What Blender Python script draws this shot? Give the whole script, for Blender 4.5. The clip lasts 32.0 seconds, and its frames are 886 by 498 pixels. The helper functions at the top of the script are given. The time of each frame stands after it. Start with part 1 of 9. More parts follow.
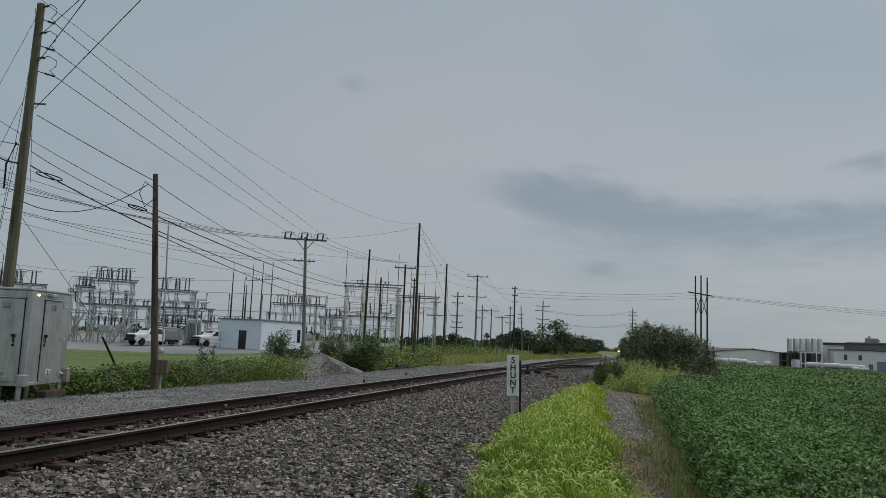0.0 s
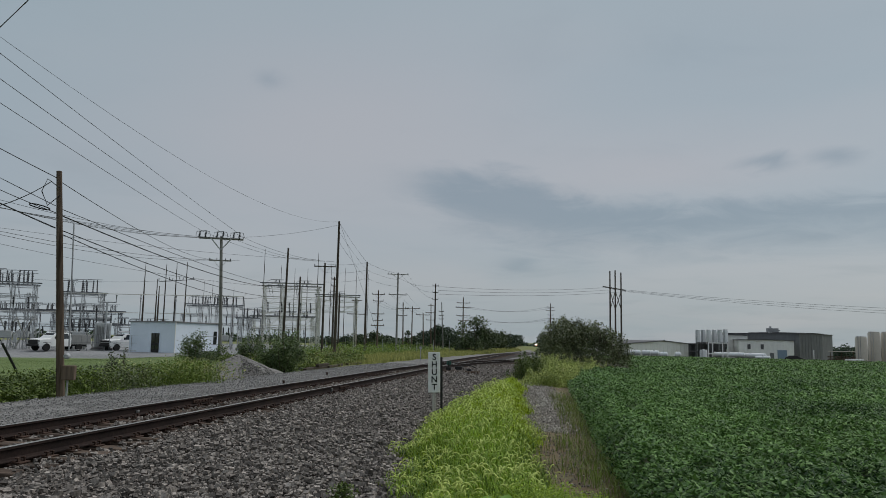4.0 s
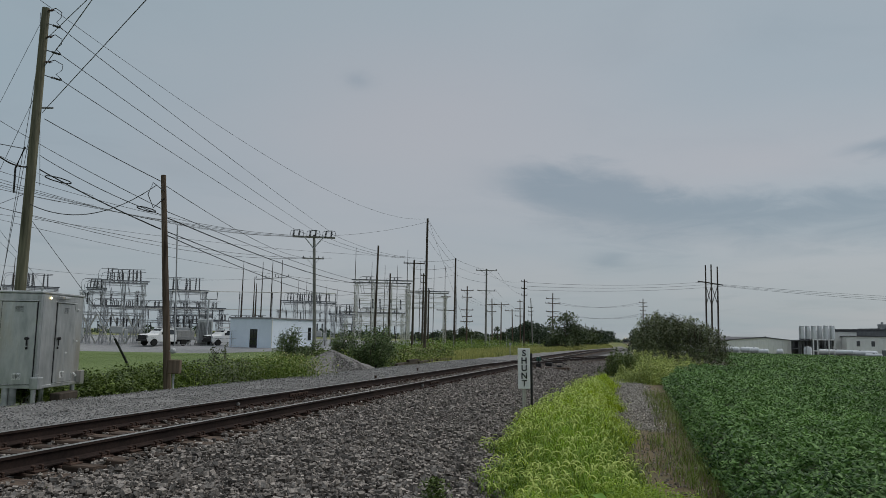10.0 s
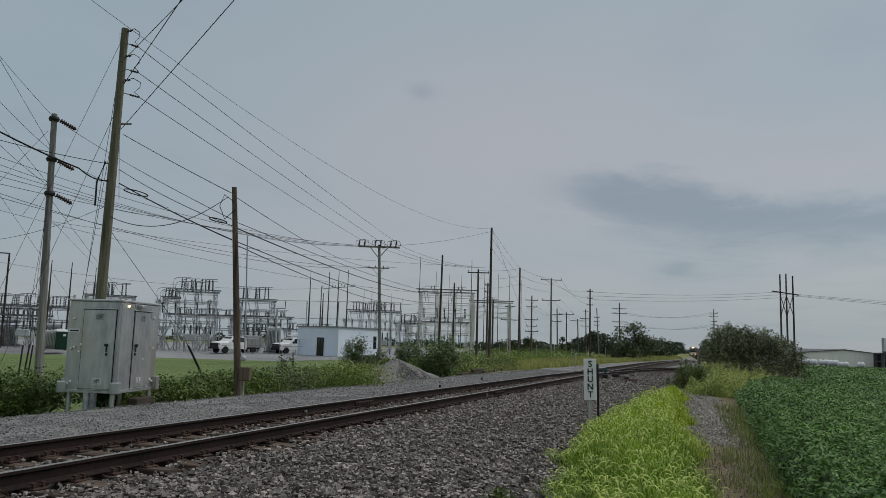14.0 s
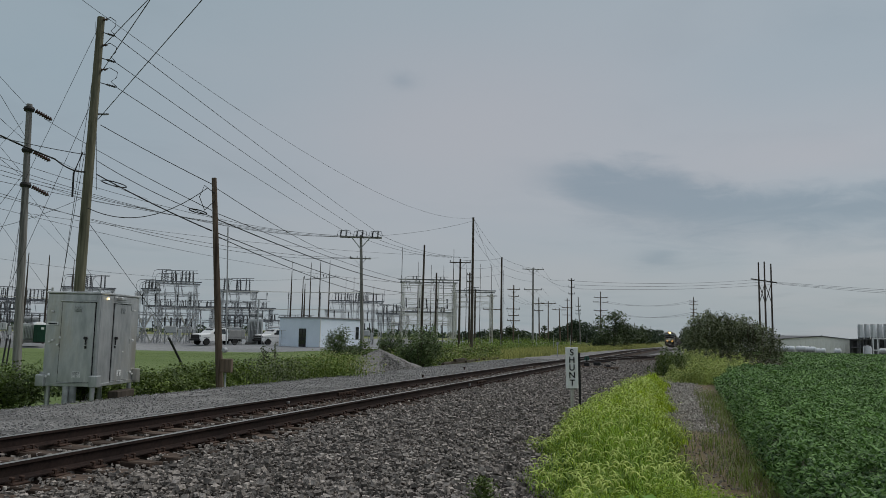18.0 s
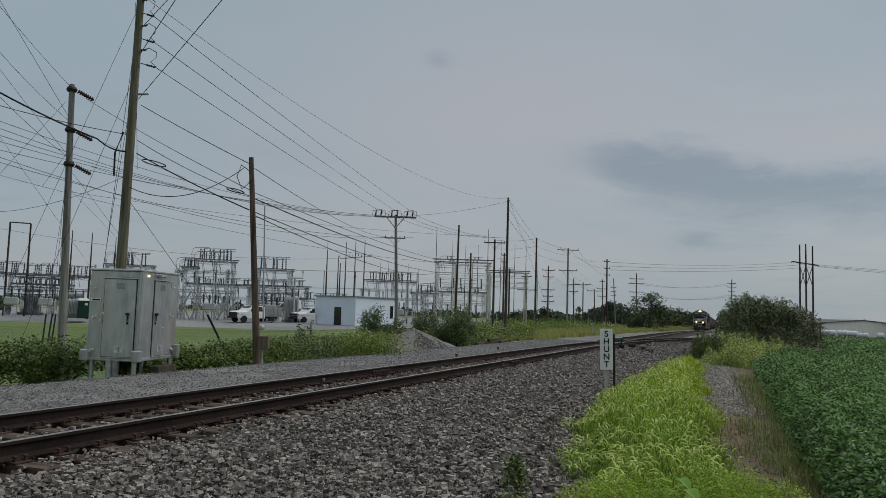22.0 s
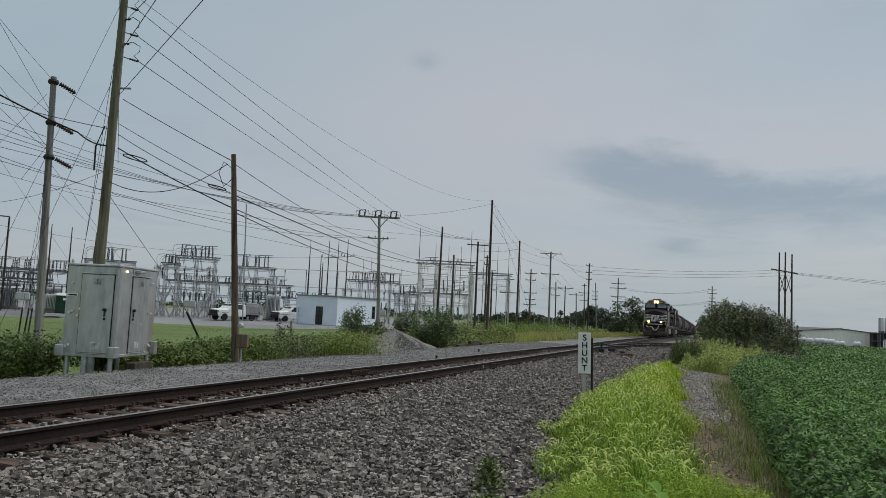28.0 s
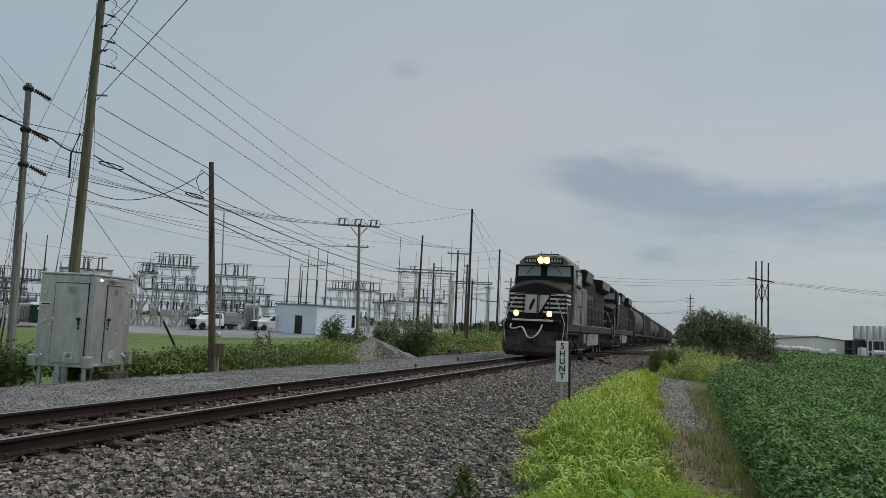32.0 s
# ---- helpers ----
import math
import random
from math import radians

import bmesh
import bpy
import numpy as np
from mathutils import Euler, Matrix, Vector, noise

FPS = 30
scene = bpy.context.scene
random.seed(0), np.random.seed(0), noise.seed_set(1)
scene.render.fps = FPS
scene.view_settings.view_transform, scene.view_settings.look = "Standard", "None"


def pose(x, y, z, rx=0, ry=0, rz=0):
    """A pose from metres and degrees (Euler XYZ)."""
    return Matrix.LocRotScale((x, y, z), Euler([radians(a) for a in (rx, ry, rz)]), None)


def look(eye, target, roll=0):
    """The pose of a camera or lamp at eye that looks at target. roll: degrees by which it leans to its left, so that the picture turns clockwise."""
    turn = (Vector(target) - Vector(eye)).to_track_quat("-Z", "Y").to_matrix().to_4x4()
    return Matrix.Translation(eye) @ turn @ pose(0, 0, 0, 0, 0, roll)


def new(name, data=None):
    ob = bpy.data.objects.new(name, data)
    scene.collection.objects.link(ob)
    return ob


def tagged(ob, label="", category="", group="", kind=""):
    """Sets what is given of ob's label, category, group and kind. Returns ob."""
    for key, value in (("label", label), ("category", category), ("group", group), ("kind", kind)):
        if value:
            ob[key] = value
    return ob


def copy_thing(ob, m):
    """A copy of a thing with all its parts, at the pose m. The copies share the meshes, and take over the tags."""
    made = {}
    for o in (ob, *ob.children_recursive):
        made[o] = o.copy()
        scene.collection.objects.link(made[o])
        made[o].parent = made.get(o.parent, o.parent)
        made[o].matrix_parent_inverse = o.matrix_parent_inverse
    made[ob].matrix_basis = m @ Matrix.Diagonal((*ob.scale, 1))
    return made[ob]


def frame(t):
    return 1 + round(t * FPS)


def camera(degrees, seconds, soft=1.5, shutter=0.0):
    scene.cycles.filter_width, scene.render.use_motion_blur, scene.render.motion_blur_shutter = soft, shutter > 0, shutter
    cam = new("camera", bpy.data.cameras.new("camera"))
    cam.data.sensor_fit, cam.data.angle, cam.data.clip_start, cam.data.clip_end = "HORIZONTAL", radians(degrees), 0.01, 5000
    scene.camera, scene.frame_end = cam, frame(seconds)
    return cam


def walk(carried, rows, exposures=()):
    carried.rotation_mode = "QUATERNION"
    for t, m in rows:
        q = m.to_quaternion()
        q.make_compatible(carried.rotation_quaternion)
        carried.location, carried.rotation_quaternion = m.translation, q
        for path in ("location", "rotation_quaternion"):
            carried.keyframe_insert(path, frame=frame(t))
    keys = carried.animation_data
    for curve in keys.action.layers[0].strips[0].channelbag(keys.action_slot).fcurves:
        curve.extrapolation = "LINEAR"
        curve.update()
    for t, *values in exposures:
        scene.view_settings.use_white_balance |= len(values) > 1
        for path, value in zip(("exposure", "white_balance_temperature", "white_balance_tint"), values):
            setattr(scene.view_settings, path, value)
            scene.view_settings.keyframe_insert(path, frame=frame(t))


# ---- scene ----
# ---- camera: hand-held on the ballast beside the line ----
EYE = 1.31            # eye height over the rail tops, which lie at z = 0
TURNS = [             # seconds, sideways drift, yaw, pitch, roll
    (0, 0.000, -0.56, 6.97, -2.34),
    (0.5, 0.000, -0.70, 6.97, -2.72),
    (1, 0.000, -1.16, 7.32, -2.85),
    (1.5, 0.000, -2.60, 7.40, -2.56),
    (2, 0.000, -4.86, 7.73, -2.50),
    (2.5, 0.000, -6.42, 7.82, -1.61),
    (4.5, 0.000, -6.49, 6.79, -0.55),
    (5, 0.000, -6.73, 7.30, 0.42),
    (5.5, 0.000, -6.63, 7.78, -0.16),
    (6, 0.000, -5.73, 8.12, -0.63),
    (6.5, 0.000, -3.92, 7.89, -0.59),
    (7, 0.000, -0.57, 7.56, 0.37),
    (7.5, 0.000, 1.17, 7.28, 0.59),
    (8, 0.000, 1.05, 6.99, 0.38),
    (8.5, 0.000, 0.81, 6.96, -0.09),
    (9, 0.000, 0.90, 7.00, -0.37),
    (9.5, 0.000, 0.46, 6.65, -0.83),
    (10, 0.000, 0.23, 6.54, -1.19),
    (10.5, 0.000, 0.85, 6.59, -0.98),
    (11, 0.000, 1.91, 6.66, -0.75),
    (11.5, 0.000, 2.47, 6.45, -0.42),
    (12, 0.000, 2.72, 6.11, -0.73),
    (12.5, 0.000, 4.23, 6.20, -1.67),
    (13, 0.000, 5.43, 6.72, -2.32),
    (13.5, 0.000, 5.80, 7.12, -2.07),
    (14, 0.000, 5.10, 7.14, -1.61),
    (14.5, 0.000, 3.86, 7.09, -1.47),
    (16.5, 0.000, 3.28, 6.56, -1.05),
    (17, 0.000, 3.25, 6.46, -1.07),
    (17.5, 0.000, 3.52, 6.47, -1.03),
    (18, 0.000, 3.77, 6.41, -1.12),
    (18.5, 0.000, 3.87, 6.36, -1.14),
    (19, 0.000, 4.08, 6.18, -1.14),
    (19.5, 0.000, 4.20, 6.12, -1.25),
    (20, 0.000, 4.64, 5.73, -1.56),
    (20.5, 0.000, 5.78, 5.09, -1.97),
    (21, 0.000, 6.74, 4.80, -1.90),
    (21.5, 0.000, 6.78, 4.82, -1.83),
    (22, 0.000, 6.35, 4.82, -1.74),
    (22.5, 0.000, 6.19, 4.84, -1.81),
    (23, 0.000, 5.96, 4.86, -1.87),
    (23.5, 0.000, 5.70, 4.83, -1.82),
    (24, 0.000, 5.44, 4.83, -1.91),
    (24.5, 0.000, 5.11, 4.87, -1.96),
    (25, 0.000, 4.92, 4.95, -2.06),
    (25.5, 0.000, 4.88, 4.89, -2.13),
    (27.5, 0.045, 5.17, 4.82, -2.64),
    (28, 0.055, 5.01, 4.98, -2.72),
    (28.5, 0.068, 5.05, 5.08, -2.53),
    (29, 0.080, 4.87, 5.27, -2.43),
    (29.5, 0.092, 4.61, 5.41, -2.43),
    (30, 0.105, 4.40, 5.57, -2.47),
    (30.5, 0.104, 4.31, 5.64, -2.45),
    (31, 0.103, 3.98, 5.55, -2.46),
    (31.5, 0.101, 3.71, 5.48, -2.83),
    (32, 0.100, 3.52, 5.71, -2.62),
]
cam = camera(61.07, 32.0, 0.65)
walk(cam, [(t, pose(x, 0, EYE, 90 + p, r, w)) for t, x, w, p, r in TURNS], [(0, 0.0), (6, 0.0), (16, -0.02), (23, -0.03), (25.5, 0.02), (28, 0.22), (30, 0.22), (32, 0.22)])

# ---- overcast sky and a wide, weak sun ----
SUN_EL, SUN_AZ = 48.0, 60.0


def build_sky():
    world = bpy.data.worlds.new("overcast_sky")
    scene.world = world
    world.use_nodes = True
    nt = world.node_tree
    nt.nodes.clear()
    N, L = nt.nodes.new, nt.links.new
    out, bg = N("ShaderNodeOutputWorld"), N("ShaderNodeBackground")
    sky = N("ShaderNodeTexSky")
    sky.sky_type, sky.sun_disc = "NISHITA", False
    sky.sun_elevation, sky.sun_rotation = radians(SUN_EL), radians(SUN_AZ)
    sky.air_density, sky.dust_density = 1.0, 2.5
    dim = N("ShaderNodeMix")
    dim.data_type, dim.blend_type = "RGBA", "MULTIPLY"
    dim.inputs[0].default_value = 1.0
    dim.inputs[7].default_value = (0.1, 0.1, 0.1, 1)
    L(sky.outputs[0], dim.inputs[6])
    co, sep = N("ShaderNodeTexCoord"), N("ShaderNodeSeparateXYZ")
    L(co.outputs["Generated"], sep.inputs[0])

    def math_node(op, a, b=None, c=None):
        m = N("ShaderNodeMath")
        m.operation = op
        for i, v in enumerate((a, b, c)):
            if v is None:
                continue
            if isinstance(v, (int, float)):
                m.inputs[i].default_value = v
            else:
                L(v, m.inputs[i])
        return m.outputs[0]

    def ramp(fac, stops):
        r = N("ShaderNodeValToRGB")
        r.color_ramp.interpolation = "EASE"
        while len(r.color_ramp.elements) < len(stops):
            r.color_ramp.elements.new(0.5)
        for e, (p, c) in zip(r.color_ramp.elements, stops):
            e.position, e.color = p, (*c, 1) if len(c) == 3 else c
        L(fac, r.inputs[0])
        return r.outputs[0]

    def mix(fac, a, b):
        m = N("ShaderNodeMix")
        m.data_type = "RGBA"
        for i, v in ((0, fac), (6, a), (7, b)):
            if isinstance(v, (int, float)):
                m.inputs[i].default_value = v
            elif isinstance(v, tuple):
                m.inputs[i].default_value = (*v, 1)
            else:
                L(v, m.inputs[i])
        return m.outputs[2]

    # the cloud sheet lies on a plane overhead, so that it flattens into streaks near the horizon
    up = math_node("MAXIMUM", sep.outputs[2], 0.0)
    el = math_node("ADD", up, 0.10)
    px, py = math_node("DIVIDE", sep.outputs[0], el), math_node("DIVIDE", sep.outputs[1], el)
    plane = N("ShaderNodeCombineXYZ")
    L(px, plane.inputs[0]), L(py, plane.inputs[1])

    def fbm(scale, detail, off, rough=0.55, warp=0.4):
        mp = N("ShaderNodeMapping")
        mp.inputs["Location"].default_value = off
        L(plane.outputs[0], mp.inputs[0])
        n = N("ShaderNodeTexNoise")
        n.inputs["Scale"].default_value, n.inputs["Detail"].default_value = scale, detail
        n.inputs["Roughness"].default_value, n.inputs["Distortion"].default_value = rough, warp
        L(mp.outputs[0], n.inputs[0])
        return n.outputs[0]

    base = ramp(up, SKY_RAMP)
    broad = ramp(fbm(0.45, 3, (4.1, 0.7, 0)), [(0.35, (0.0,) * 3), (0.68, (1.0,) * 3)])
    veil = mix(broad, base, SKY_WARM)
    veil = mix(0.55, base, veil)
    fine = ramp(fbm(1.5, 6, (1.3, 2.2, 0)), [(0.50, (0.0,) * 3), (0.75, (1.0,) * 3)])
    veil = mix(math_node("MULTIPLY", fine, 0.30), veil, SKY_DARK)
    # the long darker bank low over the field
    azi = math_node("ARCTAN2", sep.outputs[0], sep.outputs[1])
    elev = math_node("ARCSINE", sep.outputs[2])
    wob = math_node("MULTIPLY", math_node("SUBTRACT", fbm(0.8, 6, (7.7, 3.0, 0), 0.6), 0.5), 0.16)
    # a wide pale patch where the sheet is thinner
    a0, wa, e0, we, amt = SKY_THIN
    da = math_node("DIVIDE", math_node("SUBTRACT", azi, a0), wa)
    de = math_node("DIVIDE", math_node("SUBTRACT", elev, e0), we)
    r2 = math_node("ADD", math_node("MULTIPLY", da, da), math_node("MULTIPLY", de, de))
    veil = mix(math_node("MULTIPLY", math_node("POWER", 2.718, math_node("MULTIPLY", r2, -1.0)), amt), veil, SKY_PALE)
    # a brighter gap right over the bank
    a0, wa, e0, we, amt = SKY_GAP
    da = math_node("DIVIDE", math_node("SUBTRACT", math_node("ADD", azi, wob), a0), wa)
    de = math_node("DIVIDE", math_node("SUBTRACT", math_node("MULTIPLY_ADD", wob, 0.3, elev), e0), we)
    r2 = math_node("ADD", math_node("MULTIPLY", da, da), math_node("MULTIPLY", de, de))
    veil = mix(math_node("MULTIPLY", math_node("POWER", 2.718, math_node("MULTIPLY", r2, -1.0)), amt), veil, SKY_PALE)
    # the bank's edges rise and fall with the compass angle: a crisp top, a soft foot
    def edge(points):
        r = N("ShaderNodeValToRGB")
        r.color_ramp.interpolation = "B_SPLINE"
        while len(r.color_ramp.elements) < len(points):
            r.color_ramp.elements.new(0.5)
        for e, (at, height) in zip(r.color_ramp.elements, points):
            e.position, e.color = at + 0.2, (height, height, height, 1)
        L(math_node("ADD", azi, 0.2), r.inputs[0])
        return r.outputs[0]

    def step(value, lo, hi):
        r = N("ShaderNodeMapRange")
        r.interpolation_type = "SMOOTHSTEP"
        L(value, r.inputs[0])
        r.inputs[1].default_value, r.inputs[2].default_value = lo, hi
        return r.outputs[0]
    ragged = math_node("MULTIPLY", math_node("SUBTRACT", fbm(2.2, 7, (2.4, 5.1, 0), 0.62, 0.8), 0.5), 0.075)
    lifted = math_node("ADD", math_node("MULTIPLY_ADD", wob, 0.12, elev), ragged)
    below = step(math_node("SUBTRACT", edge(SKY_BANK_TOP), lifted), -0.004, 0.034)
    above = step(math_node("SUBTRACT", lifted, edge(SKY_BANK_FOOT)), -0.030, 0.040)
    ahead = math_node("MULTIPLY", step(azi, -0.04, 0.13), step(azi, 1.3, 0.9))
    bank = math_node("MULTIPLY", math_node("MULTIPLY", below, above), math_node("MULTIPLY", ahead, 0.66))
    for a0, wa, e0, we, amt in SKY_PUFFS:
        da = math_node("DIVIDE", math_node("SUBTRACT", math_node("MULTIPLY_ADD", ragged, 0.8, azi), a0), wa)
        de = math_node("DIVIDE", math_node("SUBTRACT", math_node("MULTIPLY_ADD", ragged, 0.4, elev), e0), we)
        r2 = math_node("ADD", math_node("MULTIPLY", da, da), math_node("MULTIPLY", de, de))
        g = math_node("MULTIPLY", math_node("POWER", 2.718, math_node("MULTIPLY", r2, -1.0)), amt)
        bank = math_node("MAXIMUM", bank, g)
    veil = mix(bank, veil, SKY_BANK)
    whole = mix(0.88, dim.outputs[2], veil)
    L(whole, bg.inputs[0])
    bg.inputs[1].default_value = SKY_STRENGTH
    L(bg.outputs[0], out.inputs[0])
    lamp = bpy.data.lights.new("sun", "SUN")
    lamp.energy, lamp.angle, lamp.color = 1.3, radians(25), (1.0, 0.96, 0.9)
    ob = new("sun", lamp)
    e, a = radians(SUN_EL), radians(SUN_AZ)
    way = Vector((math.sin(a) * math.cos(e), math.cos(a) * math.cos(e), math.sin(e)))
    ob.matrix_basis = look(way * 100, (0, 0, 0))


SKY_STRENGTH = 1.0
SKY_RAMP = [(0.0, (0.318, 0.385, 0.425)), (0.06, (0.342, 0.395, 0.435)), (0.16, (0.328, 0.39, 0.438)), (0.32, (0.315, 0.395, 0.443)), (0.50, (0.307, 0.395, 0.438)), (0.72, (0.72, 0.78, 0.84)), (1.0, (1.05, 1.12, 1.2))]
SKY_WARM = (0.415, 0.435, 0.462)
SKY_THIN = (-0.02, 0.33, 0.27, 0.16, 0.8)
SKY_GAP = (0.40, 0.17, 0.222, 0.035, 0.75)
SKY_PALE = (0.418, 0.424, 0.452)
SKY_DARK = (0.245, 0.305, 0.345)
SKY_BANK = (0.172, 0.240, 0.300)
# compass angle and height of the bank's top and foot (radians)
SKY_BANK_TOP = [(-0.10, 0.236), (0.05, 0.236), (0.16, 0.237), (0.235, 0.230), (0.275, 0.205), (0.35, 0.190), (0.44, 0.193), (0.54, 0.194), (0.64, 0.190), (0.78, 0.19)]
SKY_BANK_FOOT = [(-0.10, 0.235), (0.03, 0.222), (0.07, 0.195), (0.11, 0.165), (0.16, 0.143), (0.26, 0.123), (0.35, 0.123), (0.47, 0.128), (0.62, 0.13), (0.78, 0.13)]
# small puffs: compass angle, half width, height, half thickness, strength
SKY_PUFFS = [(0.522, 0.032, 0.223, 0.010, 0.6), (0.60, 0.032, 0.225, 0.011, 0.55), (0.216, 0.028, 0.102, 0.011, 0.45), (-0.122, 0.02, 0.333, 0.010, 0.3), (0.62, 0.28, 0.38, 0.14, 0.22)]
build_sky()

# ---- plan: the line runs at 15.4 degrees to the right of north ----
LINE = radians(15.4)
D = Vector((math.sin(LINE), math.cos(LINE), 0))
R = Vector((math.cos(LINE), -math.sin(LINE), 0))
HEAD = 90 - 15.4      # heading of the line, degrees from the x axis


def T(s, n, z=0.0):
    """The place s metres along the line and n metres to its right."""
    return D * s + R * n + Vector((0, 0, z))


def P(az, dist, z=0.0):
    """The place at a compass bearing (degrees to the left) and distance from the eye."""
    a = radians(az)
    return Vector((-math.sin(a) * dist, math.cos(a) * dist, z))


def S(az, el, dist):
    """As P, with the height given by its angle over the eye's level."""
    return P(az, dist, EYE + dist * math.tan(radians(el)))


def axis_n(s):
    """The centre line of the main track: straight, with a slight bend past the switch."""
    bend = 0.0207 * 15 * math.log1p(math.exp(min(40, (s - 38) / 15)))
    back = 0.0034 * 20 * math.log1p(math.exp(min(40, (s - 120) / 20)))
    return -7.05 - bend + back


def fall(s):
    """The land and the line dip gently with distance."""
    if s < 0:
        return 0.0
    if s < 150:
        return -3.44e-5 * s * s
    return -0.774 - 0.0095 * (min(s, 300) - 150) - 0.016 * max(0, min(s, 600) - 300)


def TZ(s, n, z=0.0):
    """As T, with z counted from the rail tops at s."""
    return T(s, n, z + fall(s))


def lerp(x, pts):
    return float(np.interp(x, [p[0] for p in pts], [p[1] for p in pts]))


PROFILE = [(-4000, -1.7), (-90, -1.2), (-24, -1.05), (-17, -0.8), (-14.4, -0.55), (-12.6, -0.31), (-9.5, -0.27), (-8.75, -0.27), (-8.5, -0.262), (-5.6, -0.268),
           (-5.2, -0.285), (-4.4, -0.31), (-2.2, -0.37), (0.3, -0.42), (1.2, -0.5)]
FIELD = [(0, -0.5), (15, -0.52), (60, -0.8), (100, -1.05), (150, -1.6), (200, -2.0), (300, -3.7), (560, -7.7), (4000, -8.2)]


def ground_z(s, n):
    if n > 1.2:
        r = math.hypot(s, n)
        z = lerp(r, FIELD)
        return z if n > 6 else z + (-0.5 - z) * (6 - n) / 4.8 * (1.0 if s < 90 else 0.6)
    fill = 0.045 * min(1.0, max(0.0, (s - 9) / 9)) if -8.7 < n < -4.6 else 0.0
    z, dip = lerp(n, PROFILE), fall(s)
    if n < -9.5:
        w = min(1.0, max(0.0, (s - 40) / 30)) * min(1.0, max(0.0, (n + 45) / 12))
        z += (-0.45 - z) * w
        dip *= 1 - 0.85 * min(1.0, (-9.5 - n) / 4)
    return z + dip + fill


def ground_at(p):
    return ground_z(p.x * D.x + p.y * D.y, p.x * R.x + p.y * R.y)


# ---- meshes ----
class Shape:
    """Collects simple solids into one mesh."""

    def __init__(self):
        self.v, self.f = [], []

    def add(self, verts, faces, m=None):
        k = len(self.v)
        self.v += [tuple(m @ Vector(p)) if m is not None else tuple(p) for p in verts]
        self.f += [tuple(i + k for i in f) for f in faces]
        return self

    def box(self, c, size, bevel=0.0, m=None):
        x, y, z = (d / 2 for d in size)
        if bevel <= 0:
            vs = [(c[0] + a * x, c[1] + b * y, c[2] + e * z) for a in (-1, 1) for b in (-1, 1) for e in (-1, 1)]
            return self.add(vs, [(0, 1, 3, 2), (4, 6, 7, 5), (0, 4, 5, 1), (2, 3, 7, 6), (0, 2, 6, 4), (1, 5, 7, 3)], m)
        b = min(bevel, x * 0.95, y * 0.95, z * 0.95)
        vs, idx = [], {}
        for sx in (-1, 1):
            for sy in (-1, 1):
                for sz in (-1, 1):
                    for k in range(3):
                        p = [sx * (x - b), sy * (y - b), sz * (z - b)]
                        p[k] += (sx, sy, sz)[k] * b
                        idx[sx, sy, sz, k] = len(vs)
                        vs.append((c[0] + p[0], c[1] + p[1], c[2] + p[2]))
        fs = []

        def face(keys, out):
            ids = [idx[k] for k in keys]
            a, q, r = (Vector(vs[i]) for i in ids[:3])
            if (q - a).cross(r - a).dot(Vector(out)) < 0:
                ids.reverse()
            fs.append(tuple(ids))
        for k in range(3):
            i, j = [q for q in range(3) if q != k]
            for sg in (-1, 1):
                keys = []
                for a, e in ((-1, -1), (1, -1), (1, 1), (-1, 1)):
                    q = [0, 0, 0]
                    q[k], q[i], q[j] = sg, a, e
                    keys.append((*q, k))
                out = [0, 0, 0]
                out[k] = sg
                face(keys, out)
        for k in range(3):
            i, j = [q for q in range(3) if q != k]
            for a in (-1, 1):
                for e in (-1, 1):
                    lo, hi = [0, 0, 0], [0, 0, 0]
                    lo[k], hi[k] = -1, 1
                    lo[i] = hi[i] = a
                    lo[j] = hi[j] = e
                    out = [0, 0, 0]
                    out[i], out[j] = a, e
                    face([(*lo, i), (*hi, i), (*hi, j), (*lo, j)], out)
        for sx in (-1, 1):
            for sy in (-1, 1):
                for sz in (-1, 1):
                    face([(sx, sy, sz, k) for k in range(3)], (sx, sy, sz))
        return self.add(vs, fs, m)

    def rod(self, a, b, r0, r1=None, seg=8, caps=True):
        a, b = Vector(a), Vector(b)
        r1 = r0 if r1 is None else r1
        w = b - a
        if w.length < 1e-6:
            return self
        q = w.to_track_quat("Z", "Y")
        ring = [q @ Vector((math.cos(2 * math.pi * i / seg), math.sin(2 * math.pi * i / seg), 0)) for i in range(seg)]
        vs = [a + p * r0 for p in ring] + [b + p * r1 for p in ring]
        fs = [(i, (i + 1) % seg, seg + (i + 1) % seg, seg + i) for i in range(seg)]
        if caps:
            fs += [tuple(reversed(range(seg))), tuple(range(seg, 2 * seg))]
        return self.add(vs, fs)

    def tube(self, pts, r, seg=5):
        pts = [Vector(p) for p in pts]
        vs, fs = [], []
        rs = r if isinstance(r, (list, tuple)) else [r] * len(pts)
        for i, p in enumerate(pts):
            w = (pts[min(i + 1, len(pts) - 1)] - pts[max(i - 1, 0)]).normalized()
            up = Vector((0, 0, 1)) if abs(w.z) < 0.95 else Vector((1, 0, 0))
            u = w.cross(up).normalized()
            q = w.cross(u)
            vs += [p + (u * math.cos(2 * math.pi * k / seg) + q * math.sin(2 * math.pi * k / seg)) * rs[i] for k in range(seg)]
        for i in range(len(pts) - 1):
            for k in range(seg):
                fs.append((i * seg + k, (i + 1) * seg + k, (i + 1) * seg + (k + 1) % seg, i * seg + (k + 1) % seg))
        fs += [tuple(range(seg)), tuple(reversed(range((len(pts) - 1) * seg, len(pts) * seg)))]
        return self.add(vs, fs)

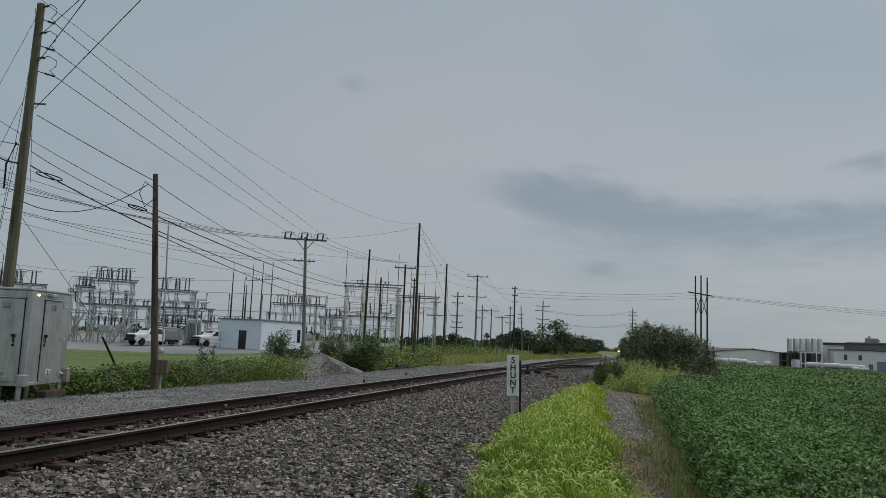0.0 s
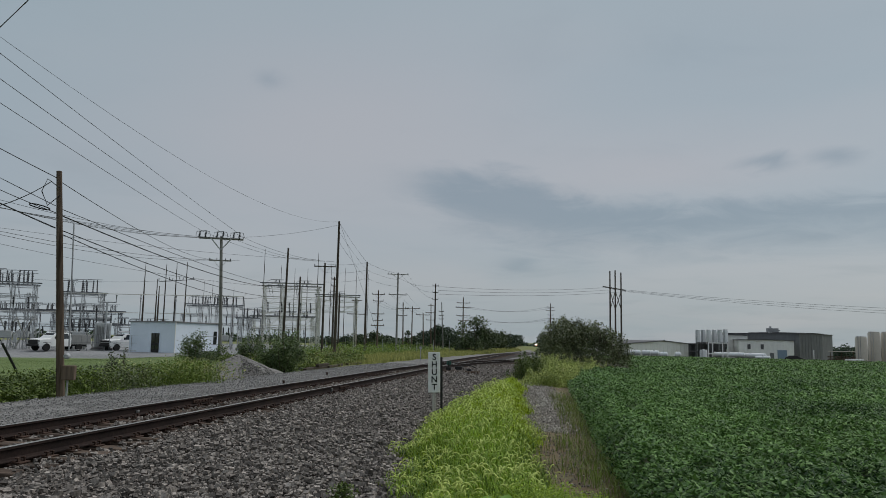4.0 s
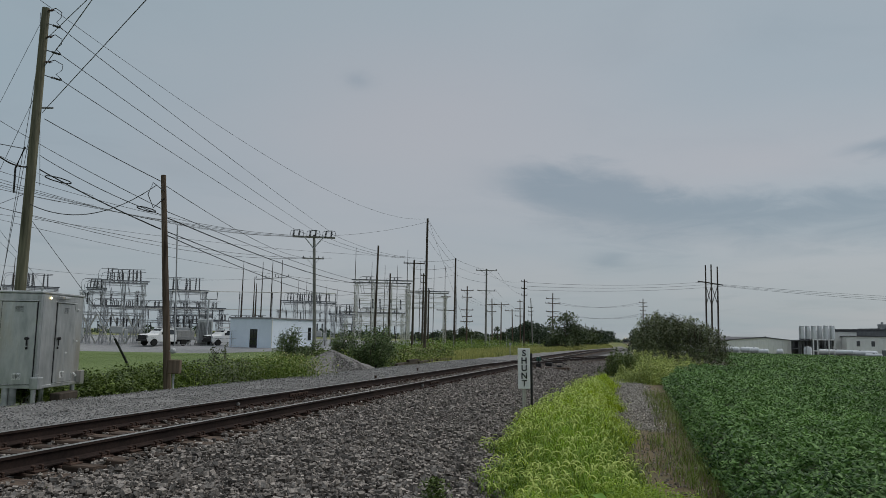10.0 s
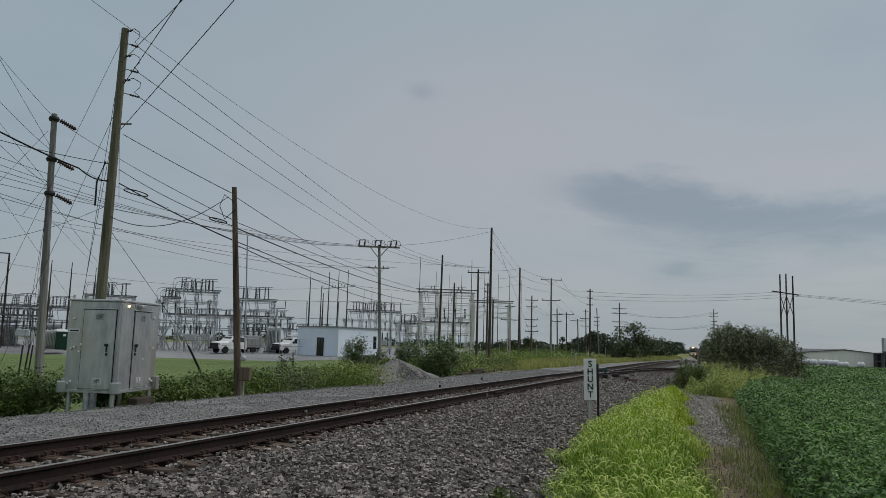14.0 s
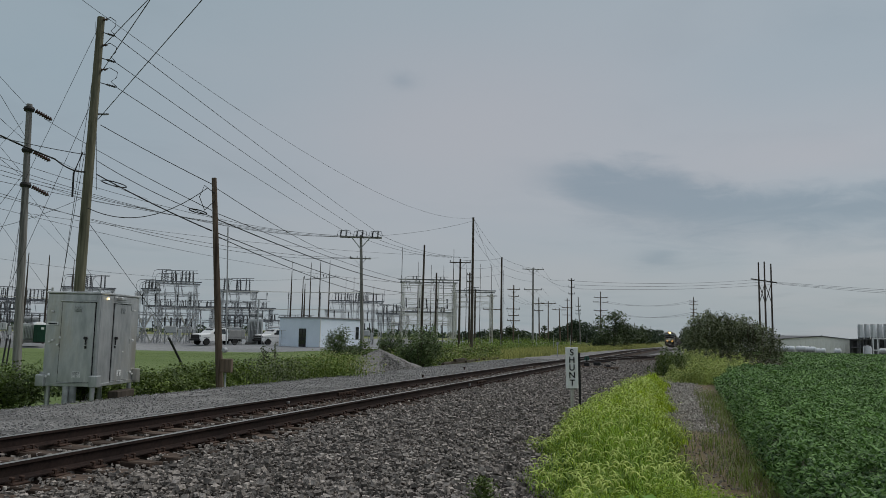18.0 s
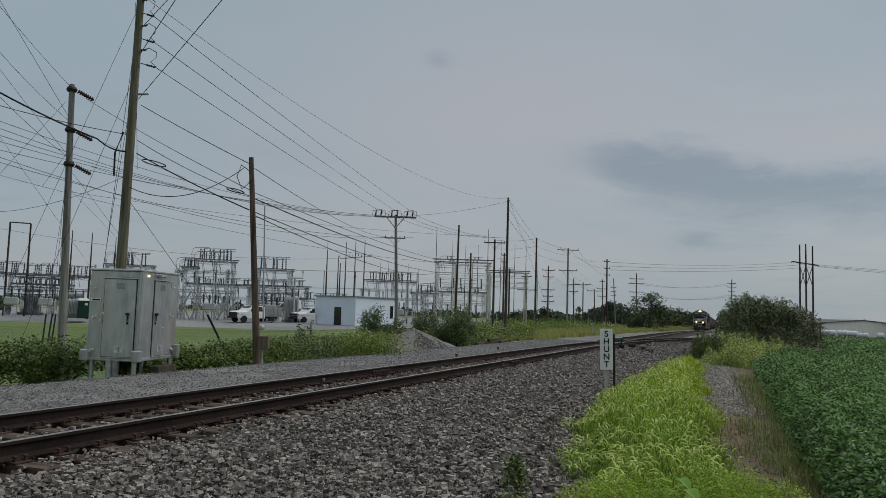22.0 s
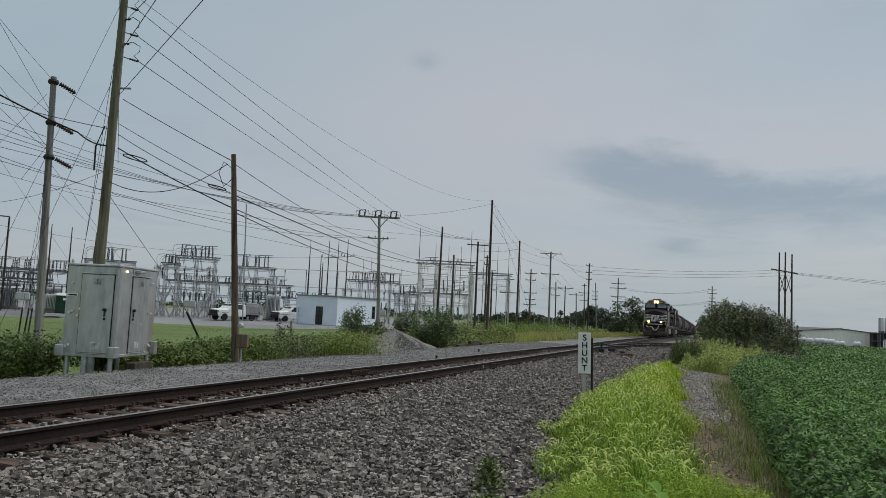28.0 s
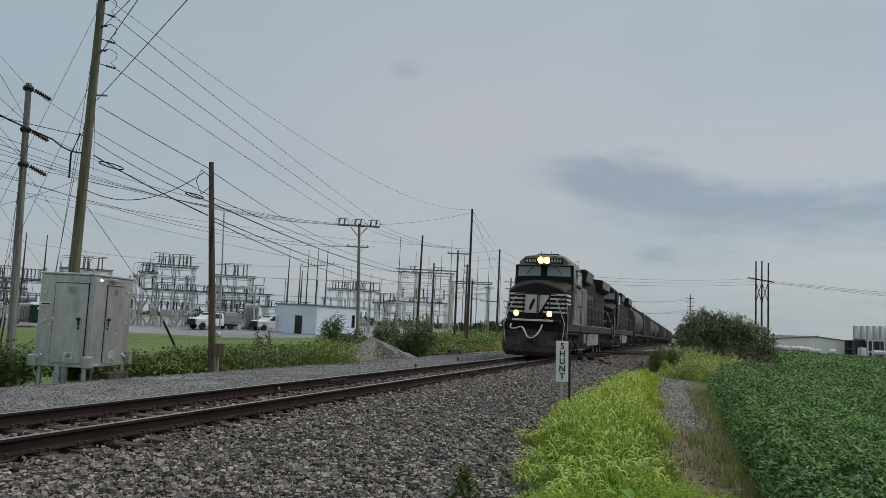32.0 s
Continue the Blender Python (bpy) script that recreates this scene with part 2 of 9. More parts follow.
    def lathe(self, prof, seg=20, m=None, caps=True):
        """prof: (radius, height) from the bottom up, turned about z."""
        vs, fs = [], []
        for r, z in prof:
            vs += [(r * math.cos(2 * math.pi * i / seg), r * math.sin(2 * math.pi * i / seg), z) for i in range(seg)]
        for j in range(len(prof) - 1):
            for i in range(seg):
                k = (i + 1) % seg
                fs.append((j * seg + i, j * seg + k, (j + 1) * seg + k, (j + 1) * seg + i))
        if caps:
            fs += [tuple(reversed(range(seg))), tuple(range((len(prof) - 1) * seg, len(prof) * seg))]
        return self.add(vs, fs, m)

    def loft(self, rings, closed=True, caps=True, m=None):
        """rings of equal length, joined one to the next."""
        k = len(rings[0])
        vs, fs = [p for r in rings for p in r], []
        for j in range(len(rings) - 1):
            for i in range(k if closed else k - 1):
                e = (i + 1) % k
                fs.append((j * k + i, j * k + e, (j + 1) * k + e, (j + 1) * k + i))
        if caps:
            fs += [tuple(reversed(range(k))), tuple(range((len(rings) - 1) * k, len(rings) * k))]
        return self.add(vs, fs, m)

    def mesh(self, name, material, smooth=35):
        me = bpy.data.meshes.new(name)
        me.from_pydata(self.v, [], self.f)
        me.validate()
        bm = bmesh.new()
        bm.from_mesh(me)
        bmesh.ops.recalc_face_normals(bm, faces=bm.faces)
        bm.to_mesh(me)
        bm.free()
        if material is not None:
            me.materials.append(material)
        if smooth:
            me.polygons.foreach_set("use_smooth", [True] * len(me.polygons))
            me.set_sharp_from_angle(angle=radians(smooth))
        return me


def part(name, shape, material, parent, label="", m=None, smooth=35):
    me = shape if isinstance(shape, bpy.types.Mesh) else shape.mesh(name, material, smooth)
    ob = new(name, me)
    ob.parent = parent
    if m is not None:
        ob.matrix_basis = m
    return tagged(ob, label)


def thing(name, label, category, m=None, group="", kind=""):
    ob = new(name)
    ob.empty_display_size = 0.2
    ob.matrix_basis = m if m is not None else Matrix()
    return tagged(ob, label, category, group, kind)


def solid(name, shape, material, label, category, m=None, group="", kind="", smooth=35):
    me = shape if isinstance(shape, bpy.types.Mesh) else shape.mesh(name, material, smooth)
    ob = new(name, me)
    ob.matrix_basis = m if m is not None else Matrix()
    return tagged(ob, label, category, group, kind)


def raw_mesh(name, verts, faces, material, smooth=False):
    """A large mesh from arrays; faces all with the same number of corners."""
    verts, faces = np.asarray(verts, np.float32), np.asarray(faces, np.int32)
    me = bpy.data.meshes.new(name)
    n, k = faces.shape
    me.vertices.add(len(verts))
    me.vertices.foreach_set("co", verts.ravel())
    me.loops.add(n * k)
    me.loops.foreach_set("vertex_index", faces.ravel())
    me.polygons.add(n)
    me.polygons.foreach_set("loop_start", np.arange(0, n * k, k, dtype=np.int32))
    me.polygons.foreach_set("loop_total", np.full(n, k, np.int32))
    me.update(calc_edges=True)
    me.polygons.foreach_set("use_smooth", [smooth] * n)
    if material is not None:
        me.materials.append(material)
    return me

# ---- materials ----
def surface(name, c1, c2, rough=0.8, metal=0.0, grain=40.0, stain=2.0, bump=0.15, depth=0.01, spread=0.12, stretch=(1, 1, 1), spots=None, spec=0.22, vary="object", dirt=None):
    """Two colours mixed by stains and grain, with fine relief. spread: how far single pieces differ in lightness."""
    m = bpy.data.materials.new(name)
    m.use_nodes = True
    nt = m.node_tree
    N, L = nt.nodes.new, nt.links.new
    b = nt.nodes["Principled BSDF"]
    co = N("ShaderNodeTexCoord")
    mp = N("ShaderNodeMapping")
    mp.inputs["Scale"].default_value = stretch
    L(co.outputs["Object"], mp.inputs[0])

    def noise_tex(scale, detail=4.0, rough_=0.6):
        n = N("ShaderNodeTexNoise")
        n.inputs["Scale"].default_value, n.inputs["Detail"].default_value, n.inputs["Roughness"].default_value = scale, detail, rough_
        L(mp.outputs[0], n.inputs[0])
        return n.outputs[0]
    g, s = noise_tex(grain), noise_tex(stain, 5.0, 0.65)
    add = N("ShaderNodeMath")
    add.operation = "MULTIPLY_ADD"
    L(g, add.inputs[0])
    add.inputs[1].default_value = 0.5
    half = N("ShaderNodeMath")
    half.operation = "MULTIPLY"
    L(s, half.inputs[0])
    half.inputs[1].default_value = 0.5
    L(half.outputs[0], add.inputs[2])
    rmp = N("ShaderNodeValToRGB")
    rmp.color_ramp.elements[0].position, rmp.color_ramp.elements[1].position = 0.36, 0.64
    rmp.color_ramp.elements[0].color, rmp.color_ramp.elements[1].color = (*c1, 1), (*c2, 1)
    L(add.outputs[0], rmp.inputs[0])
    col = rmp.outputs[0]
    if spots:
        sc, lo, hi, c3 = spots
        sp = noise_tex(sc, 6.0, 0.7)
        sr = N("ShaderNodeMapRange")
        sr.inputs[1].default_value, sr.inputs[2].default_value = lo, hi
        L(sp, sr.inputs[0])
        mx = N("ShaderNodeMix")
        mx.data_type = "RGBA"
        L(sr.outputs[0], mx.inputs[0]), L(col, mx.inputs[6])
        mx.inputs[7].default_value = (*c3, 1)
        col = mx.outputs[2]
    if spread:
        if vary == "island":
            rnd = N("ShaderNodeNewGeometry").outputs["Random Per Island"]
        else:
            rnd = N("ShaderNodeObjectInfo").outputs["Random"]
        mr = N("ShaderNodeMapRange")
        mr.inputs[3].default_value, mr.inputs[4].default_value = 1 - spread, 1 + spread
        L(rnd, mr.inputs[0])
        hsv = N("ShaderNodeHueSaturation")
        L(col, hsv.inputs["Color"]), L(mr.outputs[0], hsv.inputs["Value"])
        col = hsv.outputs[0]
    L(col, b.inputs["Base Color"])
    b.inputs["Roughness"].default_value, b.inputs["Metallic"].default_value = rough, metal
    b.inputs["Specular IOR Level"].default_value = spec
    if bump:
        bp = N("ShaderNodeBump")
        bp.inputs["Strength"].default_value, bp.inputs["Distance"].default_value = bump, depth
        L(add.outputs[0], bp.inputs["Height"])
        L(bp.outputs[0], b.inputs["Normal"])
    return m


def leaf_mat(name, dark, light, back=0.25, rough=0.55, wide=0.35, own=0.85):
    """Leaves: each one its own shade, some light passing through."""
    m = bpy.data.materials.new(name)
    m.use_nodes = True
    nt = m.node_tree
    N, L = nt.nodes.new, nt.links.new
    b = nt.nodes["Principled BSDF"]
    geo, co = N("ShaderNodeNewGeometry"), N("ShaderNodeTexCoord")
    r = N("ShaderNodeValToRGB")
    r.color_ramp.elements[0].color, r.color_ramp.elements[1].color = (*dark, 1), (*light, 1)
    nz = N("ShaderNodeTexNoise")
    nz.inputs["Scale"].default_value, nz.inputs["Detail"].default_value = wide, 4
    L(co.outputs["Object"], nz.inputs[0])
    a = N("ShaderNodeMath")
    a.operation = "MULTIPLY_ADD"
    L(geo.outputs["Random Per Island"], a.inputs[0])
    a.inputs[1].default_value = own
    h = N("ShaderNodeMath")
    h.operation = "MULTIPLY_ADD"
    L(nz.outputs[0], h.inputs[0])
    h.inputs[1].default_value, h.inputs[2].default_value = 1.5 + 1.6 * (0.85 - own), -0.66 - 0.3 * (0.85 - own)
    L(h.outputs[0], a.inputs[2])
    L(a.outputs[0], r.inputs[0])
    L(r.outputs[0], b.inputs["Base Color"])
    b.inputs["Roughness"].default_value, b.inputs["Specular IOR Level"].default_value = rough, 0.3
    if back:
        tr, mx = N("ShaderNodeBsdfTranslucent"), N("ShaderNodeMixShader")
        L(r.outputs[0], tr.inputs[0])
        mx.inputs[0].default_value = back
        out = nt.nodes["Material Output"]
        L(b.outputs[0], mx.inputs[1]), L(tr.outputs[0], mx.inputs[2]), L(mx.outputs[0], out.inputs[0])
    return m


def glow_mat(name, color, strength):
    m = bpy.data.materials.new(name)
    m.use_nodes = True
    b = m.node_tree.nodes["Principled BSDF"]
    b.inputs["Base Color"].default_value = (*color, 1)
    b.inputs["Emission Color"].default_value, b.inputs["Emission Strength"].default_value = (*color, 1), strength
    return m


def glass_mat(name, tint=(0.05, 0.07, 0.08)):
    m = bpy.data.materials.new(name)
    m.use_nodes = True
    b = m.node_tree.nodes["Principled BSDF"]
    b.inputs["Base Color"].default_value = (*tint, 1)
    b.inputs["Roughness"].default_value, b.inputs["Specular IOR Level"].default_value = 0.05, 0.8
    return m


M_BALLAST = surface("ballast_stone", (0.082, 0.072, 0.064), (0.345, 0.308, 0.276), 0.9, grain=45, stain=5, spread=0.52, vary="island", bump=0.12, depth=0.003)
M_BALLAST1 = surface("ballast_single_stone", (0.070, 0.057, 0.050), (0.36, 0.315, 0.285), 0.9, grain=2, stain=0.7, spread=0.5, bump=0.1)
# near-black: the shade in the gaps between stones is put into this colour
M_SHADED_BED = surface("shaded_ballast_bed", (0.012, 0.010, 0.009), (0.060, 0.050, 0.045), 0.95, grain=26, stain=1.2, bump=1.0, depth=0.05, spread=0)
M_APRON = surface("grey_gravel", (0.07, 0.068, 0.065), (0.26, 0.252, 0.242), 0.95, grain=22, stain=0.8, bump=0.9, depth=0.04, spread=0)
M_APRON_STONE = surface("grey_gravel_stone", (0.085, 0.083, 0.081), (0.36, 0.352, 0.34), 0.9, grain=50, stain=3, spread=0.42, vary="island", bump=0.1, depth=0.003)
M_PILE = surface("pile_stone", (0.07, 0.066, 0.062), (0.27, 0.258, 0.245), 0.9, grain=50, stain=6, spread=0.5, vary="island")
M_PATH_STONE = surface("pale_path_stone", (0.17, 0.155, 0.135), (0.60, 0.56, 0.51), 0.9, grain=50, stain=3, spread=0.42, vary="island", bump=0.1, depth=0.003)
M_PATH = surface("dry_path", (0.060, 0.042, 0.022), (0.205, 0.155, 0.092), 0.95, grain=18, stain=0.9, bump=0.8, depth=0.03, spread=0, spots=(2.3, 0.5, 0.62, (0.11, 0.10, 0.055)))
M_LAWN = surface("mown_lawn", (0.088, 0.130, 0.038), (0.138, 0.185, 0.060), 0.9, grain=7, stain=0.25, bump=0.5, depth=0.03, spread=0)
M_MEADOW = surface("rough_meadow", (0.09, 0.11, 0.035), (0.20, 0.205, 0.07), 0.9, grain=5, stain=0.12, bump=0.6, depth=0.05, spread=0)
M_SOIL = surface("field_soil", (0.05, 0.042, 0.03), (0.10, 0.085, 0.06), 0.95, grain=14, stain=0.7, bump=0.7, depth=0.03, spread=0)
M_YARD = surface("yard_stone", (0.16, 0.165, 0.17), (0.30, 0.30, 0.30), 0.95, grain=3, stain=0.1, bump=0.3, spread=0)
M_RAIL = surface("rusty_rail", (0.010, 0.006, 0.0055), (0.034, 0.021, 0.017), 0.9, metal=0.0, grain=30, stain=1.6, bump=0.25, depth=0.004, spread=0)
M_RAILTOP = surface("worn_rail_head", (0.22, 0.20, 0.18), (0.42, 0.39, 0.36), 0.38, metal=0.85, grain=20, stain=0.7, bump=0.05, spread=0)
M_TIE = surface("weathered_tie", (0.022, 0.015, 0.012), (0.125, 0.090, 0.068), 0.92, grain=9, stain=1.8, stretch=(0.25, 3, 3), bump=0.6, depth=0.012, spread=0.3)
M_PLATE = surface("rusty_plate", (0.024, 0.015, 0.012), (0.080, 0.047, 0.034), 0.8, metal=0.1, grain=50, stain=8, spread=0.2)
M_POLE = surface("weathered_pole", (0.040, 0.028, 0.020), (0.165, 0.125, 0.093), 0.92, grain=6, stain=0.8, stretch=(3, 3, 0.15), bump=0.5, depth=0.01, spread=0.12)
M_POLE_GREEN = surface("treated_pole", (0.050, 0.050, 0.034), (0.190, 0.180, 0.125), 0.92, grain=6, stain=0.8, stretch=(3, 3, 0.15), bump=0.5, depth=0.01, spread=0.1)
M_POLE_GREY = surface("grey_pole", (0.105, 0.102, 0.098), (0.30, 0.29, 0.275), 0.92, grain=6, stain=0.8, stretch=(3, 3, 0.15), bump=0.5, depth=0.01, spread=0.1)
M_POLE_DARK = surface("creosoted_pole", (0.035, 0.028, 0.022), (0.085, 0.07, 0.055), 0.9, grain=6, stain=0.8, stretch=(3, 3, 0.15), bump=0.5, depth=0.01, spread=0.15)
M_WIRE = surface("aged_wire", (0.03, 0.031, 0.033), (0.06, 0.06, 0.062), 0.6, metal=0.3, bump=0, spread=0)
M_CABLE = surface("black_cable", (0.012, 0.012, 0.013), (0.03, 0.03, 0.03), 0.6, bump=0, spread=0)
M_GALV = surface("galvanised_sheet", (0.33, 0.345, 0.35), (0.58, 0.585, 0.58), 0.40, metal=0.8, grain=7, stain=1.1, bump=0.06, spread=0.08, stretch=(1, 1, 0.3), spots=(0.9, 0.54, 0.70, (0.42, 0.395, 0.345)))
M_STEEL = surface("galvanised_steel", (0.20, 0.21, 0.22), (0.44, 0.445, 0.45), 0.6, metal=0.15, grain=6, stain=0.5, bump=0.05, spread=0.25)
M_STEEL_PALE = surface("pale_lattice_steel", (0.38, 0.38, 0.345), (0.54, 0.535, 0.49), 0.6, metal=0.2, grain=6, stain=0.5, bump=0.05, spread=0.1)
M_STEEL_DARK = surface("dull_dark_steel", (0.065, 0.070, 0.08), (0.15, 0.157, 0.17), 0.65, metal=0.1, grain=6, stain=0.5, bump=0.05, spread=0.2)
M_PORC = surface("grey_porcelain", (0.025, 0.027, 0.030), (0.065, 0.067, 0.07), 0.35, bump=0, spread=0.2)
M_PORC_BROWN = surface("brown_porcelain", (0.035, 0.018, 0.015), (0.075, 0.04, 0.033), 0.3, bump=0, spread=0.2)
M_BLACK = surface("black_iron", (0.012, 0.012, 0.013), (0.035, 0.033, 0.032), 0.6, bump=0.1, spread=0)
M_WHITE = surface("white_paint", (0.66, 0.66, 0.65), (0.80, 0.80, 0.79), 0.6, grain=14, stain=1.5, bump=0.05, spread=0, spots=(5.0, 0.60, 0.72, (0.45, 0.43, 0.40)))
M_LETTER = surface("black_letter_paint", (0.015, 0.015, 0.016), (0.03, 0.03, 0.03), 0.6, bump=0, spread=0)
M_BARK = surface("grey_bark", (0.05, 0.04, 0.032), (0.12, 0.10, 0.08), 0.95, grain=12, stain=2, stretch=(2, 2, 0.4), bump=0.8, depth=0.02, spread=0.1)

# ---- ground: one sheet to the horizon ----
def spread_list(edges):
    """Growing steps: (from, to, step) triples into one sorted list."""
    out = []
    for a, b, st in edges:
        k = max(1, round((b - a) / st))
        out += [a + (b - a) * i / k for i in range(k)]
    return out + [edges[-1][1]]


MEADOW_EDGE = [(0, -13.0), (40, -13.0), (50, -14.4), (55, -13.4), (80, -13.2), (100, -12.7), (134, -12.0), (180, -11.8)]


def build_ground():
    ss = spread_list([(-3000, -400, 650), (-400, -40, 60), (-40, 0, 4), (0, 60, 0.75), (60, 130, 2), (130, 260, 6), (260, 600, 34), (600, 4000, 400)])
    nn = spread_list([(-4000, -600, 680), (-600, -120, 60), (-120, -60, 6), (-60, -20, 2), (-20, -14, 0.75), (-14, 1.5, 0.25), (1.5, 8, 0.65), (8, 40, 3), (40, 240, 10),
                      (240, 600, 60), (600, 4000, 680)])
    rnd = np.random.RandomState(3)
    verts = []
    for s in ss:
        for n in nn:
            p = T(s, n, ground_z(s, n))
            near = -14 < n < 2 and 0 < s < 60 and not -9 < n < -5
            verts.append((p.x, p.y, p.z + (rnd.uniform(-0.02, 0.02) if near else 0)))
    mats = [M_MEADOW, M_LAWN, M_APRON, M_SHADED_BED, M_PATH, M_SOIL]
    w, faces, ids = len(nn), [], []
    for i in range(len(ss) - 1):
        for j in range(w - 1):
            faces.append((i * w + j, i * w + j + 1, (i + 1) * w + j + 1, (i + 1) * w + j))
            s, n = (ss[i] + ss[i + 1]) / 2, (nn[j] + nn[j + 1]) / 2
            wob = 0.35 * math.sin(s * 0.7) + 0.25 * math.sin(s * 1.9 + 1)
            branch = -6.3 + 0.0052 * max(0, s - 38) ** 2
            if abs(s) > 500:
                k = 0
            elif n < -24:
                k = 1 if -60 < s < 140 and n > -160 else 0
            elif n < lerp(s, MEADOW_EDGE) + wob * 0.5:
                k = 0 if s > 28 else 1
            elif n < -8.9:
                k = 2 if s < 300 else 0
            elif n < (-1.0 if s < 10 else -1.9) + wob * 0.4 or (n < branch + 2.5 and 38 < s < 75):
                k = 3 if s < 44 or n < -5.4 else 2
            elif n < 1.0:
                k = 4 if s < 48 else 0
            elif n < 150 and -80 < s < 190:
                k = 5
            else:
                k = 0
            ids.append(k)
    me = raw_mesh("ground", verts, faces, None, True)
    for m in mats:
        me.materials.append(m)
    me.polygons.foreach_set("material_index", ids)
    ob = new("ground", me)
    tagged(ob, "flat land with gravel, lawn and field soil along the railway line", "ground", kind="structure")


def build_yard():
    pts = [(-145, 88), (-13, 88), (-10, 120), (20, 215), (-145, 215)]
    me = bpy.data.meshes.new("yard")
    sh = Shape()
    zs = [ground_at(Vector((x, y, 0))) for x, y in pts]
    zt = max(zs) + 0.03
    feet = [(-145, 79), (-10, 79), (-6, 119), (24, 217), (-149, 217)]
    sh.add([(x, y, zt) for x, y in pts] + [(x, y, zt - 0.6) for x, y in feet],
           [tuple(range(5)), tuple(reversed(range(5, 10)))] + [(i, 5 + i, 5 + (i + 1) % 5, (i + 1) % 5) for i in range(5)])
    solid("substation_yard", sh, M_YARD, "grey crushed-stone yard under the substation", "yard", kind="structure", smooth=0)
    return zt


build_ground()
YARD_Z = build_yard()


# ---- railway track ----
RAIL_PROF = [(-0.036, 0.0), (0.036, 0.0), (0.037, -0.030), (0.010, -0.045), (0.008, -0.13), (0.03, -0.15), (0.07, -0.160), (0.07, -0.171), (-0.07, -0.171), (-0.07, -0.160),
             (-0.03, -0.15), (-0.008, -0.13), (-0.010, -0.045), (-0.037, -0.030)]


def rail_mesh(name, line):
    """A rail along a list of (s, n); the worn head has its own material."""
    k = len(RAIL_PROF)
    verts, faces, ids = [], [], []
    for i, (s, n) in enumerate(line):
        a, b = line[max(0, i - 1)], line[min(len(line) - 1, i + 1)]
        t = (T(*b) - T(*a)).normalized()
        u = Vector((t.y, -t.x, 0))
        verts += [tuple(TZ(s, n) + u * x + Vector((0, 0, z))) for x, z in RAIL_PROF]
    for i in range(len(line) - 1):
        for j in range(k):
            e = (j + 1) % k
            faces.append((i * k + j, i * k + e, (i + 1) * k + e, (i + 1) * k + j))
            ids.append(1 if j == 0 else 0)
    me = raw_mesh(name, verts, faces, M_RAIL)
    me.materials.append(M_RAILTOP)
    me.polygons.foreach_set("material_index", ids)
    bm = bmesh.new()
    bm.from_mesh(me)
    bmesh.ops.recalc_face_normals(bm, faces=bm.faces)
    bm.to_mesh(me)
    bm.free()
    return me


def tie_shape(seed):
    rnd = random.Random(seed)
    sh = Shape()
    sh.box((0, 0, -0.09), (2.6, 0.225, 0.18), 0.012)
    sh.v = [(x + rnd.uniform(-0.012, 0.012), y + rnd.uniform(-0.008, 0.008), z + rnd.uniform(-0.006, 0.006)) for x, y, z in sh.v]
    return sh


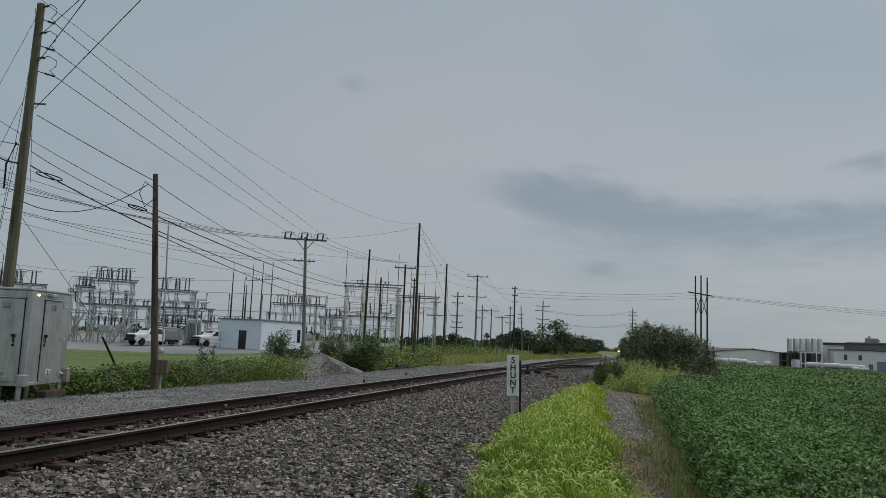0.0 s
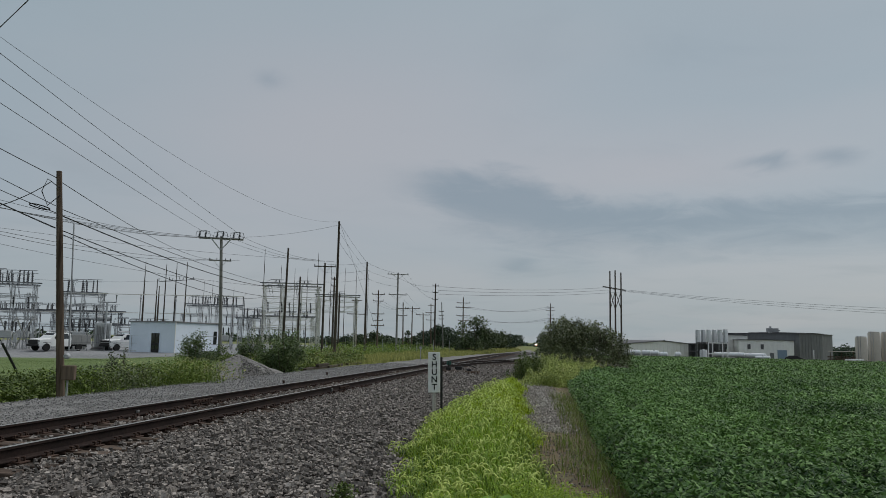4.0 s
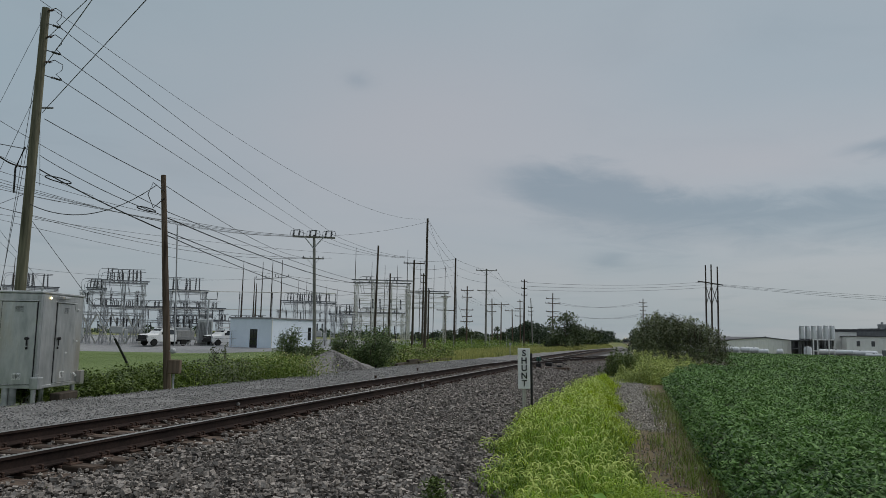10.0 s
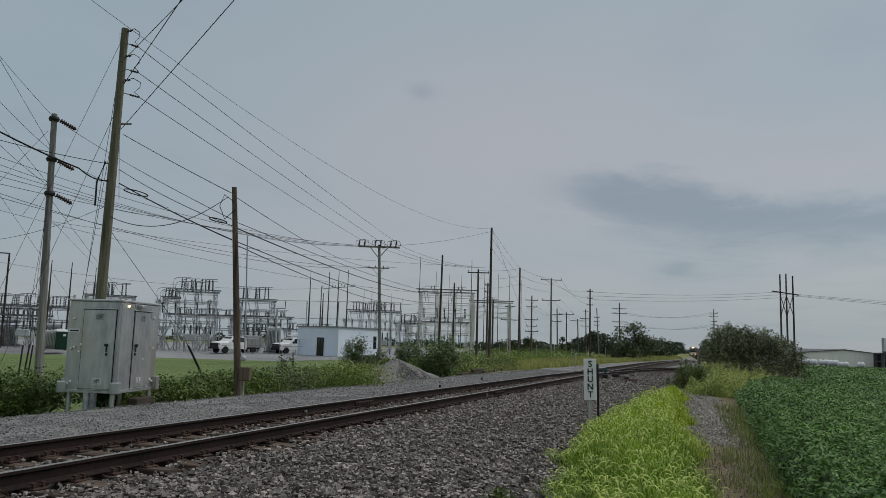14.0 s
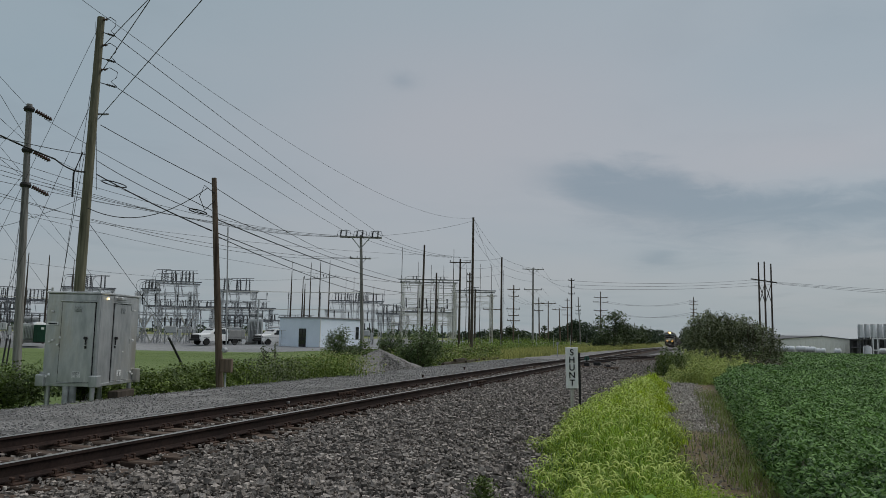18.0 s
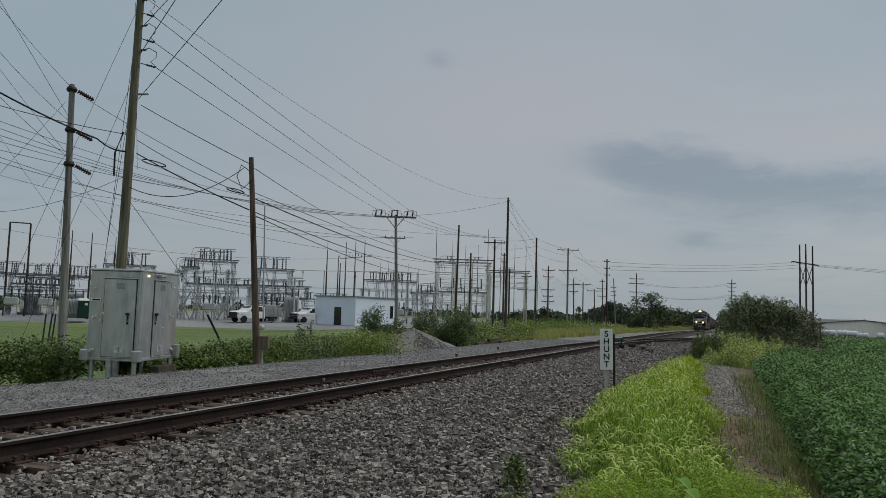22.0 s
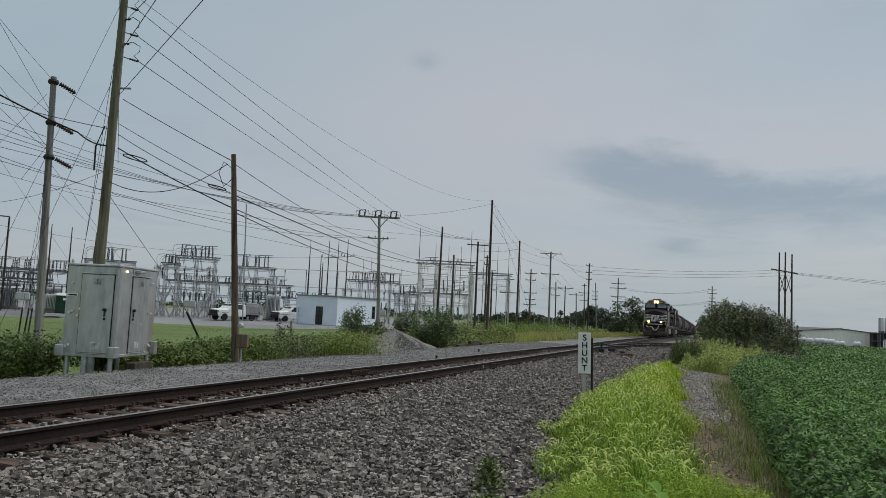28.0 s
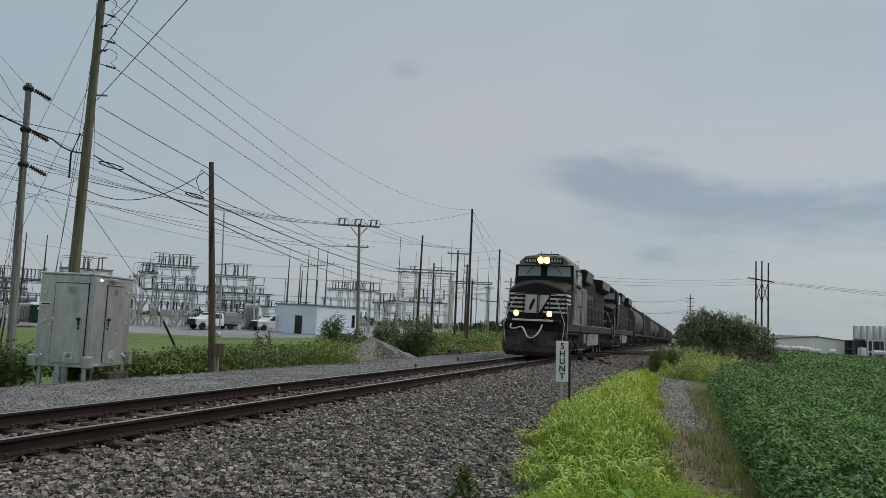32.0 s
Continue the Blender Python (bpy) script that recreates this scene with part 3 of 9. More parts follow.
def build_track():
    track = thing("railway_track", "single track of rusty rails on weathered wooden ties in crushed stone", "track", kind="structure")
    line = [s for s in spread_list([(-120, -10, 10), (-10, 140, 1.0), (140, 700, 10)])]
    for side, nm in ((-0.755, "far"), (0.755, "near")):
        part("rail", rail_mesh("rail", [(s, axis_n(s) + side) for s in line]), None, track, "rust-brown rail with a worn bright head")
    ties = [tie_shape(i).mesh("tie", M_TIE, 0) for i in range(6)]
    plate = Shape()
    plate.box((0, 0, 0.008), (0.36, 0.19, 0.018), 0.004).box((0.095, 0, 0.022), (0.04, 0.19, 0.02), 0.004).box((-0.095, 0, 0.022), (0.04, 0.19, 0.02), 0.004)
    plate_me = plate.mesh("tie_plate", M_PLATE, 0)
    spike = Shape()
    spike.box((0, 0, 0.02), (0.018, 0.018, 0.06)).box((-0.012, 0, 0.055), (0.05, 0.036, 0.02), 0.006)
    spike_me = spike.mesh("spike", M_PLATE, 0)
    anchor = Shape()
    anchor.box((0, 0, -0.01), (0.19, 0.022, 0.035), 0.006).box((0.10, 0, 0.015), (0.025, 0.03, 0.05), 0.006)
    anchor_me = anchor.mesh("rail_anchor", M_PLATE, 0)
    rnd = random.Random(11)
    s, count = 1.2, 0
    rest_plates = Shape()
    while s < 150:
        n = axis_n(s)
        off = rnd.uniform(-0.07, 0.07)
        skew = rnd.uniform(-1.3, 1.3)
        p = TZ(s, n + off, -0.192 + rnd.uniform(-0.006, 0.004))
        part("tie", rnd.choice(ties), None, track, m=Matrix.Translation(p) @ pose(0, 0, 0, 0, 0, HEAD - 90 + skew + 180 * rnd.randint(0, 1)))
        for side in (-0.755, 0.755):
            q = TZ(s, n + side, -0.19)
            turn = Matrix.Translation(q) @ pose(0, 0, 0, 0, 0, HEAD - 90)
            if count < 150:
                part("tie_plate", plate_me, None, track, m=turn)
            else:
                rest_plates.box((0, 0, 0.008), (0.36, 0.19, 0.018), 0, turn)
            if s < 34:
                for dx, dy in ((0.13, 0.05), (-0.13, -0.05), (0.13, -0.06)):
                    part("spike", spike_me, None, track, m=turn @ pose(dx, dy, 0.005, 0, 0, 0 if dx > 0 else 180))
                if rnd.random() < 0.8:
                    part("rail_anchor", anchor_me, None, track, m=turn @ pose(0, 0.135, 0.0, 0, 0, 0 if side < 0 else 180))
                    part("rail_anchor", anchor_me, None, track, m=turn @ pose(0, -0.135, 0.0, 0, 0, 0 if side < 0 else 180))
            count += 1
        s += 0.5 + rnd.uniform(-0.025, 0.025)
    tagged(part("far_tie_plates", rest_plates, M_PLATE, track, smooth=0), kind="stuff")
    # joint bars with bolts
    for sj, side in ((15.9, -0.755), (21.9, 0.755), (31.0, -0.755)):
        bar = Shape()
        for k in (-1, 1):
            bar.box((k * 0.03, 0, -0.09), (0.03, 0.9, 0.075), 0.008)
            for i in range(6):
                bar.rod((k * 0.04, -0.36 + i * 0.144, -0.09), (k * 0.075, -0.36 + i * 0.144, -0.09), 0.016, seg=6)
        part("joint_bar", bar, M_PLATE, track, m=Matrix.Translation(TZ(sj, axis_n(sj) + side)) @ pose(0, 0, 0, 0, 0, HEAD - 90))
    # small painted marks and clips on the webs
    for sj, side, h in ((13.25, -0.755, 0.05), (20.6, 0.755, 0.09)):
        tag = Shape()
        tag.box((0.045, 0, -0.10), (0.05, 0.06, h), 0.008)
        part("bond_plate", tag, M_APRON_STONE, track, "pale grey bond clamp", m=Matrix.Translation(TZ(sj, axis_n(sj) + side)) @ pose(0, 0, 0, 0, 0, HEAD - 90))

    # the branch that leaves to the right, with switch points, frog and guard rails
    branch = thing("branch_track", "rusty branch rails leaving the main line at a switch", "track", kind="structure")
    bs = spread_list([(30, 46, 1.0), (46, 86, 1.0)])

    def b_n(s):
        return axis_n(s) + 0.0052 * max(0.0, s - 36) ** 2
    part("rail", rail_mesh("rail", [(s, b_n(s) + 0.755) for s in bs if s > 37.5]), None, branch)
    part("rail", rail_mesh("rail", [(s, b_n(s) - 0.755 + 0.06) for s in bs if s > 37.5]), None, branch)
    part("guard_rail", rail_mesh("guard_rail", [(s, axis_n(s) - 0.66) for s in np.arange(51, 56, 0.5)]), None, branch)
    rnd = random.Random(5)
    for i in range(90):
        s = 38 + i * 0.5
        if s > 82:
            break
        c = b_n(s)
        ang = math.degrees(math.atan(0.0104 * max(0, s - 36)))
        part("tie", rnd.choice(ties), None, branch, m=Matrix.Translation(TZ(s, c + (0.5 if s < 54 else 0.0), -0.196)) @ pose(0, 0, 0, 0, 0, HEAD - 90 - ang + rnd.uniform(-1, 1)))


build_track()


# ---- crushed stone: real stones where the camera stands near ----
def stone_cloud(name, count, place, size, material, parent, seed, flat=0.62, lift=0.0):
    """Many small uneven stones as one mesh. place(rnd) gives (s, n); size(rnd) the half length."""
    rnd = np.random.RandomState(seed)
    cube = np.array([(x, y, z) for x in (-1, 1) for y in (-1, 1) for z in (-1, 1)], float) * 0.72
    quad = np.array([(0, 1, 3, 2), (4, 6, 7, 5), (0, 4, 5, 1), (2, 3, 7, 6), (0, 2, 6, 4), (1, 5, 7, 3)])
    s, n = place(rnd, count)
    keep = len(s)
    half = size(rnd, keep)
    v = cube[None] * rnd.uniform(0.74, 1.16, (keep, 8, 3))
    # break one corner of each block off and pinch one end, so that the stones read as crushed rock
    pick = rnd.randint(0, 8, keep)
    v[np.arange(keep), pick] *= rnd.uniform(0.2, 1.0, keep)[:, None]
    v[:, 4:, 1:] *= rnd.uniform(0.5, 1.0, keep)[:, None, None]
    v = v * np.stack([rnd.uniform(0.8, 1.25, keep), rnd.uniform(0.6, 0.95, keep), rnd.uniform(flat * 0.7, flat * 1.3, keep)], 1)[:, None] * half[:, None, None]
    a, b = rnd.uniform(0, 2 * np.pi, keep), rnd.normal(0, 0.8, keep)
    y, z = v[..., 1] * np.cos(b)[:, None] - v[..., 2] * np.sin(b)[:, None], v[..., 1] * np.sin(b)[:, None] + v[..., 2] * np.cos(b)[:, None]
    x, y = v[..., 0] * np.cos(a)[:, None] - y * np.sin(a)[:, None], v[..., 0] * np.sin(a)[:, None] + y * np.cos(a)[:, None]
    gz = np.array([ground_z(p, q) for p, q in zip(s, n)]) + rnd.uniform(-0.4, 2.1, keep) * half + lift
    v = np.stack([x + (D.x * s + R.x * n)[:, None], y + (D.y * s + R.y * n)[:, None], z + gz[:, None]], -1)
    f = quad[None] + (np.arange(keep) * 8)[:, None, None]
    me = raw_mesh(name, v.reshape(-1, 3), f.reshape(-1, 4), material)
    ob = new(name, me)
    ob.parent = parent
    return tagged(ob, kind="stuff")


def build_stones():
    bed = thing("ballast_bank", "bank of grey-brown crushed stone beside and between the rails", "ballast", kind="structure")

    def near(rnd, k):
        s = 2.5 + 27.5 * rnd.rand(k) ** 1.7
        hi = np.interp(s, [4, 9, 14, 30], [-1.0, -1.5, -2.0, -1.9])
        return s, -5.75 + (hi + 5.75) * rnd.rand(k)

    def far(rnd, k):
        s = 28 + 30 * rnd.rand(k) ** 1.3
        return s, rnd.uniform(-5.6, -2.2, k)

    def crib(rnd, k):
        s = 3 + 42 * rnd.rand(k) ** 1.4
        n = rnd.uniform(-8.75, -5.5, k)
        ok = (np.abs(n + 7.805) > 0.10) & (np.abs(n + 6.295) > 0.10)
        return s[ok], n[ok]

    def path(rnd, k):
        s = 15 + 19 * rnd.rand(k)
        return s, np.interp(s, [12, 17, 27, 38], [-0.1, -0.3, -0.75, -1.4]) + rnd.normal(0, 0.30, k)

    def dirt(rnd, k):
        s = 6 + 14 * rnd.rand(k) ** 1.3
        return s, np.interp(s, [6, 12, 20], [0.45, 0.15, -0.1]) + rnd.normal(0, 0.4, k)

    def left(rnd, k):
        return 5 + 50 * rnd.rand(k) ** 1.3, rnd.uniform(-13.2, -8.6, k)
    stone_cloud("ballast_stones", 72000, near, lambda r, k: r.uniform(0.015, 0.032, k) + 0.026 * r.rand(k) ** 5, M_BALLAST, bed, 1)
    stone_cloud("ballast_stones", 10000, far, lambda r, k: r.uniform(0.03, 0.06, k), M_BALLAST, bed, 2)
    stone_cloud("ballast_stones", 20000, crib, lambda r, k: r.uniform(0.02, 0.04, k), M_BALLAST, bed, 3)
    stone_cloud("apron_stones", 40000, left, lambda r, k: r.uniform(0.009, 0.021, k), M_APRON_STONE, bed, 4)
    stone_cloud("path_stones", 14000, path, lambda r, k: r.uniform(0.010, 0.024, k), M_PATH_STONE, bed, 6)
    stone_cloud("path_stones", 1800, path, lambda r, k: r.uniform(0.012, 0.028, k), M_BALLAST, bed, 26)
    stone_cloud("path_stones", 2600, dirt, lambda r, k: r.uniform(0.008, 0.022, k), M_BALLAST, bed, 16)

    def behind(rnd, k):
        return rnd.uniform(-9, 3, k), rnd.uniform(-5.7, -1.2, k)
    stone_cloud("ballast_stones", 3000, behind, lambda r, k: r.uniform(0.025, 0.045, k), M_BALLAST, bed, 7)
    def on_ties(rnd, k):
        s = 3 + 34 * rnd.rand(k) ** 1.4
        n = np.where(rnd.rand(k) < 0.6, rnd.uniform(-6.15, -5.35, k), rnd.uniform(-9.0, -7.95, k))
        ok = value_noise_of(s, n) > 0.1
        return s[ok], n[ok]

    def value_noise_of(s, n):
        return np.sin(s * 2.3 + 1.1) + np.sin(s * 5.9) * 0.7 + np.sin(n * 4.0 + s) * 0.5
    stone_cloud("ballast_stones", 11000, on_ties, lambda r, k: r.uniform(0.014, 0.030, k), M_BALLAST, bed, 9, lift=0.045)
    # the nearest stones singly
    rnd = random.Random(8)
    kinds = []
    for i in range(8):
        bm = bmesh.new()
        bmesh.ops.create_cube(bm, size=1.5)
        for v in bm.verts:
            v.co = Vector((v.co.x * rnd.uniform(0.5, 1.3), v.co.y * rnd.uniform(0.4, 1.1), v.co.z * rnd.uniform(0.3, 0.85)))
        me = bpy.data.meshes.new("stone")
        bm.to_mesh(me)
        bm.free()
        me.materials.append(M_BALLAST1)
        kinds.append(me)
    for i in range(280):
        s, n = rnd.uniform(5.5, 9.5), rnd.uniform(-4.8, -2.4)
        k = rnd.uniform(0.024, 0.042)
        part("stone", rnd.choice(kinds), None, bed, m=Matrix.Translation(T(s, n, ground_z(s, n) + k * 0.5)) @ pose(0, 0, 0, rnd.uniform(-30, 30), rnd.uniform(-30, 30), rnd.uniform(0, 360)) @ Matrix.Scale(k, 4))


build_stones()

# ---- signs and cabinets beside the line ----
def text_mesh(body, size, depth=0.002):
    cu = bpy.data.curves.new("text", "FONT")
    cu.body, cu.size, cu.extrude, cu.align_x, cu.align_y = body, size, depth, "CENTER", "CENTER"
    cu.offset = 0.003
    ob = bpy.data.objects.new("text", cu)
    scene.collection.objects.link(ob)
    dg = bpy.context.evaluated_depsgraph_get()
    me = bpy.data.meshes.new_from_object(ob.evaluated_get(dg))
    bpy.data.objects.remove(ob)
    return me


M_POST_PALE = surface("pale_weathered_wood", (0.33, 0.31, 0.28), (0.52, 0.50, 0.46), 0.9, grain=20, stain=3, stretch=(3, 3, 0.3), spread=0)


def build_sign():
    p = T(14.6, -2.42)
    gz = ground_at(p)
    ob = thing("shunt_sign", "white wooden sign post plate with black letters SHUNT, leaning slightly", "sign", Matrix.Translation((p.x, p.y, gz)) @ pose(0, 0, 0, 0, -1.2, 4))
    bz = EYE + 14.8 * math.tan(radians(-3.85)) - gz
    tz = EYE + 14.8 * math.tan(radians(-0.85)) - gz
    sh = Shape().box((0, 0, (bz + tz) / 2), (0.235, 0.035, tz - bz), 0.004)
    part("panel", sh, M_WHITE, ob, "white painted board with a weathered edge")
    part("post", Shape().box((0.0, 0.035, (bz + 0.2) / 2 - 0.15), (0.07, 0.03, bz + 0.5), 0.004), M_POST_PALE, ob, "pale weathered post")
    part("backing_post", Shape().box((0.155, 0.06, (tz - 0.1) / 2 - 0.1), (0.04, 0.04, tz + 0.1), 0.004), M_BLACK, ob, "dark steel post behind the board")
    for i, ch in enumerate("SHUNT"):
        me = text_mesh(ch, 0.165, 0.004)
        me.materials.append(M_LETTER)
        z = tz - 0.10 - i * (tz - bz - 0.2) / 4
        part("letter", me, None, ob, "black letter " + ch, m=pose(0, -0.02, z, 90, 0, 0))
    return ob


build_sign()


def build_cabinet():
    """Galvanised signal bungalow on stub legs."""
    c = P(28.3, 18.9)
    gz = ground_at(c)
    left, right = P(31.85, 19.3), P(25.8, 20.6)
    w1, w2 = (left - c).length, (right - c).length
    ang = math.degrees(math.atan2((right - c).y, (right - c).x))
    base, top = EYE + 18.9 * math.tan(radians(-4.1)) - gz, EYE + 18.9 * math.tan(radians(2.25)) - gz
    ob = thing("signal_cabinet", "scratched galvanised steel signal cabinet on stub legs in gravel", "cabinet", Matrix.Translation((c.x, c.y, gz)) @ pose(0, 0, 0, 0, 0, ang))
    # local: x along the face with the second door, y along the face with the first door; the near corner is the origin
    W = w2
    Dp = w1
    hgt = top - base
    part("body", Shape().box((W / 2, Dp / 2, base + hgt / 2), (W, Dp, hgt), 0.02), M_GALV, ob)
    part("roof", Shape().box((W / 2, Dp / 2, top + 0.02), (W + 0.05, Dp + 0.05, 0.05), 0.012), M_GALV, ob)
    part("base_rim", Shape().box((W / 2, Dp / 2, base + 0.03), (W + 0.04, Dp + 0.04, 0.07), 0.01), M_GALV, ob)
    for face in (0, 1):
        L = W if face == 0 else Dp

        def put(u, z, out):
            return (u, -out, z) if face == 0 else (-out, u, z)

        def sz(a, h, d):
            return (a, d, h) if face == 0 else (d, a, h)
        mid, dw = (L * 0.555, L * 0.42) if face == 0 else (L * 0.385, L * 0.62)
        part("door_seal", Shape().box(put(mid, base + hgt * 0.475, 0.004), sz(dw + 0.035, hgt * 0.86 + 0.035, 0.012), 0.002), M_BLACK, ob, "dark rubber door seal")
        door = part("door", Shape().box(put(mid, base + hgt * 0.475, 0.016), sz(dw, hgt * 0.86, 0.026), 0.006), M_GALV, ob, "flush steel door")
        part("rain_gutter", Shape().box(put(mid, base + hgt * 0.915, 0.03), sz(dw + 0.08, 0.025, 0.06), 0.006), M_GALV, ob)
        hx = mid - dw * 0.40 if face == 0 else mid - dw * 0.42 + 0.1
        part("handle", Shape().box(put(hx, base + hgt * 0.48, 0.05), sz(0.03, 0.15, 0.025), 0.008).rod(put(hx, base + hgt * 0.52, 0.03), put(hx, base + hgt * 0.52, 0.09), 0.035, seg=10).box(put(hx, base + hgt * 0.42, 0.04), sz(0.05, 0.06, 0.025), 0.01), M_BLACK, door, "black latch handle with a padlock")
        for zz, du in ((0.125, -0.05), (0.83, 0.0)):
            vent = part("vent", Shape().box(put(mid + du - 0.055, base + hgt * zz, 0.034), sz(0.085, 0.14, 0.01), 0.003).box(put(mid + du + 0.055, base + hgt * zz, 0.034), sz(0.085, 0.14, 0.01), 0.003), M_WHITE if zz < 0.5 else M_GALV, door, "pale louvre vent")
            for k in range(5):
                part("slot", Shape().box(put(mid + du, base + hgt * zz - 0.05 + 0.025 * k, 0.041), sz(0.17, 0.007, 0.006)), M_PORC, vent)
        for u, zz in ((0.86, 0.12), (0.92, 0.10), (0.84, 0.49), (0.90, 0.47), (0.70, 0.52), (0.74, 0.44), (0.88, 0.80)) if face else ((0.84, 0.12), (0.89, 0.10), (0.86, 0.49), (0.60, 0.36), (0.86, 0.84)):
            part("clamp", Shape().box(put(L * u, base + hgt * zz, 0.022), sz(0.05, 0.05, 0.03), 0.008).rod(put(L * u, base + hgt * zz, 0.03), put(L * u, base + hgt * zz, 0.055), 0.013, seg=8), M_WHITE, ob, "small bright bolted clamp")
        for zz in (0.10, 0.48, 0.86):
            part("hinge", Shape().rod(put(mid + dw * 0.5 + 0.012, base + hgt * zz - 0.06, 0.03), put(mid + dw * 0.5 + 0.012, base + hgt * zz + 0.06, 0.03), 0.014, seg=8), M_GALV, door)
        part("sill", Shape().box(put(mid, base + 0.075, 0.02), sz(dw + 0.06, 0.022, 0.04), 0.005), M_GALV, ob)
        part("corner_seam", Shape().box(put(L * 0.03, base + hgt / 2, 0.005), sz(0.03, hgt * 0.96, 0.012), 0.003), M_GALV, ob)
        part("header_panel", Shape().box(put(mid, base + hgt * 0.957, 0.006), sz(dw + 0.02, hgt * 0.06, 0.014), 0.004), M_GALV, ob)
    for x, y in ((0, 0), (W, 0), (0, Dp)):
        part("corner_bracket", Shape().box((x, y, base + 0.12), (0.2, 0.2, 0.26), 0.015).rod((x, y, base + 0.25), (x, y, base + 0.31), 0.05, seg=10), M_GALV, ob)
    for x, y in ((0.06, 0.06), (W - 0.06, 0.06), (0.06, Dp - 0.06)):
        part("lifting_eye", Shape().box((x, y, top + 0.09), (0.035, 0.05, 0.1), 0.01), M_GALV, ob)
    part("hood", Shape().box((W * 0.45, -0.07, base + hgt * 0.965), (0.24, 0.14, 0.07), 0.012), M_GALV, ob, "small lamp hood")
    part("status_lamp", Shape().lathe([(0.0, 0), (0.03, 0.004), (0.03, 0.02), (0.015, 0.03)], 12, pose(W * 0.18, -0.005, base + hgt * 0.955, 90, 0, 0)), glow_mat("warm_lamp", (1.0, 0.8, 0.45), 2.0), ob, "small glowing indicator lamp")
    part("junction_box", Shape().box((W * 0.96, -0.07, base + 0.18), (0.16, 0.14, 0.3), 0.012), M_GALV, ob)
    for x, y in ((0.06, 0.08), (0.1, Dp - 0.1), (W - 0.1, 0.08), (W - 0.1, Dp - 0.1), (W * 0.62, 0.5)):
        part("leg", Shape().rod((x, y, -0.15), (x, y, base + 0.02), 0.055, seg=12), M_GALV, ob)
    for y in (Dp * 0.55, Dp * 0.42):
        part("conduit", Shape().rod((0.05, y, -0.15), (0.05, y, base + 0.02), 0.075, seg=12), M_STEEL, ob, "grey cable conduit")
    # number plate without characters
    part("plate", Shape().box((-0.012, Dp * 0.86, base + hgt * 0.67), (0.01, 0.26, 0.08), 0.002), M_WHITE, ob, "small white plate")
    part("plate_bar", Shape().box((-0.019, Dp * 0.86, base + hgt * 0.67), (0.006, 0.2, 0.035)), M_LETTER, ob)
    solid("old_tie", Shape().box((0, 0, 0.09), (0.95, 0.24, 0.18), 0.02), M_POLE_DARK, "short dark tie lying under the cabinet", "tie",
          Matrix.Translation((c.x, c.y, gz)) @ pose(0, 0, 0, 0, 0, ang) @ pose(W * 0.62, -0.05, 0, 0, 0, 3))


build_cabinet()

# ---- the train ----
M_LOCO = surface("black_loco_paint", (0.011, 0.0105, 0.0105), (0.024, 0.022, 0.021), 0.6, spec=0.12, grain=8, stain=1.0, bump=0.05, spread=0, spots=(1.2, 0.58, 0.8, (0.055, 0.047, 0.04)))
# dusty grey; on the hood's side panels it also stands in for light
M_LOCO_GREY = surface("dusty_and_lit_grey", (0.13, 0.12, 0.112), (0.27, 0.25, 0.235), 0.7, grain=9, stain=0.8, bump=0.05, spread=0, spots=(1.0, 0.5, 0.7, (0.12, 0.10, 0.085)))
M_LOCO_WHITE = surface("dull_white_stripe", (0.50, 0.49, 0.47), (0.68, 0.67, 0.65), 0.6, grain=10, stain=1.2, bump=0.05, spread=0, spots=(3.0, 0.55, 0.7, (0.33, 0.30, 0.27)))
M_LOCO_UNDER = surface("grimy_underframe", (0.017, 0.0145, 0.0125), (0.080, 0.066, 0.055), 0.85, grain=10, stain=2, bump=0.3, spread=0)
M_TANK = surface("grey_fuel_tank", (0.22, 0.21, 0.20), (0.36, 0.35, 0.33), 0.7, grain=8, stain=1.0, bump=0.05, spread=0, spots=(1.5, 0.5, 0.7, (0.10, 0.085, 0.07)))
M_GRAB = surface("cream_grab_iron", (0.46, 0.42, 0.30), (0.60, 0.56, 0.42), 0.6, bump=0, spread=0)
M_HOSE = surface("pale_hose", (0.44, 0.42, 0.38), (0.60, 0.58, 0.53), 0.7, bump=0.1, spread=0)
M_DARKGLASS = glass_mat("dark_glass", (0.012, 0.015, 0.018))
M_CABGLASS = glass_mat("cab_glass", (0.20, 0.25, 0.27))
M_HEADLIGHT = glow_mat("headlight_glow", (1.0, 0.72, 0.36), 60.0)
# orange glare halo of the lamps, drawn as an emissive ring round each lens
M_LAMP_HALO = glow_mat("lamp_halo_glow", (1.0, 0.40, 0.06), 8.0)
M_DITCH = glow_mat("ditch_light_glow", (1.0, 0.60, 0.22), 36.0)
M_WHEEL = surface("worn_wheel_steel", (0.06, 0.05, 0.045), (0.16, 0.14, 0.125), 0.5, metal=0.5, grain=20, stain=4, spread=0)
M_HOPPER_GREY = surface("dirty_grey_hopper", (0.034, 0.030, 0.029), (0.105, 0.095, 0.090), 0.5, grain=6, stain=0.5, bump=0.08, spread=0.1, stretch=(1.5, 1, 0.4), spots=(0.8, 0.5, 0.68, (0.09, 0.075, 0.065)))
M_HOPPER_TAN = surface("dirty_tan_hopper", (0.085, 0.075, 0.068), (0.175, 0.157, 0.142), 0.75, grain=6, stain=0.5, bump=0.08, spread=0.1, stretch=(1.5, 1, 0.4), spots=(0.8, 0.52, 0.7, (0.13, 0.10, 0.085)))
M_HOPPER_DARK = surface("dark_hopper", (0.06, 0.05, 0.045), (0.12, 0.10, 0.09), 0.8, grain=6, stain=0.6, bump=0.08, spread=0.1)
LOCO_LEN, CAR_LEN = 22.3, 18.0
WHEELSETS = []


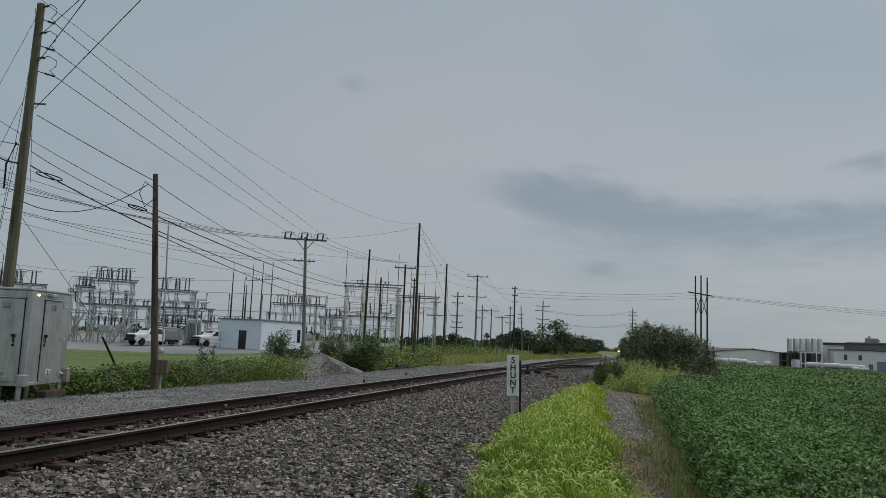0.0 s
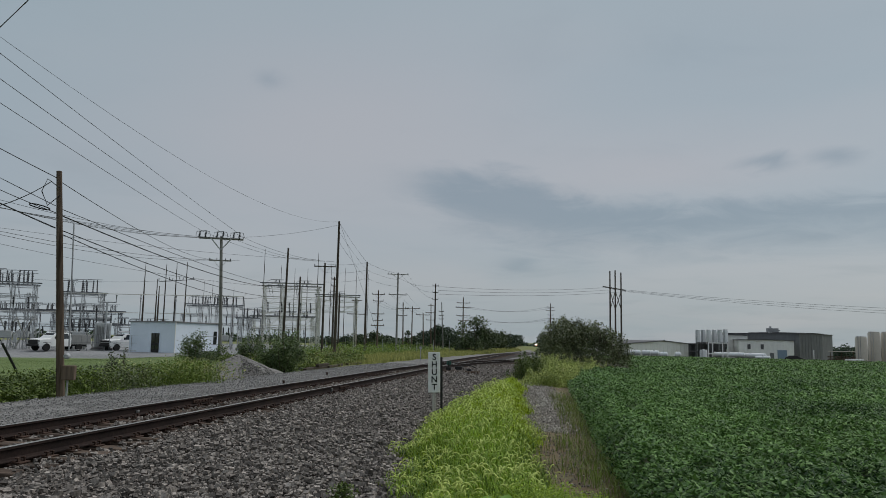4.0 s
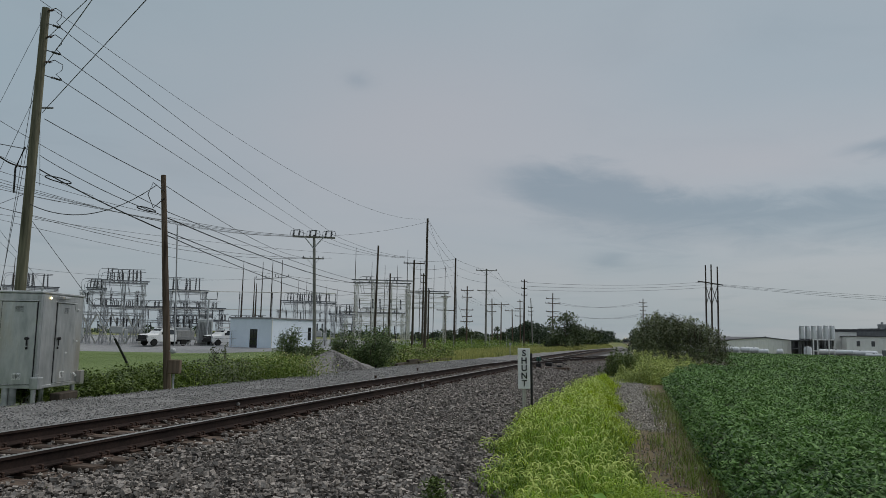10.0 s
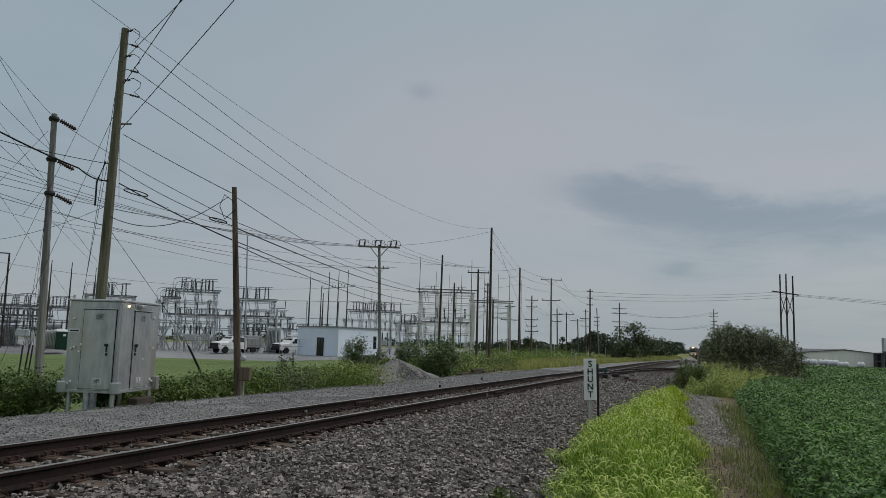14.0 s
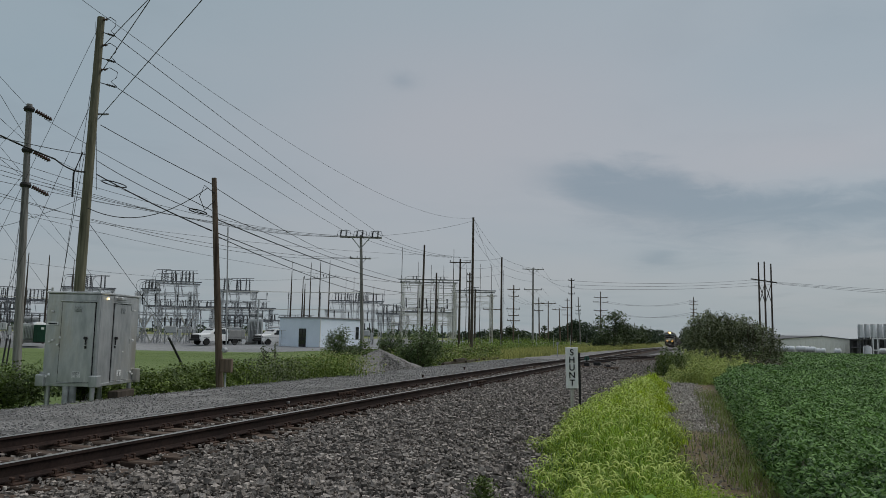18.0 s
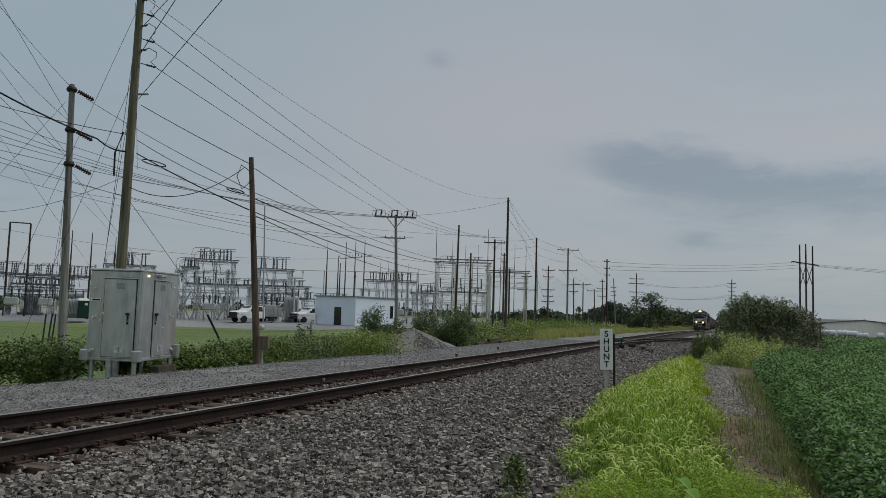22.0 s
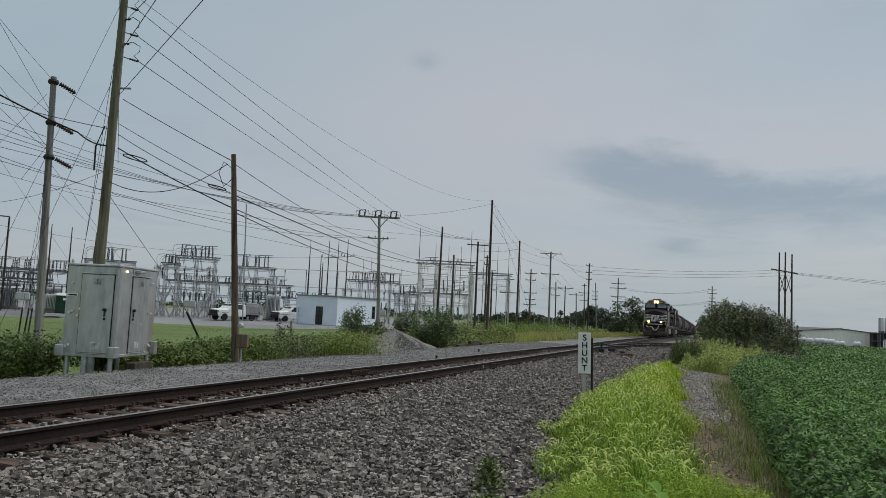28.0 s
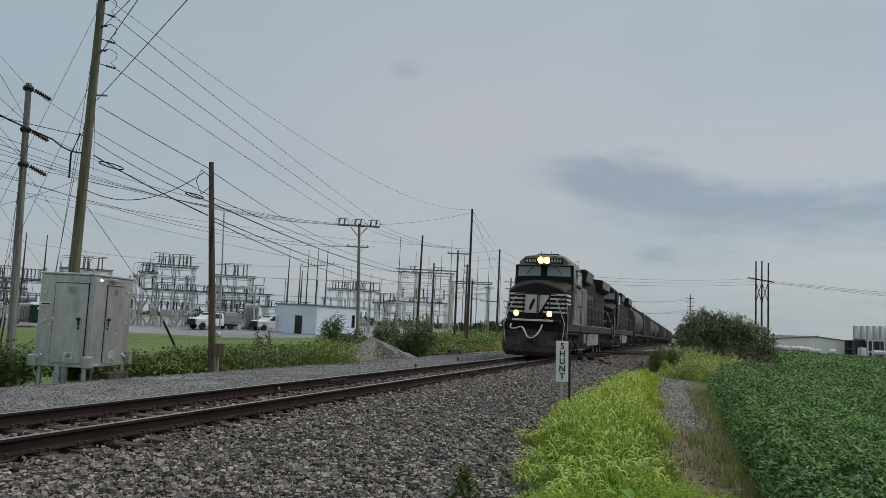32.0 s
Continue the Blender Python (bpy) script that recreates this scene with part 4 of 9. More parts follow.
def prof_ring(x, pts):
    """A mirrored cross profile at x: pts from the bottom edge up to the top middle."""
    return [(x, y, z) for y, z in pts] + [(x, -y, z) for y, z in reversed(pts)]


def wheelset_mesh(r=0.51):
    sh = Shape()
    turn = Matrix.Rotation(radians(90), 4, "X")
    sh.rod((0, -1.0, 0), (0, 1.0, 0), 0.085, seg=10)
    for k in (-1, 1):
        prof = [(0.10, -0.07), (r * 0.75, -0.03), (r, -0.065), (r, 0.05), (r + 0.028, 0.055), (r + 0.028, 0.075), (r * 0.8, 0.05), (0.12, 0.075)]
        sh.lathe(prof, 24, Matrix.Translation((0, 0.755 * k, 0)) @ (turn if k > 0 else turn @ Matrix.Rotation(math.pi, 4, "X")))
    for a in range(4):
        sh.box((0, 0, 0), (r * 1.1, 0.02, 0.07), 0, Matrix.Rotation(a * math.pi / 4, 4, "Y") @ Matrix.Translation((0, 0.83, 0)))
    return sh.mesh("wheelset", M_WHEEL)


def side_frame(wheelbase, axles):
    sh = Shape()
    half = wheelbase * (axles - 1) / 2
    for k in (-1, 1):
        y = k * 1.03
        sh.box((0, y, 0.78), (half * 2 + 0.9, 0.13, 0.24), 0.03)
        for i in range(axles):
            x = -half + i * wheelbase
            sh.box((x, y + k * 0.05, 0.55), (0.36, 0.18, 0.36), 0.03)
            sh.rod((x, y + k * 0.13, 0.53), (x, y + k * 0.2, 0.53), 0.12, seg=12)
        for i in range(axles - 1):
            x = -half + (i + 0.5) * wheelbase
            sh.box((x, y, 0.55), (wheelbase * 0.45, 0.10, 0.16), 0.02)
            for q in (-0.22, 0.0, 0.22):
                sh.lathe([(0.075 if j % 2 else 0.055, 0.6 + j * 0.035) for j in range(9)], 8, Matrix.Translation((x + q, y + k * 0.05, 0)))
    sh.box((0, 0, 0.85), (0.7, 2.1, 0.25), 0.03)
    return sh


def add_truck(parent, x, axles, wheelbase, wheel_me, spin=False):
    tr = part("truck", side_frame(wheelbase, axles), M_LOCO_UNDER, parent, m=pose(x, 0, 0))
    half = wheelbase * (axles - 1) / 2
    for i in range(axles):
        w = part("wheelset", wheel_me, None, tr, m=pose(-half + i * wheelbase, 0, 0.51))
        if spin:
            WHEELSETS.append((w, -half + i * wheelbase))
    return tr


def eased(pts, k=5):
    """A smooth curve through the points."""
    pts = [Vector(p) for p in pts]
    full = [pts[0] * 2 - pts[1]] + pts + [pts[-1] * 2 - pts[-2]]
    out = []
    for a, b, c, d in zip(full, full[1:], full[2:], full[3:]):
        for i in range(k):
            t = i / k
            out.append((b * 2 + (c - a) * t + (a * 2 - b * 5 + c * 4 - d) * t * t + (b * 3 - a - c * 3 + d) * t ** 3) * 0.5)
    return out + [pts[-1]]


def rail_posts(parent, x0, x1, y, z0, h, step, mat, name="handrail"):
    sh = Shape()
    k = max(1, round(abs(x1 - x0) / step))
    for i in range(k + 1):
        x = x0 + (x1 - x0) * i / k
        sh.rod((x, y, z0), (x, y, z0 + h), 0.018, seg=6)
    sh.rod((x0, y, z0 + h), (x1, y, z0 + h), 0.018, seg=6)
    sh.rod((x0, y, z0 + h * 0.5), (x1, y, z0 + h * 0.5), 0.014, seg=6)
    return part(name, sh, mat, parent)


def build_loco(lead, wheel_me):
    """Six-axle diesel locomotive; x points ahead, the origin lies under the front coupler."""
    ob = thing("locomotive", "black freight locomotive with white nose stripes and lit headlights" if lead else "black trailing freight locomotive with a dusty grey hood", "locomotive", group="locomotives")
    side = M_LOCO_GREY if lead else M_LOCO
    part("frame", Shape().box((-11.15, 0, 1.42), (20.6, 2.9, 0.34), 0.04), M_LOCO_UNDER, ob)
    # pilot plate with a bulged plow
    rings = []
    for z, x, w in ((0.10, -0.12, 1.28), (0.30, 0.06, 1.38), (0.62, 0.02, 1.46), (0.95, -0.30, 1.46), (1.30, -0.42, 1.46)):
        ring = [(x - 0.30, -w, z), (x - 0.06, -w * 0.72, z), (x + 0.10, -w * 0.3, z), (x + 0.10, w * 0.3, z), (x - 0.06, w * 0.72, z), (x - 0.30, w, z), (-0.9, w, z), (-0.9, -w, z)]
        rings.append(ring)
    part("plow", Shape().loft(rings), M_LOCO_UNDER, ob, "black snow plow pilot")
    part("coupler", Shape().box((0.18, 0, 0.88), (0.55, 0.24, 0.26), 0.05).box((0.42, 0.06, 0.88), (0.2, 0.34, 0.3), 0.06), M_LOCO_UNDER, ob)
    part("anticlimber", Shape().box((-0.28, 0, 1.68), (0.42, 2.5, 0.14), 0.03), M_LOCO, ob)
    part("end_plate", Shape().box((-0.36, 0, 1.45), (0.08, 2.7, 0.36), 0.02), M_LOCO, ob)
    part("step_edge", Shape().box((-0.05, 0, 1.72), (0.05, 1.9, 0.09), 0.01), M_LOCO_WHITE, ob, "white edge of the front step")
    for k in (-1, 1):
        for i in range(4):
            part("step", Shape().box((-0.62, k * 1.3, 0.42 + i * 0.3), (0.5, 0.34, 0.04), 0.008), M_LOCO_UNDER, ob)
        part("grab_rail", Shape().tube(eased([(-0.62, k * 0.90, 2.72), (-0.52, k * 1.02, 2.58), (-0.40, k * 1.36, 1.78), (-0.36, k * 1.40, 1.4), (-0.36, k * 1.30, 0.62)]), 0.02), M_GRAB, ob, "cream grab rail beside the steps")
        part("grab_rail", Shape().tube(eased([(-1.05, k * 1.42, 2.5), (-0.98, k * 1.47, 1.9), (-0.95, k * 1.47, 1.4), (-0.95, k * 1.44, 0.65)]), 0.018), M_GRAB, ob)
        lamp = part("ditch_light", Shape().lathe([(0.13, 0), (0.14, 0.1), (0.11, 0.16)], 16, pose(-0.22, k * 0.77, 2.02, 0, 90, 0)), M_BLACK, ob)
        if lead:
            part("lamp_reflector", Shape().lathe([(0.062, 0), (0.125, 0), (0.125, 0.02), (0.062, 0.02)], 18, pose(-0.06, k * 0.77, 2.02, 0, 90, 0)), M_LAMP_HALO, lamp, "warm glowing ring drawn as the lamp's glare halo")
        part("lens", Shape().lathe([(0.0, 0.0), (0.062, 0.0), (0.062, 0.02), (0.0, 0.03)], 16, pose(-0.055, k * 0.77, 2.02, 0, 90, 0)), M_DITCH if lead else M_WHEEL, lamp, "glowing amber-white lens" if lead else "unlit lens")
    # nose
    nose = [prof_ring(-0.95, [(1.30, 1.6), (1.33, 2.96), (1.05, 3.10), (0.25, 3.34)]), prof_ring(-1.05, [(1.35, 1.6), (1.37, 3.02), (1.08, 3.18), (0.27, 3.44)]),
            prof_ring(-2.35, [(1.36, 1.6), (1.40, 3.35), (1.10, 3.50), (0.38, 3.60)]), prof_ring(-2.6, [(1.36, 1.6), (1.40, 3.35), (1.10, 3.50), (0.38, 3.60)])]
    ns = part("nose", Shape().loft(nose), M_LOCO, ob, "black low nose with a gabled top")
    if lead:
        white = part("nose_band", Shape().box((-0.93, -0.23, 2.45), (0.05, 0.62, 0.78), 0.004), M_LOCO_WHITE, ns, "white nose panel")
        # the emblem: a plain dark leaning shape
        part("emblem", Shape().add([(-0.898, -0.364, 2.193), (-0.898, -0.263, 2.193), (-0.898, -0.076, 2.583), (-0.898, -0.105, 2.707), (-0.898, -0.206, 2.614), (-0.898, -0.321, 2.411)],
                                   [(0, 1, 2, 3, 4, 5)]).add([(-0.904, -0.364, 2.193), (-0.904, -0.263, 2.193), (-0.904, -0.076, 2.583), (-0.904, -0.105, 2.707), (-0.904, -0.206, 2.614), (-0.904, -0.321, 2.411)],
                                                             [(5, 4, 3, 2, 1, 0)]), M_LOCO, white, "plain dark emblem shape", smooth=0)
        part("nose_panel", Shape().add([(-0.90, 0.14, 2.1), (-0.90, 0.62, 2.84), (-0.90, 0.14, 2.84), (-0.96, 0.14, 2.1), (-0.96, 0.62, 2.84), (-0.96, 0.14, 2.84)],
                                       [(0, 1, 2), (3, 5, 4), (0, 3, 4, 1), (1, 4, 5, 2), (2, 5, 3, 0)]), M_LOCO_WHITE, ns, "white slanted panel", smooth=0)
        for i in range(5):
            z = 2.12 + i * 0.185
            for k, (a, b) in ((-1, (-1.33, -0.56)), (1, (0.30 + 0.09 * i, 1.33))):
                part("stripe", Shape().box((-0.925, (a + b) / 2, z), (0.05, b - a, 0.082), 0.004), M_LOCO_WHITE, ns, "white stripe")
                part("side_stripe", Shape().box((-1.65, k * 1.375, z), (1.35, 0.03, 0.082), 0.004), M_LOCO_WHITE, ns, "white stripe")
        for y in (-0.56, 0.1, 0.66):
            part("nose_post", Shape().rod((-0.55, y, 1.72), (-0.55, y, 2.85), 0.028, seg=8), M_BLACK, ob)
        part("nose_rail", Shape().tube([(-0.55, -1.2, 1.75), (-0.55, -1.2, 2.75), (-0.55, -0.9, 2.85), (-0.55, 0.9, 2.85), (-0.55, 1.2, 2.75), (-0.55, 1.2, 1.75)], 0.022), M_BLACK, ob)
        part("multiple_unit_hose", Shape().tube(eased([(0.0, -0.98, 1.52), (0.2, -0.95, 1.34), (0.3, -0.72, 1.32), (0.38, -0.42, 1.40), (0.52, -0.24, 1.24), (0.62, -0.08, 0.98), (0.62, 0.12, 0.92), (0.54, 0.30, 1.04), (0.25, 0.44, 1.32), (0.0, 0.46, 1.52)]), 0.036, 6), M_HOSE, ob, "pale drooping jumper hose")
        part("uncoupling_lever", Shape().tube([(0.02, -1.25, 1.2), (0.05, -0.6, 1.12), (0.05, 0.6, 1.12), (0.02, 1.25, 1.2)], 0.018), M_LOCO_UNDER, ob)
        part("plaque", Shape().lathe([(0.0, 0), (0.13, 0), (0.13, 0.012)], 16, pose(-1.03, 0.2, 3.02, 0, 80, 0)), M_LOCO_UNDER, ns)
    # cab
    cab_prof = [(1.47, 1.6), (1.50, 3.3), (1.47, 3.98), (1.28, 4.42), (0.98, 4.64), (0.4, 4.70)]
    cab = part("cab", Shape().loft([prof_ring(-2.6, [(1.44, 1.6), (1.47, 3.42), (1.43, 3.98), (1.24, 4.36), (0.95, 4.52), (0.4, 4.56)]),
                                    prof_ring(-3.0, cab_prof), prof_ring(-5.3, cab_prof)]), side, ob, "grey cab side under a black roof" if lead else "")
    # lead brow in dusty grey, with the roof edge's sky reflection in the colour
    part("roof_brow", Shape().loft([prof_ring(-2.35, [(1.20, 4.22), (1.18, 4.40), (0.93, 4.60), (0.4, 4.66)]), prof_ring(-2.75, [(1.30, 4.25), (1.28, 4.44), (0.98, 4.67), (0.4, 4.73)])]), side, cab)
    part("front_mask", Shape().box((-2.585, 0, 3.68), (0.06, 2.88, 1.16), 0.02), M_LOCO, cab)
    for k in (-1, 1):
        pane = Shape().add([(-2.52, k * 0.16, 3.77), (-2.52, k * 1.30, 3.74), (-2.55, k * 1.27, 4.18), (-2.55, k * 0.16, 4.22), (-2.54, k * 0.16, 3.77), (-2.54, k * 1.30, 3.74), (-2.57, k * 1.27, 4.18), (-2.57, k * 0.16, 4.22)],
                           [(0, 1, 2, 3), (7, 6, 5, 4), (0, 4, 5, 1), (1, 5, 6, 2), (2, 6, 7, 3), (3, 7, 4, 0)])
        part("windscreen", pane, M_CABGLASS, cab, "pale reflecting windscreen pane", smooth=0)
        part("wiper", Shape().rod((-2.49, k * 0.55, 4.2), (-2.49, k * 0.85, 3.86), 0.014, seg=5), M_BLACK, cab)
        board = part("number_board", Shape().box((-2.36, k * 0.62, 4.42), (0.10, 0.66, 0.22), 0.01), M_BLACK, cab, "black number board")
        for i in range(4):
            part("board_bar", Shape().box((-2.305, k * 0.62 - 0.2 + i * 0.133, 4.42), (0.012, 0.075, 0.12)), M_GRAB, board, "plain pale bar")
        part("side_window", Shape().box((-4.0, k * 1.497, 3.75), (1.3, 0.05, 0.62), 0.02), M_CABGLASS, cab)
        part("cab_door", Shape().box((-3.0, k * 1.475, 2.75), (0.6, 0.06, 1.7), 0.02), side, cab)
        part("door_window", Shape().box((-3.0, k * 1.508, 3.2), (0.36, 0.03, 0.55), 0.01), M_DARKGLASS, cab)
        part("window_frame", Shape().box((-4.0, k * 1.487, 3.75), (1.48, 0.05, 0.78), 0.03), M_BLACK, cab)
        part("arm_rest", Shape().box((-4.0, k * 1.54, 3.36), (1.4, 0.10, 0.06), 0.02), M_BLACK, cab)
        for gx in (-2.64, -3.36):
            part("door_grab", Shape().tube([(gx, k * 1.50, 1.9), (gx, k * 1.56, 2.0), (gx, k * 1.56, 3.2), (gx, k * 1.50, 3.3)], 0.016, 5), M_GRAB, cab)
        part("panel_seam", Shape().box((-4.4, k * 1.487, 2.5), (1.6, 0.03, 0.05), 0.006).box((-5.0, k * 1.487, 2.5), (0.05, 0.03, 1.6), 0.006), M_LOCO, cab)
        part("roof_rail", Shape().tube(eased([(-4.3, k * 1.28, 4.36), (-4.3, k * 1.30, 4.60), (-5.2, k * 1.30, 4.60), (-5.2, k * 1.28, 4.36)]), 0.018, 5), M_GRAB, cab)
        if lead:
            part("lamp_reflector", Shape().lathe([(0.078, 0), (0.155, 0), (0.155, 0.02), (0.078, 0.02)], 18, pose(-2.335, k * 0.15, 4.44, 0, 90, 0)), M_LAMP_HALO, cab, "warm glowing ring drawn as the lamp's glare halo")
            part("headlight", Shape().lathe([(0.0, 0), (0.078, 0), (0.078, 0.03), (0.0, 0.035)], 16, pose(-2.33, k * 0.15, 4.44, 0, 90, 0)), M_HEADLIGHT, cab, "glowing twin headlight lens")
    # added plate: blocks the headlights' light from falling on the nose
    part("lamp_visor", Shape().box((-2.17, 0, 4.27), (0.32, 0.7, 0.03), 0.005), M_BLACK, cab, "black plate added to keep the headlights' light off the nose")
    # hood, dynamic brake, engine room and flared radiator
    hood = part("hood", Shape().loft([prof_ring(-5.3, [(0.98, 1.6), (0.98, 4.1), (0.8, 4.35), (0.3, 4.42)]), prof_ring(-20.6, [(0.98, 1.6), (0.98, 4.1), (0.8, 4.35), (0.3, 4.42)])]), M_LOCO, ob)
    housing = part("brake_housing", Shape().box((-8.8, 0, 4.12), (2.9, 2.80, 0.66), 0.03), M_LOCO, hood, "wide black dynamic brake housing")
    # grey panels: the light on the black housing's sides, put into the colour
    for k in (-1, 1):
        part("housing_screen", Shape().box((-8.8, k * 1.425, 4.14), (2.6, 0.05, 0.5), 0.01, Matrix.Translation((0, k * 1.36, 4.1)) @ Matrix.Rotation(radians(-12 * k), 4, "X") @ Matrix.Translation((0, -k * 1.36, -4.1))), M_LOCO_GREY, housing, "grey panel for the light on the housing side")
    for k in (-1, 1):
        part("inverter_cabinet", Shape().box((-6.4, k * 1.0, 2.5), (2.2, 0.9, 1.9), 0.05), side, hood)
    part("radiator_wing", Shape().loft([prof_ring(-15.6, [(1.0, 3.75), (1.36, 3.95), (1.38, 4.45), (0.5, 4.55)]), prof_ring(-20.4, [(1.0, 3.75), (1.36, 3.95), (1.38, 4.45), (0.5, 4.55)])]), M_LOCO, hood, "flared radiator wing")
    # the radiator's sky-lit sides, likewise painted as grey panels
    for k in (-1, 1):
        part("radiator_screen", Shape().box((-18.0, k * 1.38, 4.2), (4.4, 0.05, 0.44), 0.01), M_LOCO_GREY, hood, "grey panel for the light on the radiator side")
    for k in (-1, 1):
        for i in range(9):
            part("hood_door", Shape().box((-9.2 - i * 0.72, k * 0.995, 2.9), (0.64, 0.04, 2.0), 0.012), M_LOCO, hood)
        for i in range(6):
            part("letter_bar", Shape().box((-9.3 - i * 0.8, k * 1.022, 3.25), (0.36, 0.014, 0.22), 0.004), M_LOCO_GREY, hood, "plain pale bar in place of lettering")
        for i in range(4):
            part("louvre", Shape().box((-15.9 - i * 1.15, k * 1.0, 2.6), (0.9, 0.05, 1.5), 0.01), M_LOCO_UNDER, hood, "dusty louvred panel")
        part("cabinet_door", Shape().box((-6.1, k * 1.46, 2.5), (0.9, 0.04, 1.6), 0.01).box((-7.05, k * 1.46, 2.5), (0.75, 0.04, 1.6), 0.01), side, hood)
        part("side_skirt", Shape().box((-13.2, k * 1.45, 1.40), (15.6, 0.04, 0.30), 0.01), M_LOCO_UNDER, ob)
        part("brake_pipe", Shape().tube([(-1.4, k * 1.32, 1.18), (-7.6, k * 1.34, 1.16), (-7.9, k * 1.36, 0.95)], 0.03, 5), M_LOCO_GREY, ob)
        part("sand_box", Shape().box((-1.55, k * 1.2, 2.05), (0.9, 0.5, 0.85), 0.04), M_LOCO, ob)
        part("battery_box", Shape().box((-7.4, k * 1.22, 0.95), (0.8, 0.4, 0.55), 0.03), M_LOCO_GREY, ob)
        rail_posts(ob, -5.4, -21.4, k * 1.42, 1.6, 1.05, 1.6, M_STEEL_DARK)
        part("walkway_edge", Shape().box((-13.2, k * 1.43, 1.62), (16.2, 0.06, 0.06), 0.01), M_LOCO_GREY, ob)
        part("air_reservoir", Shape().rod((-8.0, k * 1.15, 1.05), (-13.6, k * 1.15, 1.05), 0.16, seg=14), M_LOCO_UNDER, ob)
    part("exhaust", Shape().box((-13, 0, 4.5), (1.2, 0.5, 0.3), 0.06), M_LOCO_UNDER, hood)
    part("horn", Shape().rod((-4.6, 0.35, 4.86), (-4.2, 0.35, 4.86), 0.03, 0.07, 10).rod((-4.6, -0.35, 4.86), (-4.2, -0.35, 4.86), 0.03, 0.07, 10).box((-4.6, 0, 4.78), (0.08, 0.9, 0.14), 0.01), M_BLACK, cab)
    part("air_conditioner", Shape().box((-3.9, 0, 4.76), (1.0, 1.1, 0.16), 0.04), M_LOCO, cab)
    for y in (0.2, -0.3):
        part("antenna", Shape().rod((-3.2, y, 4.7), (-3.2, y, 4.93), 0.012, seg=5), M_BLACK, cab)
    part("fuel_tank", Shape().loft([prof_ring(-8.4, [(0.95, 0.32), (1.42, 0.55), (1.45, 1.18), (1.2, 1.26)]), prof_ring(-13.4, [(0.95, 0.32), (1.42, 0.55), (1.45, 1.18), (1.2, 1.26)])]), M_TANK, ob, "dusty grey fuel tank")
    # the upper works stand a tenth taller than drawn above
    done = set()
    for o in ob.children_recursive:
        if o.data not in done:
            done.add(o.data)
            for v in o.data.vertices:
                if v.co.z > 2.0:
                    v.co.z = 2.0 + (v.co.z - 2.0) * 1.10
    add_truck(ob, -4.3, 3, 1.85, wheel_me, lead)
    add_truck(ob, -18.0, 3, 1.85, wheel_me, lead)
    return ob


